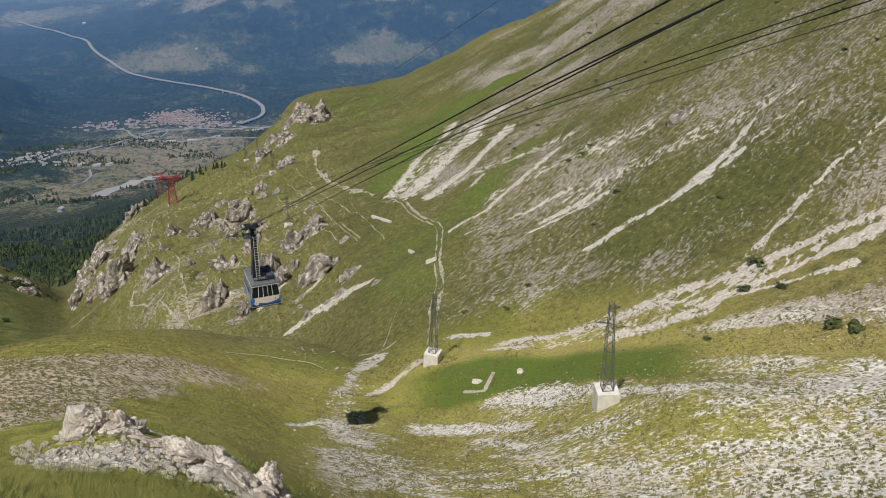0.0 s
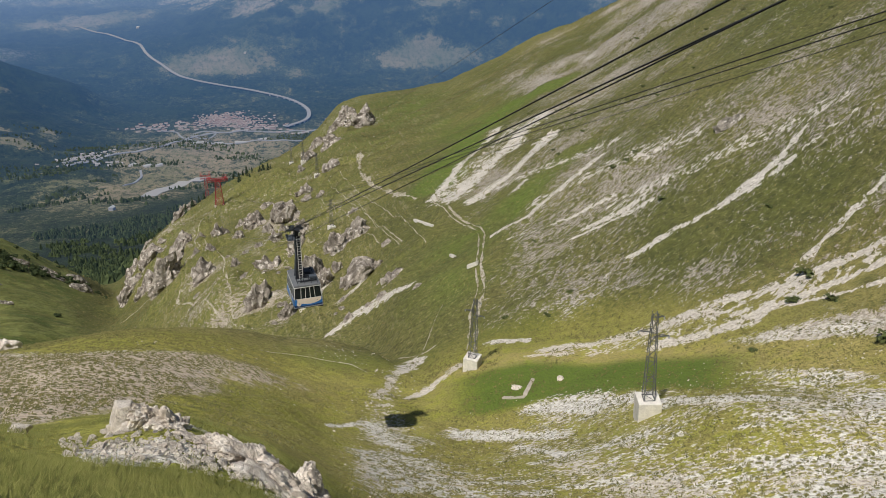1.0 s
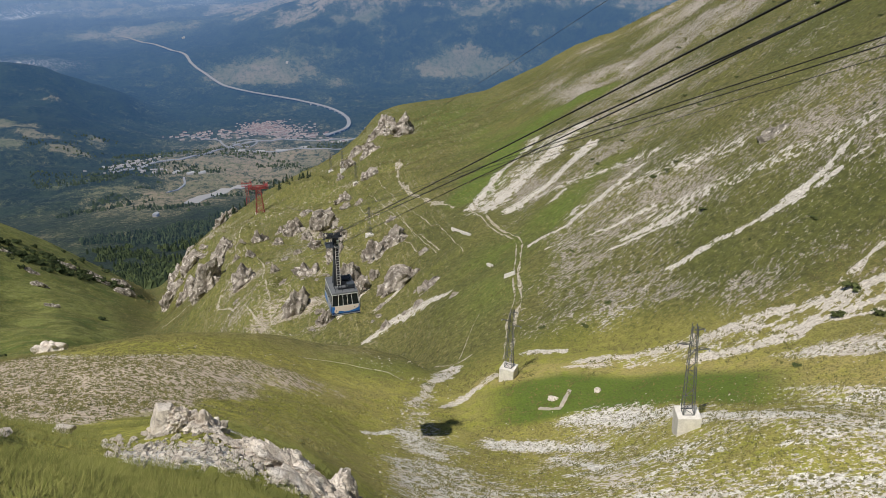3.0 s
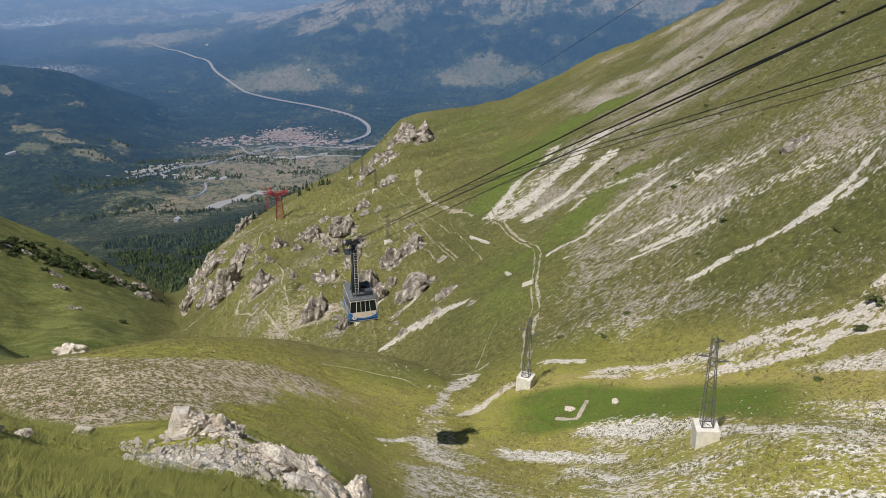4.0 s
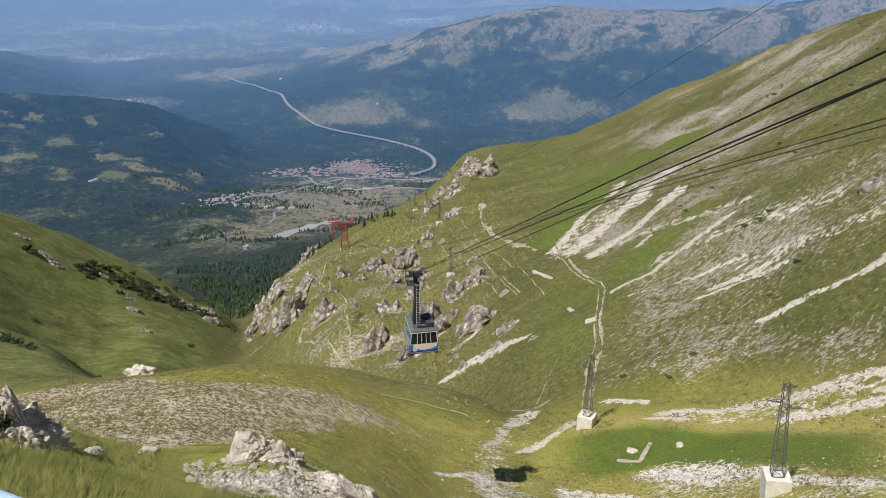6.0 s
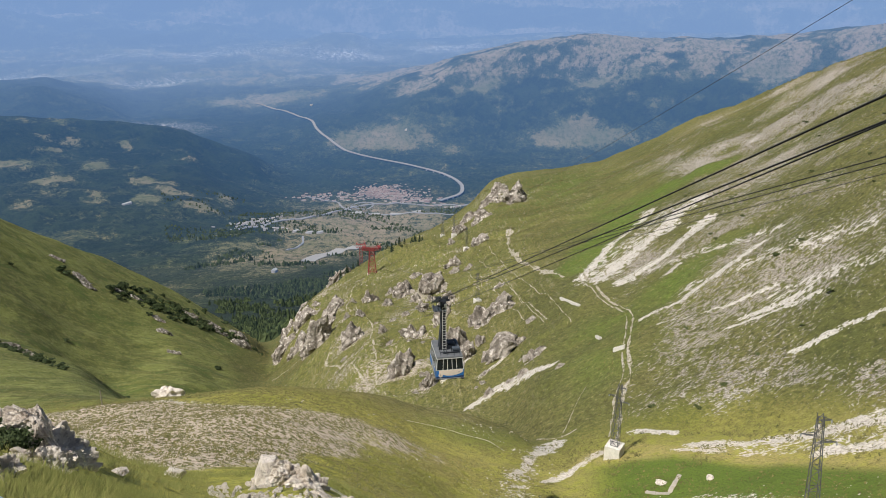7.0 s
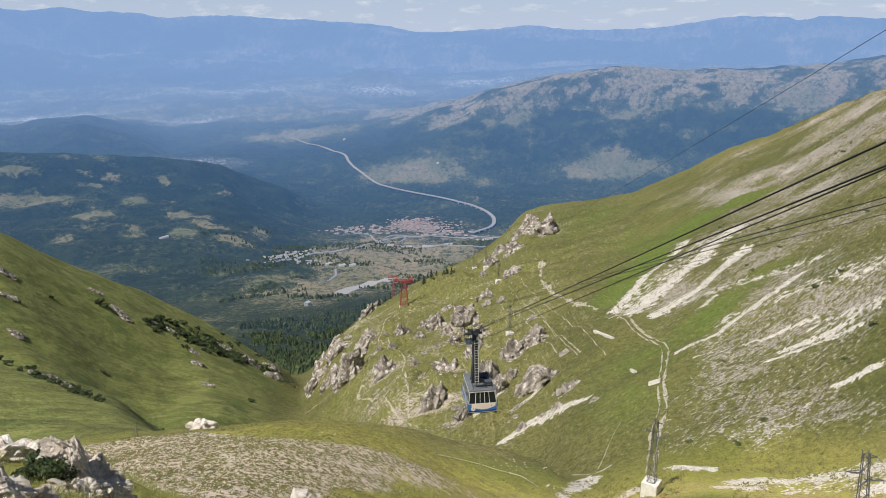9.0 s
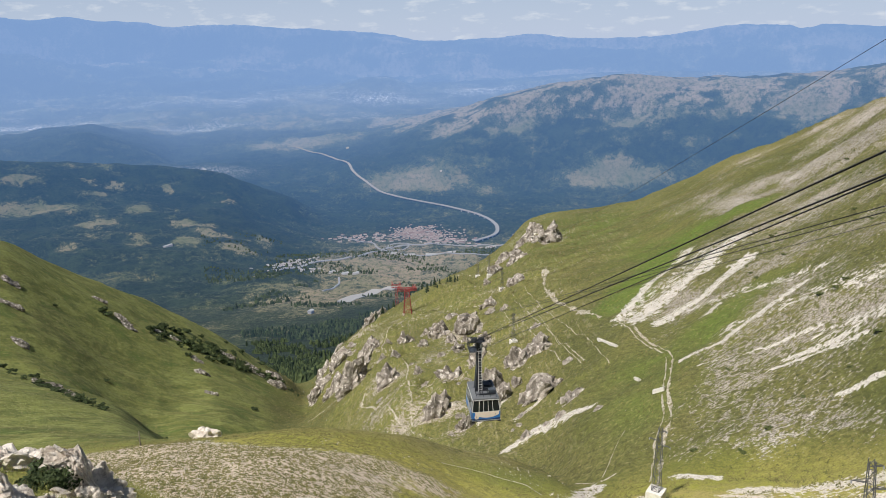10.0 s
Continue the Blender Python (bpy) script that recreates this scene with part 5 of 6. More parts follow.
def small_tree(s):
    x, y, z, h, a, kind = s
    k = 5
    ang = a + np.arange(k) * math.tau / k
    w = h * (0.24 if kind < 0.6 else 0.42)
    lo = np.stack([x + w * np.cos(ang) * (0.8 + 0.4 * ((np.arange(k) * 7 + int(a * 10)) % 3) / 2), y + w * np.sin(ang), np.full(k, z + h * 0.12)], -1)
    hi = np.stack([x + 0.55 * w * np.cos(ang + 0.5), y + 0.55 * w * np.sin(ang + 0.5), np.full(k, z + h * 0.6)], -1)
    tip = np.array([[x, y, z + h * (1.0 if kind < 0.6 else 0.78)]])
    v = np.concatenate([lo, hi, tip])
    X, Y, Z = drawn_in(v[:, 0], v[:, 1], v[:, 2])
    f = [(i, (i + 1) % k, k + (i + 1) % k, k + i) for i in range(k)] + [(k + i, k + (i + 1) % k, 2 * k) for i in range(k)]
    return np.stack([X, Y, Z + EYE], -1), f


ravine = woods(7000, -33.5, -21, 640, 1700, -0.08, 201)
lower = woods(11000, -36, -12, 1600, 4300, 0.12, 203)
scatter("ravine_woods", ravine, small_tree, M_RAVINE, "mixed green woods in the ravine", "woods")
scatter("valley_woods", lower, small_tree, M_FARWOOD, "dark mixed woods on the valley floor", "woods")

# ---- grass and stones ----


def blades(n_spots, az0, az1, r0, r1, height, per, seed, thresh=-2.0, spread=0.10, width=0.018, patch=6.0):
    """Tufts of leaning blades: one triangle each."""
    g = np.random.default_rng(seed)
    az = g.uniform(az0, az1, n_spots)
    r = np.sqrt(g.uniform(r0 ** 2, r1 ** 2, n_spots))
    x, y, z = surface(az, r)
    rim = np.minimum(np.minimum(az - az0, az1 - az) / 7, np.minimum(r - r0, r1 - r) / (0.12 * r1))
    keep = (clouds(x, y, patch, 3, seed) > thresh) & (rim > g.random(n_spots))
    rib = (az > -35) & (az < -14) & (r > 13.2) & (r < 22.5) & (g.random(n_spots) + 0.5 * clouds(x, y, 1.6, 3, 95) > 0.35)
    keep = keep & ~rib
    x, y, z = x[keep], y[keep], z[keep] + EYE
    m = len(x)
    bx = np.repeat(x, per) + g.normal(0, spread, m * per)
    by = np.repeat(y, per) + g.normal(0, spread, m * per)
    bz = np.repeat(z, per) - 0.03
    a = g.uniform(0, math.tau, m * per)
    h = np.repeat(g.uniform(0.6, 1.3, m), per) * height * g.uniform(0.6, 1.2, m * per)
    lean = h * g.uniform(0.4, 1.3, m * per)
    la = g.normal(1.2, 1.1, m * per)
    w = width * g.uniform(0.7, 1.5, m * per)
    p0 = np.stack([bx - w * np.cos(a), by - w * np.sin(a), bz], -1)
    p1 = np.stack([bx + w * np.cos(a), by + w * np.sin(a), bz], -1)
    p2 = np.stack([bx + lean * np.cos(la), by + lean * np.sin(la), bz + h], -1)
    co = np.stack([p0, p1, p2], 1).reshape(-1, 3)
    k = len(co) // 3
    return co, k


def blade_object(name, sets, mat, label):
    co = np.concatenate([s[0] for s in sets])
    k = len(co) // 3
    me = bpy.data.meshes.new(name)
    me.vertices.add(len(co))
    me.vertices.foreach_set("co", co.ravel())
    me.loops.add(3 * k)
    me.loops.foreach_set("vertex_index", np.arange(3 * k))
    me.polygons.add(k)
    me.polygons.foreach_set("loop_start", np.arange(k) * 3)
    me.update(calc_edges=True)
    me.materials.append(mat)
    return tagged(new(name, me), label, "grass", kind="stuff")


blade_object("bank_grass", [blades(17000, -58, -12, 4, 15, 0.11, 9, 31, -0.6, 0.12, 0.0045, 2.5), blades(14000, -58, -10, 14, 30, 0.10, 7, 33, 0.0, 0.16, 0.008, 2.5), blades(2500, -10, 36, 24, 34, 0.2, 8, 35, -0.2)], M_BLADE,
             "long green and straw-coloured grass on the near bank")
blade_object("scree_tufts", [blades(15000, -60, -16, 42, 122, 0.13, 8, 41, -0.5, 0.13, 0.075), blades(13000, -14, 44, 32, 92, 0.13, 8, 43, -0.4, 0.14, 0.065),
                             blades(6000, -16, 34, 80, 120, 0.18, 8, 45, -0.1, 0.24, 0.10)], M_TUFT, "tufts of grass growing in pale scree")


def pebble(s):
    x, y, z, w, a, q = s
    ang = a + np.arange(5) * math.tau / 5
    k = 0.75 + 0.5 * np.abs(np.sin(ang * 2.3 + q * 9))
    lo = np.stack([x + w * k * np.cos(ang), y + w * k * np.sin(ang), np.full(5, z - 0.25 * w)], -1)
    hi = np.stack([x + 0.6 * w * k * np.cos(ang + 0.4), y + 0.6 * w * k * np.sin(ang + 0.4), np.full(5, z + 0.55 * w)], -1)
    v = np.concatenate([lo, hi])
    v[:, 2] += EYE
    return v, [(i, (i + 1) % 5, 5 + (i + 1) % 5, 5 + i) for i in range(5)] + [(5, 6, 7, 8, 9)]


def stones(n, az0, az1, r0, r1, lo, hi, seed, thresh):
    g = np.random.default_rng(seed)
    az = g.uniform(az0, az1, n)
    r = np.sqrt(g.uniform(r0 ** 2, r1 ** 2, n))
    x, y, z = surface(az, r)
    rim = np.minimum(np.minimum(az - az0, az1 - az) / 6, np.minimum(r - r0, r1 - r) / (0.12 * r1))
    keep = np.nonzero((clouds(x, y, 7, 3, seed) > thresh) & (rim > g.random(n)))[0]
    return [(x[i], y[i], z[i], lo + (hi - lo) * g.random() ** 3, g.uniform(0, 6.3), g.random()) for i in keep]


scatter("scree_stones", stones(5000, -14, 38, 32, 86, 0.04, 0.13, 61, -0.1) + stones(1500, -52, -16, 44, 110, 0.05, 0.16, 63, 0.05) + stones(1400, -14, -5, 60, 125, 0.06, 0.22, 65, 0.0)
        + stones(4200, -37, -12, 11.5, 24, 0.025, 0.10, 67, -0.1), pebble, M_STONE, "loose pale limestone scree", "stones")


def slope_spots(n, az0, az1, r0, r1, seed, want_stone):
    """Plan spots on the slopes, thick where scree (or turf) prevails and drawn out down the fall."""
    g = np.random.default_rng(seed)
    az, r = g.uniform(az0, az1, n), np.sqrt(g.uniform(r0 ** 2, r1 ** 2, n))
    x, y, z = surface(az, r)
    scree = cover_near(x, y, r, az)[:, 0]
    u, v = 0.88 * x + 0.47 * y, -0.47 * x + 0.88 * y
    streak = clouds(v, u / 4, 5, 3, seed)
    keep = (scree + 0.55 * streak + g.normal(0, 0.12, n) > 0.42) if want_stone else (scree + 0.3 * streak < 0.75)
    rim = np.minimum(np.minimum(az - az0, az1 - az) / 4, np.minimum((r - r0) / 25, (r1 - r) / (0.6 * r1)))
    keep = keep & (rim > g.random(n))
    return x[keep], y[keep], z[keep] + EYE, r[keep], g


def slope_stones(name, n, az0, az1, r0, r1, size, seed, label):
    """Blocks of scree as small uneven pyramids."""
    x, y, z, r, g = slope_spots(n, az0, az1, r0, r1, seed, True)
    m = len(x)
    w = size * (0.45 + 1.1 * g.random(m) ** 2.5) * (0.6 + r / 300)
    a = g.uniform(0, math.tau, m)
    ring = [np.stack([x + w * g.uniform(0.6, 1.1, m) * np.cos(a + k * math.pi / 2), y + w * g.uniform(0.6, 1.1, m) * np.sin(a + k * math.pi / 2), z - 0.3 * w], -1) for k in range(4)]
    tip = np.stack([x + 0.3 * w * g.normal(0, 1, m), y + 0.3 * w * g.normal(0, 1, m), z + w * g.uniform(0.35, 0.8, m)], -1)
    co = np.stack(ring + [tip], 1).reshape(-1, 3)
    base = np.arange(m)[:, None, None] * 5
    tri = np.array([[0, 1, 4], [1, 2, 4], [2, 3, 4], [3, 0, 4]])[None] + base
    return triangles(name, co, tri.reshape(-1), M_SCREE, label, "stones")


def triangles(name, co, idx, mat, label, category):
    me = bpy.data.meshes.new(name)
    me.vertices.add(len(co))
    me.vertices.foreach_set("co", co.ravel())
    k = len(idx) // 3
    me.loops.add(3 * k)
    me.loops.foreach_set("vertex_index", idx)
    me.polygons.add(k)
    me.polygons.foreach_set("loop_start", np.arange(k) * 3)
    me.update(calc_edges=True)
    me.materials.append(mat)
    return tagged(new(name, me), label, category, kind="stuff")


def slope_tufts(name, n, az0, az1, r0, r1, size, seed, label):
    """Low cushions of grass: a few broad leaning blades each."""
    x, y, z, r, g = slope_spots(n, az0, az1, r0, r1, seed, False)
    m, per = len(x), 4
    k = m * per
    s = np.repeat(size * g.uniform(0.5, 1.4, m) * (0.6 + r / 300), per)
    bx, by, bz = np.repeat(x, per) + s * g.normal(0, 0.5, k), np.repeat(y, per) + s * g.normal(0, 0.5, k), np.repeat(z, per) - 0.05
    a = g.uniform(0, math.tau, k)
    p0 = np.stack([bx - 0.35 * s * np.cos(a), by - 0.35 * s * np.sin(a), bz], -1)
    p1 = np.stack([bx + 0.35 * s * np.cos(a), by + 0.35 * s * np.sin(a), bz], -1)
    p2 = np.stack([bx + 0.4 * s * g.normal(0, 1, k), by + 0.4 * s * g.normal(0, 1, k), bz + s * g.uniform(0.5, 1.0, k)], -1)
    co = np.stack([p0, p1, p2], 1).reshape(-1, 3)
    return triangles(name, co, np.arange(3 * k), M_TUFT, label, "grass")


slope_stones("slope_scree", 70000, -12, 40, 100, 560, 0.125, 311, "grey limestone scree strewn down the mountainside")
slope_stones("spur_scree", 12000, -32, -5, 140, 600, 0.26, 313, "grey stones strewn over the grassy spur")
slope_tufts("slope_turf", 60000, -12, 40, 100, 560, 0.26, 317, "clumped turf on the scree slope")
slope_tufts("spur_turf", 34000, -33, -5, 130, 600, 0.30, 319, "clumped turf on the spur")
slope_tufts("far_slope_turf", 9000, -56, -28, 180, 600, 0.20, 323, "clumped turf on the far green slope")

# ---- ropeway ----
WAY = radians(-22.7)                                   # the line's bearing
DOWN = Vector((math.sin(WAY), math.cos(WAY), 0))       # down the line, away from the eye
RIGHT = Vector((math.cos(WAY), -math.sin(WAY), 0))
CAR = Vector((-18.7, 67.3, EYE - 28.6))                # where the ropes carry the car


SPAN = 318.5                                            # from the car down to the first pylon


def rope_at(s, off, lift, steep, drop):
    """A point of a rope: s metres down the line from the car, off metres to the right of its track; drop is its fall to the pylon."""
    slack = (drop - lift - steep * SPAN) / SPAN ** 2
    z = steep * s + (slack * s * s if s > 0 else 0)
    p = CAR + DOWN * s + RIGHT * off
    return Vector((p.x, p.y, CAR.z + z + lift))


for off, lift, steep, radius, name, label in ((-0.35, -0.30, -0.4690, 0.021, "track_rope", "thick dark steel track rope above the valley"), (0.35, 0.0, -0.4610, 0.021, "track_rope", "thick dark steel track rope above the valley"),
                                              (0.0, -1.35, -0.4815, 0.016, "haul_rope", "thin dark steel haul rope above the valley"),
                                              (7.75, 3.85, -0.4134, 0.019, "track_rope", "thick dark steel track rope above the valley"), (8.25, 3.75, -0.4134, 0.019, "track_rope", "thick dark steel track rope above the valley"),
                                              (8.0, 3.1, -0.4185, 0.012, "haul_rope", "thin dark steel haul rope above the valley")):
    bm = bmesh.new()
    tube(bm, [rope_at(-80 + (SPAN + 80) * (i / 60) ** 1.25, off, lift, steep, -100.3) for i in range(61)], radius, 6)
    tagged(new(name, mesh_from(bm, name, M_ROPE)), label, "rope", "ropes of the ropeway")
bm = bmesh.new()
a, b = Vector((*polar(13, 52), EYE + 0.2)), Vector((*polar(-14.4, 396), EYE - 119))
tube(bm, [a.lerp(b, i / 40) - Vector((0, 0, 9.0 * (i / 40) * (1 - i / 40))) for i in range(-6, 41)], 0.02, 5)
tagged(new("overhead_cable", mesh_from(bm, "overhead_cable", M_ROPE)), "single thin dark cable strung down to the spur", "cable")


def cable_car():
    """The car: x to its right, y down the line, the floor's middle at the origin."""
    hang = 8.05
    car = thing("cable_car", CAR - Vector((-0.80, 0, hang * 0.95)), "blue and cream cable car cabin hanging from its ropes", "cable car", turn=24.0)
    car.scale = (0.95, 0.95, 0.95)
    W, L, H = 1.45, 2.15, 2.42
    T = 1.30                                            # half width under the roof
    # underframe and bumper
    part("underframe", box(bmesh.new(), (0, 0, 0.02), (2 * W - 0.06, 2 * L - 0.06, 0.16), bevel=0.03), M_DARK, car)
    bm = bmesh.new()
    for x, y, sx, sy in ((0, -L, 2 * W + 0.1, 0.07), (0, L, 2 * W + 0.1, 0.07), (-W, 0, 0.07, 2 * L), (W, 0, 0.07, 2 * L)):
        box(bm, (x, y, 0.10), (sx, sy, 0.12), bevel=0.02)
    part("sill_rail", bm, M_GREY, car, "pale grey rail round the floor")
    for side in (-1, 1):
        part("buffer", box(bmesh.new(), (side * (W - 0.12), -L - 0.05, 0.0), (0.36, 0.12, 0.14), bevel=0.03), M_RUBBER, car, "black rubber buffer")
    # lower walls
    for name, y in (("end_panel", -L), ("end_panel", L)):
        panel = part(name, plate(bmesh.new(), ((-W, 0.14), (W, 0.14), (W - 0.02, 1.06), (-W + 0.02, 1.06)), y - 0.03, y + 0.03), M_BLUE, car, "blue painted lower end panel")
        out = -0.038 if y < 0 else 0.038
        arc = [(-W + 0.30, 1.05)] + [(-W + 0.30 + (2 * W - 0.42) * k / 14, 1.0 - 0.62 * math.sin(math.pi * (0.10 + 0.80 * k / 14)) ** 0.7) for k in range(15)] + [(W - 0.10, 1.05)]
        part("cream_field", plate(bmesh.new(), arc, y + out - 0.006, y + out + 0.006), M_CREAM, panel, "cream field with a curved lower edge")
        bm = bmesh.new()
        plate(bm, [(-W, 0.14), (W, 0.14), (W, 0.36)] + [(W - 2 * W * k / 10, 0.36 - 0.12 * math.sin(math.pi * k / 10)) for k in range(1, 10)] + [(-W, 0.36)], y + out - 0.004, y + out + 0.003)
        part("navy_band", bm, M_NAVY, panel, "dark blue band along the bottom")
    front = -L - 0.045
    bm = disc(bmesh.new(), (-W + 0.46, front, 0.50), 0.24, 0.012, "Y", 28)
    badge = part("number_disc", bm, M_CREAM, car, "cream disc with the car's number")
    text = bpy.data.curves.new("numeral", "FONT")
    text.body, text.size, text.extrude, text.align_x, text.align_y = "1", 0.36, 0.004, "CENTER", "CENTER"
    text.materials.append(M_DARK)
    numeral = new("numeral", text)
    numeral.parent = badge
    numeral.matrix_local = pose(-W + 0.46, front - 0.012, 0.50, 90, 0, 0)
    bm = bmesh.new()
    for k in range(3):
        beam(bm, (W - 0.52 + 0.06 * (k - 1), front - 0.004, 0.68), (W - 0.52 + 0.02 * (k - 1), front - 0.004, 0.82), 0.035, 0.01)
    part("emblem", bm, M_NAVY, car, "small dark emblem")
    for side in (-1, 1):
        panel = part("side_panel", box(bmesh.new(), (side * W, 0, 0.60), (0.06, 2 * L, 0.92)), M_GREY, car, "pale lower side panel with blue flashes")
        for y, w in ((-L + 0.55, 1.0), (L - 0.8, 1.5)):
            part("blue_flash", box(bmesh.new(), (side * (W + 0.034), y, 0.52), (0.012, w, 0.74)), M_BLUE, panel, "bright blue painted flash")
        part("door_seam", box(bmesh.new(), (side * (W + 0.034), -0.62, 1.05), (0.014, 0.03, 1.8)), M_DARK, panel)
    # roof
    bm = bmesh.new()
    box(bm, (0, 0, H + 0.02), (2 * T + 0.14, 2 * L - 0.10, 0.20), bevel=0.07)
    roof = part("roof", bm, M_ROOF, car, "grey sheet roof with rounded edges")
    bm = bmesh.new()
    for x, y, sx, sy in ((0, -L + 0.03, 2 * T + 0.18, 0.06), (0, L - 0.03, 2 * T + 0.18, 0.06), (-T - 0.07, 0, 0.05, 2 * L), (T + 0.07, 0, 0.05, 2 * L)):
        box(bm, (x, y, H - 0.09), (sx, sy, 0.06), bevel=0.015)
    part("gutter", bm, M_LIGHT, roof, "pale gutter strip")
    # windows: posts and panes, leaning in towards the roof
    def pane(corners, name="window_pane"):
        bm = bmesh.new()
        vs = [bm.verts.new(c) for c in corners]
        f = bm.faces.new(vs)
        n = f.normal_update() or f.normal
        ret = bmesh.ops.extrude_face_region(bm, geom=[f])
        for g in ret["geom"]:
            if isinstance(g, bmesh.types.BMVert):
                g.co -= n * 0.02
        part(name, bm, M_GLASS, car)
    z0, z1 = 1.08, H - 0.12
    for y, s in ((-L, 1), (L, -1)):
        yt = y + s * 0.16
        cuts = [-1.0, -0.52, -0.18, 0.16, 0.50, 1.0]
        for a, b in zip(cuts[:-1], cuts[1:]):
            e = 0.022
            pane([(a * W + e, y, z0), (b * W - e, y, z0), (b * T - e, yt, z1), (a * T + e, yt, z1)])
        for c in cuts:
            post = bmesh.new()
            beam(post, (c * (W - 0.02), y - s * 0.012, z0 - 0.04), (c * (T - 0.02), yt - s * 0.012, z1 + 0.03), 0.055)
            part("window_post", post, M_LIGHT, car)
        bar = bmesh.new()
        beam(bar, (-W, y - s * 0.012, z0 - 0.02), (W, y - s * 0.012, z0 - 0.02), 0.05)
        part("window_ledge", bar, M_LIGHT, car)
    for side in (-1, 1):
        cuts = [-L + 0.03 + (2 * L - 0.06) * k / 7 for k in range(8)]
        for a, b in zip(cuts[:-1], cuts[1:]):
            ta, tb = a * (L - 0.16) / L, b * (L - 0.16) / L
            pane([(side * W, a + 0.03, z0), (side * W, b - 0.03, z0), (side * T, tb - 0.03, z1), (side * T, ta + 0.03, z1)])
        for c in cuts:
            post = bmesh.new()
            beam(post, (side * (W + 0.012), c, z0 - 0.04), (side * (T + 0.012), c * (L - 0.16) / L, z1 + 0.03), 0.05)
            part("window_post", post, M_GREY, car)
    # grab rails at the corners
    for x in (-W - 0.06, W + 0.10):
        bm = tube(bmesh.new(), [(x, -L - 0.02, 0.2), (x, -L - 0.05, 0.9), (x * 0.98, -L, 1.7), (x * 0.92, -L + 0.12, 2.35)], 0.018)
        part("grab_rail", bm, M_DARK, car)
    # deck gear on the roof
    bm = bmesh.new()
    for y in (-1.35, -0.35, 0.75, 1.6):
        box(bm, (0.25, y, H + 0.20), (1.7, 0.12, 0.16), bevel=0.02)
    for x in (-0.45, 0.35, 1.05):
        box(bm, (x, 0.2, H + 0.24), (0.10, 3.3, 0.12), bevel=0.02)
    part("roof_frame", bm, M_DARK, roof, "black steel frame on the roof")
    part("roof_hatch", box(bmesh.new(), (0.40, 0.55, H + 0.38), (0.8, 0.9, 0.26), bevel=0.05), M_DARK, roof)
    part("roof_locker", box(bmesh.new(), (0.85, -0.75, H + 0.36), (0.75, 0.55, 0.26), bevel=0.05), M_ARM, roof)
    bm = bmesh.new()
    for y in (-1.7, -1.0):
        for x in (-0.9, -0.2, 0.5, 1.1):
            beam(bm, (x, y, H + 0.1), (x, y, H + 0.42), 0.035)
        beam(bm, (-0.9, y, H + 0.42), (1.1, y, H + 0.42), 0.04)
    for x in (-0.9, -0.2, 0.5, 1.1):
        beam(bm, (x, -1.95, H + 0.12), (x, -1.0, H + 0.40), 0.035)
    part("roof_rail", bm, M_DARK, roof)
    # the hanger: two cheeks that curve from the roof up to the carriage
    side = [(0.55, H), (-0.95, H), (-0.86, H + 0.5), (-0.66, H + 2.6), (-0.62, 7.3), (-0.18, 7.3), (-0.20, H + 2.6), (-0.16, H + 1.0), (0.10, H + 0.55), (0.95, H + 0.34), (0.95, H)]
    for y in (-0.42, 0.42):
        part("hanger_cheek", plate(bmesh.new(), side, y - 0.05, y + 0.05), M_DARK if y < 0 else M_ARM, car, "dark steel hanger arm curving up from the roof")
    bm = bmesh.new()
    for z in (3.2, 4.0, 4.8, 5.6, 6.4, 7.1):
        box(bm, (-0.42, 0, z), (0.36, 0.8, 0.12))
    box(bm, (-0.60, 0, 5.0), (0.05, 0.78, 4.4))
    part("hanger_web", bm, M_ARM, car)
    bm = bmesh.new()
    for x in (-0.52, -0.16):
        beam(bm, (x, -0.56, H + 0.1), (x, -0.56, 7.4), 0.05)
    ladder = part("ladder", bm, M_LIGHT, car, "pale steel access ladder")
    rung = bmesh.new()
    beam(rung, (-0.52, -0.56, 0), (-0.16, -0.56, 0), 0.035)
    rung_mesh = mesh_from(rung, "rung", M_LIGHT)
    for k in range(17):
        o = new("rung", rung_mesh)
        o.parent = ladder
        o.location = (0, 0, H + 0.35 + 0.29 * k)
    # service platform with its railing
    deck = part("platform", box(bmesh.new(), (-0.95, 0.1, 7.05), (1.0, 1.5, 0.06)), M_ARM, car, "small steel service platform")
    bm = bmesh.new()
    for x, y in ((-1.43, -0.62), (-1.43, 0.1), (-1.43, 0.82), (-0.95, -0.62), (-0.95, 0.82), (-0.48, -0.62), (-0.48, 0.82)):
        beam(bm, (x, y, 7.05), (x, y, 8.1), 0.04)
    for z in (7.55, 8.08):
        beam(bm, (-1.43, -0.62, z), (-1.43, 0.82, z), 0.04), beam(bm, (-1.43, -0.62, z), (-0.48, -0.62, z), 0.04), beam(bm, (-1.43, 0.82, z), (-0.48, 0.82, z), 0.04)
    part("railing", bm, M_DARK, deck)
    # the carriage on the ropes follows their fall
    lean = Matrix.Translation((-0.55, 0, hang)) @ Euler((math.atan(-0.445), 0, 0)).to_matrix().to_4x4()
    bm = bmesh.new()
    for x in (-0.52, 0.52):
        box(bm, (x, -0.3, -0.10), (0.07, 3.7, 0.26), bevel=0.03)
    for y in (-1.9, -1.0, 0.2, 1.3):
        box(bm, (0, y, -0.12), (1.05, 0.14, 0.20))
    bmesh.ops.transform(bm, matrix=lean, verts=bm.verts)
    truck = part("carriage", bm, M_DARK, car, "black steel carriage running on the ropes")
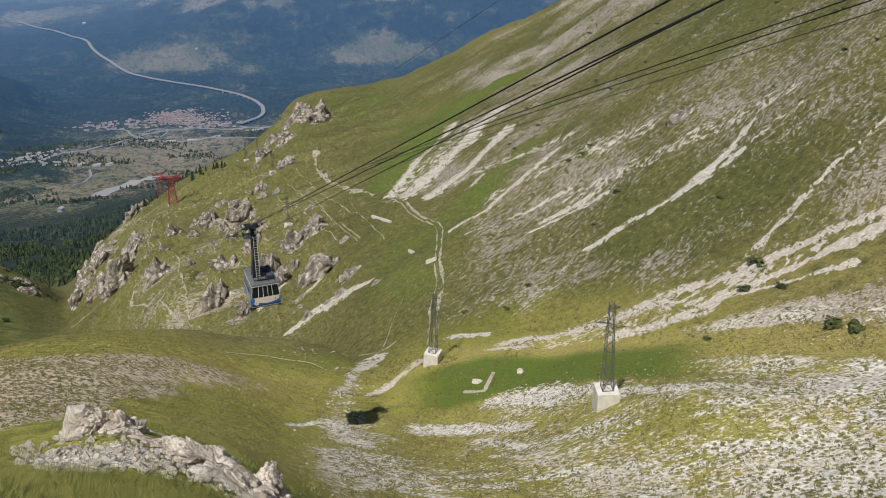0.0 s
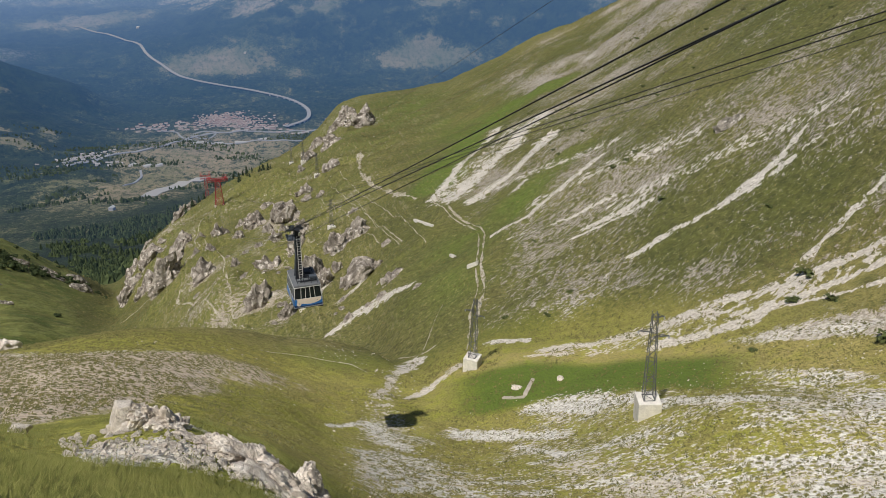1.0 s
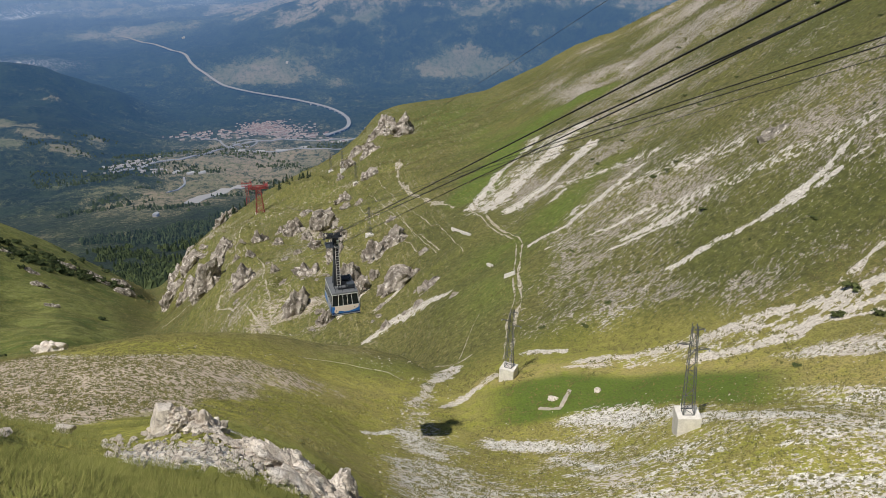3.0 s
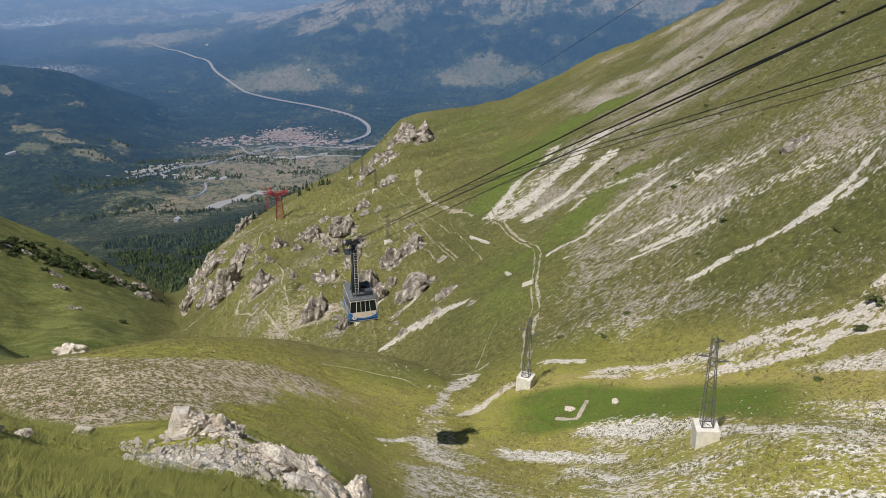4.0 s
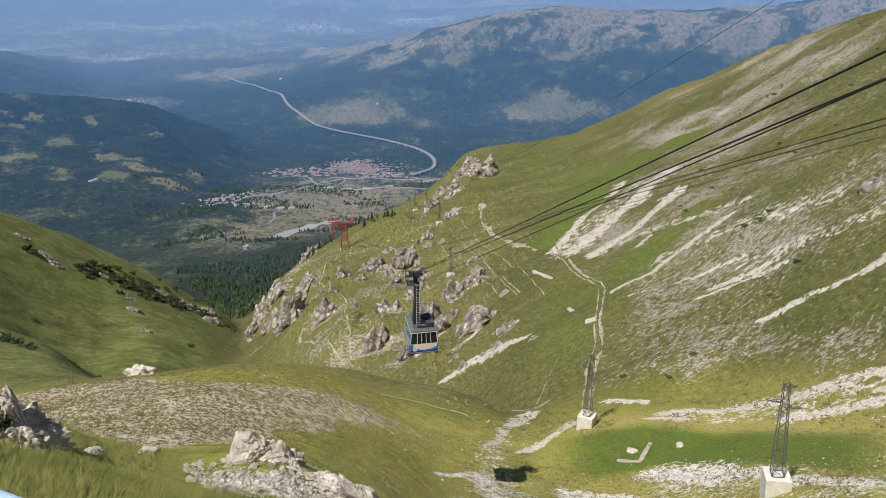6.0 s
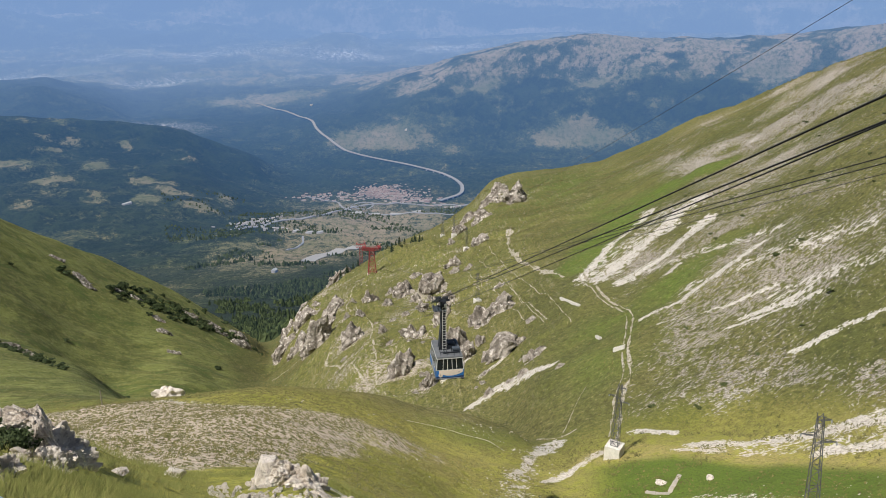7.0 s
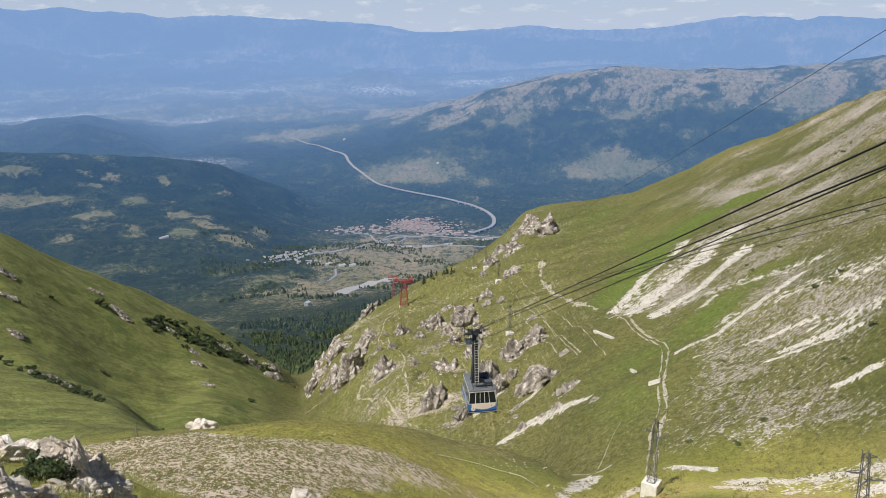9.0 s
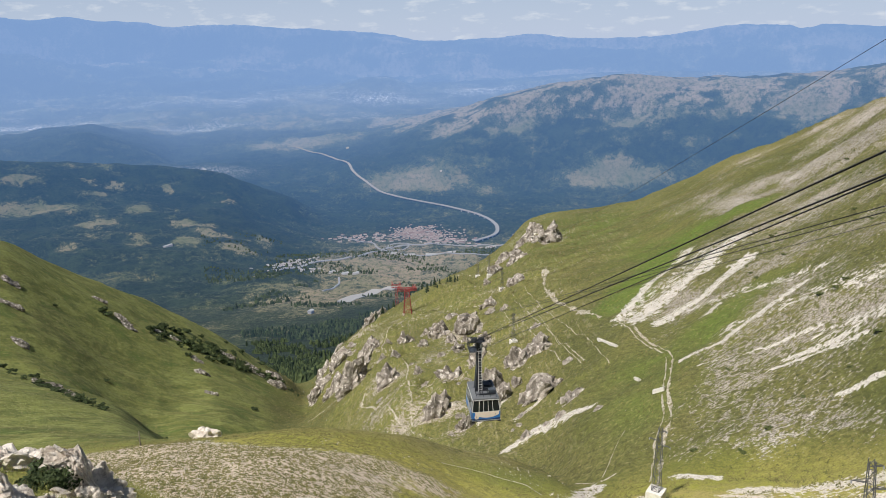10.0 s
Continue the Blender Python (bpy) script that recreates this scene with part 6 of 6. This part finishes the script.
    for x in (-0.35, 0.35):
        for k in range(8):
            bm = disc(bmesh.new(), (x, -1.95 + 0.47 * k, 0.12), 0.19, 0.10, "X", 18)
            disc(bm, (x, -1.95 + 0.47 * k, 0.12), 0.07, 0.16, "X", 10)
            bmesh.ops.transform(bm, matrix=lean, verts=bm.verts)
            part("wheel", bm, M_DARK, truck)
    bm = bmesh.new()
    box(bm, (-0.40, 0, 7.62), (0.55, 0.9, 0.75), bevel=0.05)
    part("pivot_housing", bm, M_DARK, car)
    part("lamp_box", box(bmesh.new(), (-0.22, -0.58, 7.62), (0.24, 0.16, 0.3), bevel=0.03), M_LIGHT, car, "small white lamp box")
    part("ladder_step", box(bmesh.new(), (-0.34, -0.62, 7.08), (0.5, 0.3, 0.06)), M_LIGHT, car)


cable_car()


def red_pylon(x, y, h, label, turn):
    """A red lattice tower with a wide head for both tracks."""
    py = thing("ropeway_pylon", (x, y, land(x, y)), label, "ropeway pylon", "ropeway pylons", turn)
    wb, wt = 2.2, 1.15
    def at(i, k):
        sx, sy = ((-1, -1), (1, -1), (1, 1), (-1, 1))[i % 4]
        w = wb + (wt - wb) * k
        return Vector((sx * w, sy * w, h * 0.86 * k))
    for i in range(4):
        bm = bmesh.new()
        beam(bm, at(i, -0.08), at(i, 1), 0.30)
        part("leg", bm, M_RED, py)
    n = 5
    for i in range(4):
        bm = bmesh.new()
        for k in range(n):
            a, b = k / n, (k + 1) / n
            beam(bm, at(i, a), at(i + 1, b), 0.13), beam(bm, at(i + 1, a), at(i, b), 0.13), beam(bm, at(i, b), at(i + 1, b), 0.13)
        part("bracing", bm, M_RED, py)
    bm = bmesh.new()
    for z in (h * 0.88, h * 0.95):
        for y0 in (-1.0, 1.0):
            beam(bm, (-5.2, y0, z), (5.2, y0, z), 0.32)
    for k in range(8):
        x0 = -5.0 + 10.0 * k / 7
        beam(bm, (x0, -1.0, h * 0.88), (x0, -1.0, h * 0.95), 0.2), beam(bm, (x0, 1.0, h * 0.88), (x0, 1.0, h * 0.95), 0.2), beam(bm, (x0, -1.0, h * 0.95), (x0, 1.0, h * 0.95), 0.2)
    head = part("head_beam", bm, M_RED, py, "wide red head beam")
    for x0 in (-4.0, 4.0):
        bm = bmesh.new()
        for y0 in (-1.6, -0.8, 0, 0.8, 1.6):
            box(bm, (x0, y0, h * 0.98 - 0.05 * y0 * y0), (1.1, 0.7, 0.5), bevel=0.06)
        part("saddle", bm, M_RED, head)
        bm = bmesh.new()
        for y0 in (-1.9, 1.9):
            beam(bm, (x0 - 1.0, y0, h * 0.95), (x0 - 1.0, y0, h * 1.03), 0.1), beam(bm, (x0 + 1.0, y0, h * 0.95), (x0 + 1.0, y0, h * 1.03), 0.1), beam(bm, (x0 - 1.0, y0, h * 1.03), (x0 + 1.0, y0, h * 1.03), 0.1)
        for x1 in (x0 - 1.0, x0 + 1.0):
            beam(bm, (x1, -1.9, h * 1.03), (x1, 1.9, h * 1.03), 0.1)
        part("railing", bm, M_RED, head)
    for sx in (-1, 1):
        for sy in (-1, 1):
            part("footing", box(bmesh.new(), (sx * wb, sy * wb, -0.2), (1.1, 1.1, 1.6), bevel=0.05), M_CONCRETE, py, "concrete footing")


red_pylon(*polar(-20.8, 388), 16.5, "red steel lattice pylon standing on the grassy spur", 22)
red_pylon(*polar(-21.64, 770), EYE - 249 - land(*polar(-21.64, 770)), "red steel lattice pylon half hidden behind the spur", 22)


def line_pylon(h=9.9):
    """A slim steel lattice mast on a concrete block."""
    py = thing("lattice_mast", (0, 0, 0), "slim grey steel lattice mast on a concrete block", "pylon", "masts of the old line", 18)
    part("footing", box(bmesh.new(), (0, 0, 0.55), (2.3, 2.3, 3.1), bevel=0.06), M_CONCRETE, py, "pale weathered concrete block")
    base = 2.1
    def at(i, k):
        sx, sy = ((-1, -1), (1, -1), (1, 1), (-1, 1))[i % 4]
        w = 0.54 + (0.24 - 0.54) * k
        return Vector((sx * w, sy * w, base + h * k))
    for i in range(4):
        bm = bmesh.new()
        beam(bm, at(i, 0), at(i, 1), 0.06)
        part("leg", bm, M_STEEL, py)
    for i in range(4):
        bm = bmesh.new()
        n = 13
        for k in range(n):
            a, b = k / n, (k + 1) / n
            if (k + i) % 2:
                beam(bm, at(i, a), at(i + 1, b), 0.04)
            else:
                beam(bm, at(i + 1, a), at(i, b), 0.04)
            if k % 3 == 0:
                beam(bm, at(i, a), at(i + 1, a), 0.04)
        part("bracing", bm, M_STEEL, py)
    bm = bmesh.new()
    for i in range(4):
        a, b = at(i, 0), at(i + 1, 0)
        beam(bm, a, b, 0.09)
    part("base_frame", bm, M_STEEL, py)
    for z, w, sgn in ((base + h * 0.72, 1.5, 1), (base + h * 0.78, 1.5, -1), (base + h * 0.94, 0.9, 1)):
        bm = bmesh.new()
        beam(bm, (0, -0.15, z), (sgn * w, 0, z + 0.12), 0.06), beam(bm, (0, 0.15, z), (sgn * w, 0, z + 0.12), 0.06), beam(bm, (0, 0, z + 0.45), (sgn * w, 0, z + 0.12), 0.05)
        arm = part("cross_arm", bm, M_STEEL, py)
        bm = tube(bmesh.new(), [(sgn * w, 0, z + 0.12 - 0.07 * k) for k in range(6)], [0.05, 0.09, 0.05, 0.09, 0.05, 0.03], 8)
        part("insulator", bm, M_GREY, arm)
    return py


first = line_pylon()
MASTS = ((14.7, 67.9, 2), (-0.7, 100.1, -17), (-12.4, 250, 40), (-13.3, 342, 55), (-14.3, 396, 35), (-15.2, 420, 35))
for i, (az, r, turn) in enumerate(MASTS):
    x, y = polar(az, r)
    m = pose(x, y, land(x, y), 0, (-3.0, 0.8)[i] if i < 2 else 0, turn)      # the two near masts stand a little out of plumb
    if i == 0:
        first.matrix_world = m
    else:
        copy_thing(first, m)


def low_wall(x, y, turn, length, h, label, mat, rough=0.06, category="wall"):
    """A low wall that follows the ground, uneven on top."""
    bm = bmesh.new()
    n = max(4, int(length / 0.5))
    ca, sa = math.cos(radians(turn)), math.sin(radians(turn))
    rows = []
    for k in range(n + 1):
        s = length * (k / n - 0.5)
        g = land(x + s * ca, y + s * sa) - land(x, y)
        if mat is M_CONCRETE:                               # cast walls run straight
            lo, hi = land(x - length / 2 * ca, y - length / 2 * sa), land(x + length / 2 * ca, y + length / 2 * sa)
            g = lo + (hi - lo) * k / n - land(x, y)
        t = h + rough * noise.noise(Vector((s * 1.3, x, y))) * 3
        rows.append([bm.verts.new((s, w + rough * noise.noise(Vector((s, z, w))), g + z)) for w, z in ((-0.28, -0.5), (-0.26, t), (0.26, t), (0.28, -0.5))])
    for a, b in zip(rows[:-1], rows[1:]):
        for j in range(3):
            bm.faces.new((a[j], a[j + 1], b[j + 1], b[j]))
    bm.faces.new(rows[0]), bm.faces.new(rows[-1][::-1])
    ob = new("low_wall", mesh_from(bm, "low_wall", mat))
    ob.matrix_world = pose(x, y, land(x, y), 0, 0, turn)
    return tagged(ob, label, category)


low_wall(4.7, 86.3, -30, 3.3, 0.16, "ruined footing of pale stones on the green bank", M_STONE)
low_wall(6.8, 88.2, 74, 5.0, 0.16, "ruined cross wall of pale stones on the green bank", M_STONE)
rock("rubble_heap", 5.2, 88.9, (1.15, 0.8, 0.30), 91, "flat heap of pale rubble inside the ruined footing", "", 0.3, -25, 4, 0.6)
rock("rock", 11.0, 88.6, (0.75, 0.6, 0.32), 92, "pale stone lying on the green bank", "", 0.3, 30, 3, 0.5)
low_wall(-17.8, 202, -64, 15.0, 0.5, "pale concrete retaining wall across the gully", M_CONCRETE, 0.004)
low_wall(-7.6, 167, -70, 4.0, 0.5, "short pale concrete wall beside the path", M_CONCRETE, 0.02)
low_wall(-2.5, 152, -20, 2.5, 0.9, "stub of a pale concrete wall beside the path", M_CONCRETE, 0.02)

post = new("fence_post", mesh_from(beam(bmesh.new(), (0, 0, -0.3), (0.05, 0, 2.3), 0.11), "fence_post", M_WOOD))
x, y = polar(-42.0, 108)
post.matrix_world = pose(x, y, land(x, y))
tagged(post, "weathered grey wooden post on the mound rim", "post")


def handrail(p, q):
    """A short painted rail on two posts."""
    e = thing("handrail", (p[0], p[1], land(p[0], p[1])), "pale blue painted steel handrail at the viewpoint", "handrail")
    z0 = land(p[0], p[1])
    u, v = Vector((0, 0, p[2] - z0)), Vector((q[0] - p[0], q[1] - p[1], q[2] - z0))
    part("rail", tube(bmesh.new(), [u, u.lerp(v, 0.5), v], 0.015, 12), M_PALEBLUE, e)
    for w in (u, v):
        foot = land(p[0] + w.x, p[1] + w.y) - z0 - 0.1
        part("post", tube(bmesh.new(), [(w.x, w.y, foot), (w.x, w.y, w.z)], 0.014, 10), M_PALEBLUE, e)


M_PALEBLUE = worn("pale_blue_paint", (0.36, 0.50, 0.66), 0.4, 0, 6.0, 0.12)
handrail((-0.977, 0.780, EYE - 0.740), (-0.836, 0.790, EYE - 0.786))

# ---- the valley's roads and buildings ----


def lay(pts, lift=0.0):
    """Plan points of the valley put on its ground and drawn in with it."""
    p = np.array(pts, float)
    az, r = np.degrees(np.arctan2(p[:, 0], p[:, 1])), np.hypot(p[:, 0], p[:, 1])
    x, y, z = surface(az, r)
    return x, y, z + lift


def spline(pts, n):
    p = np.array(pts, float)
    t = np.arange(len(p))
    s = np.linspace(0, len(p) - 1, n)
    return np.stack([pchip(t, p[:, k], s) for k in range(p.shape[1])], -1)


def road(name, pts, width, lift, label, mat, n=120, level=None, rail=0.0):
    """A road ribbon with a deck's thickness."""
    line = spline(pts, n)
    x, y, z = lay(line, lift)
    if level is not None:
        kern = np.ones(level) / level
        z = np.convolve(np.pad(z, level // 2, mode="edge"), kern, mode="valid")[:n] + lift * 0.5
    d = np.gradient(line, axis=0)
    d /= np.linalg.norm(d, axis=1, keepdims=True)
    nx, ny = -d[:, 1] * width / 2, d[:, 0] * width / 2
    rows = []
    for sx, dz in ((-1, -3.0), (-1, rail), (-0.9, rail), (-0.88, 0), (0.88, 0), (0.9, rail), (1, rail), (1, -3.0)):
        X, Y, Z = drawn_in(x + sx * nx, y + sx * ny, z + dz)
        rows.append(np.stack([X, Y, Z + EYE], -1))
    co = np.stack(rows, 1).reshape(-1, 3)
    m = len(rows)
    f = [(i * m + j, i * m + (j + 1) % m, (i + 1) * m + (j + 1) % m, (i + 1) * m + j) for i in range(n - 1) for j in range(m)]
    me = bpy.data.meshes.new(name)
    me.from_pydata(co.tolist(), [], f)
    me.materials.append(mat)
    return tagged(new(name, me), label, "road", kind="structure"), np.stack([x, y, z], -1)


MOTORWAY = ((-4435, 8081), (-4118, 7824), (-3673, 7448), (-3251, 7002), (-3041, 6667), (-2758, 6342), (-2375, 5926), (-2077, 5798), (-1794, 5672), (-1494, 5425), (-1285, 5115), (-1179, 4847), (-1130, 4587), (-1190, 4330))
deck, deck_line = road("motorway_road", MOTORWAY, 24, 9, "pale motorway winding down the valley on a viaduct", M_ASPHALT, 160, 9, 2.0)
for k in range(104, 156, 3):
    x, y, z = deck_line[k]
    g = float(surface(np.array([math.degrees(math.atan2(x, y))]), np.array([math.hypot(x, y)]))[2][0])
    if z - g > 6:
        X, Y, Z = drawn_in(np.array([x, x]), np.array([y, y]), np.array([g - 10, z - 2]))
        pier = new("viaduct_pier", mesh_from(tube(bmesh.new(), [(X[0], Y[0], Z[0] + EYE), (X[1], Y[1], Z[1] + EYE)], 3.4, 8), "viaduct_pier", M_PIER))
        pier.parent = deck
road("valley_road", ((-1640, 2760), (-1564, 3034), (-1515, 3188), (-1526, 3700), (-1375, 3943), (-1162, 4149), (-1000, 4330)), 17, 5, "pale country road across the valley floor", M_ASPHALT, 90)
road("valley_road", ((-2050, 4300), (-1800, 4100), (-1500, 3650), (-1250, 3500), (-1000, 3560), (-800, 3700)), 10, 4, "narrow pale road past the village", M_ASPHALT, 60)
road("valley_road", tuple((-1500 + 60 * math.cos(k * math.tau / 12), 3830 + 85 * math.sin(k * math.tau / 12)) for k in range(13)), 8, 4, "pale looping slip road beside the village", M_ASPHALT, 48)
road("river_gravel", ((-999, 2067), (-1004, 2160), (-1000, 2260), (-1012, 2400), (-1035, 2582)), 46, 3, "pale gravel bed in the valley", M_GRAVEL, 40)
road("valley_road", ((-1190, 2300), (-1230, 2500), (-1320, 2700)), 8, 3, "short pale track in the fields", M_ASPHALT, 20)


def house(s):
    """A gabled house: walls and roof."""
    x, y, z, w, a, q, part_ = s
    ca, sa = math.cos(a), math.sin(a)
    l, d, h, e = w * (0.9 + 0.8 * q), w * 0.75, w * (0.62 + 0.4 * ((q * 7) % 1)), w * 0.22
    if part_:
        pts = [(-l * 1.05, -d * 1.1, h), (l * 1.05, -d * 1.1, h), (l * 1.05, d * 1.1, h), (-l * 1.05, d * 1.1, h), (-l * 1.05, 0, h + 2 * e), (l * 1.05, 0, h + 2 * e)]
        f = [(0, 1, 5, 4), (2, 3, 4, 5), (0, 4, 3), (1, 2, 5)]
    else:
        pts = [(-l, -d, -6), (l, -d, -6), (l, d, -6), (-l, d, -6), (-l, -d, h), (l, -d, h), (l, d, h), (-l, d, h)]
        f = [(0, 1, 5, 4), (1, 2, 6, 5), (2, 3, 7, 6), (3, 0, 4, 7)]
    p = np.array(pts)
    X, Y, Z = drawn_in(x + ca * p[:, 0] - sa * p[:, 1], y + sa * p[:, 0] + ca * p[:, 1], z + p[:, 2])
    return np.stack([X, Y, Z + EYE], -1), f


def houses(cx, cy, sx, sy, n, seed, w=7.0):
    g = np.random.default_rng(seed)
    px, py = g.normal(cx, sx, n), g.normal(cy, sy, n)
    x, y, z = lay(np.stack([px, py], -1))
    return [(x[i], y[i], z[i], w * g.uniform(0.7, 1.3), g.normal(0.5, 0.35), g.random()) for i in range(n)]


village = houses(-1700, 4640, 75, 120, 380, 1, 4.2) + houses(-1560, 4520, 85, 120, 320, 2, 4.2) + houses(-1420, 4330, 120, 120, 100, 3, 4.4) + houses(-1900, 4300, 110, 90, 60, 4, 6) + houses(-1250, 4250, 130, 120, 30, 5, 8)
hamlet = houses(-1690, 2950, 45, 80, 95, 6, 4.2) + houses(-1500, 2860, 70, 40, 10, 7, 5.5)
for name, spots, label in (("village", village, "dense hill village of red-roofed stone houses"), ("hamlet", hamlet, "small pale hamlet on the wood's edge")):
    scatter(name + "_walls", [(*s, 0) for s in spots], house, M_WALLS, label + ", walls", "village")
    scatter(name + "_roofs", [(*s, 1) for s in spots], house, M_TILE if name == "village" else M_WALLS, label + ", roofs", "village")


def hall(x, y, l, d, h, turn, label):
    """A long low building with a shallow roof."""
    X, Y, Z = lay([(x, y)])
    ca, sa = math.cos(radians(turn)), math.sin(radians(turn))
    e = thing("valley_hall", (0, 0, 0), label, "building", "halls of the valley")
    for name, pts, f, mat in (("wall", [(-l, -d, -6), (l, -d, -6), (l, d, -6), (-l, d, -6), (-l, -d, h), (l, -d, h), (l, d, h), (-l, d, h)], [(0, 1, 5, 4), (1, 2, 6, 5), (2, 3, 7, 6), (3, 0, 4, 7)], M_WALLS),
                              ("roof", [(-l - 1, -d - 1, h), (l + 1, -d - 1, h), (l + 1, d + 1, h), (-l - 1, d + 1, h), (-l - 1, 0, h + 3), (l + 1, 0, h + 3)], [(0, 1, 5, 4), (2, 3, 4, 5), (0, 4, 3), (1, 2, 5)], M_SHEET)):
        p = np.array(pts, float)
        a, b, c = drawn_in(X[0] + ca * p[:, 0] - sa * p[:, 1], Y[0] + sa * p[:, 0] + ca * p[:, 1], Z[0] + p[:, 2])
        me = bpy.data.meshes.new(name)
        me.from_pydata(np.stack([a, b, c + EYE], -1).tolist(), [], f)
        me.materials.append(mat)
        o = new(name, me)
        o.parent = e


for i, (x, y, l, d) in enumerate(((-1210, 3560, 30, 10), (-1300, 3500, 20, 10), (-1390, 3470, 24, 9), (-1130, 3650, 20, 9), (-1040, 4120, 30, 10), (-1330, 2780, 14, 9), (-1290, 2800, 12, 8), (-1420, 2840, 12, 8), (-2330, 2950, 22, 9), (-1000, 1850, 8, 6), (-2180, 6750, 20, 10), (-3700, 8000, 30, 14))):
    hall(x, y, l, d, 8, 8 + 9 * i, "pale roofed hall standing in valley fields")
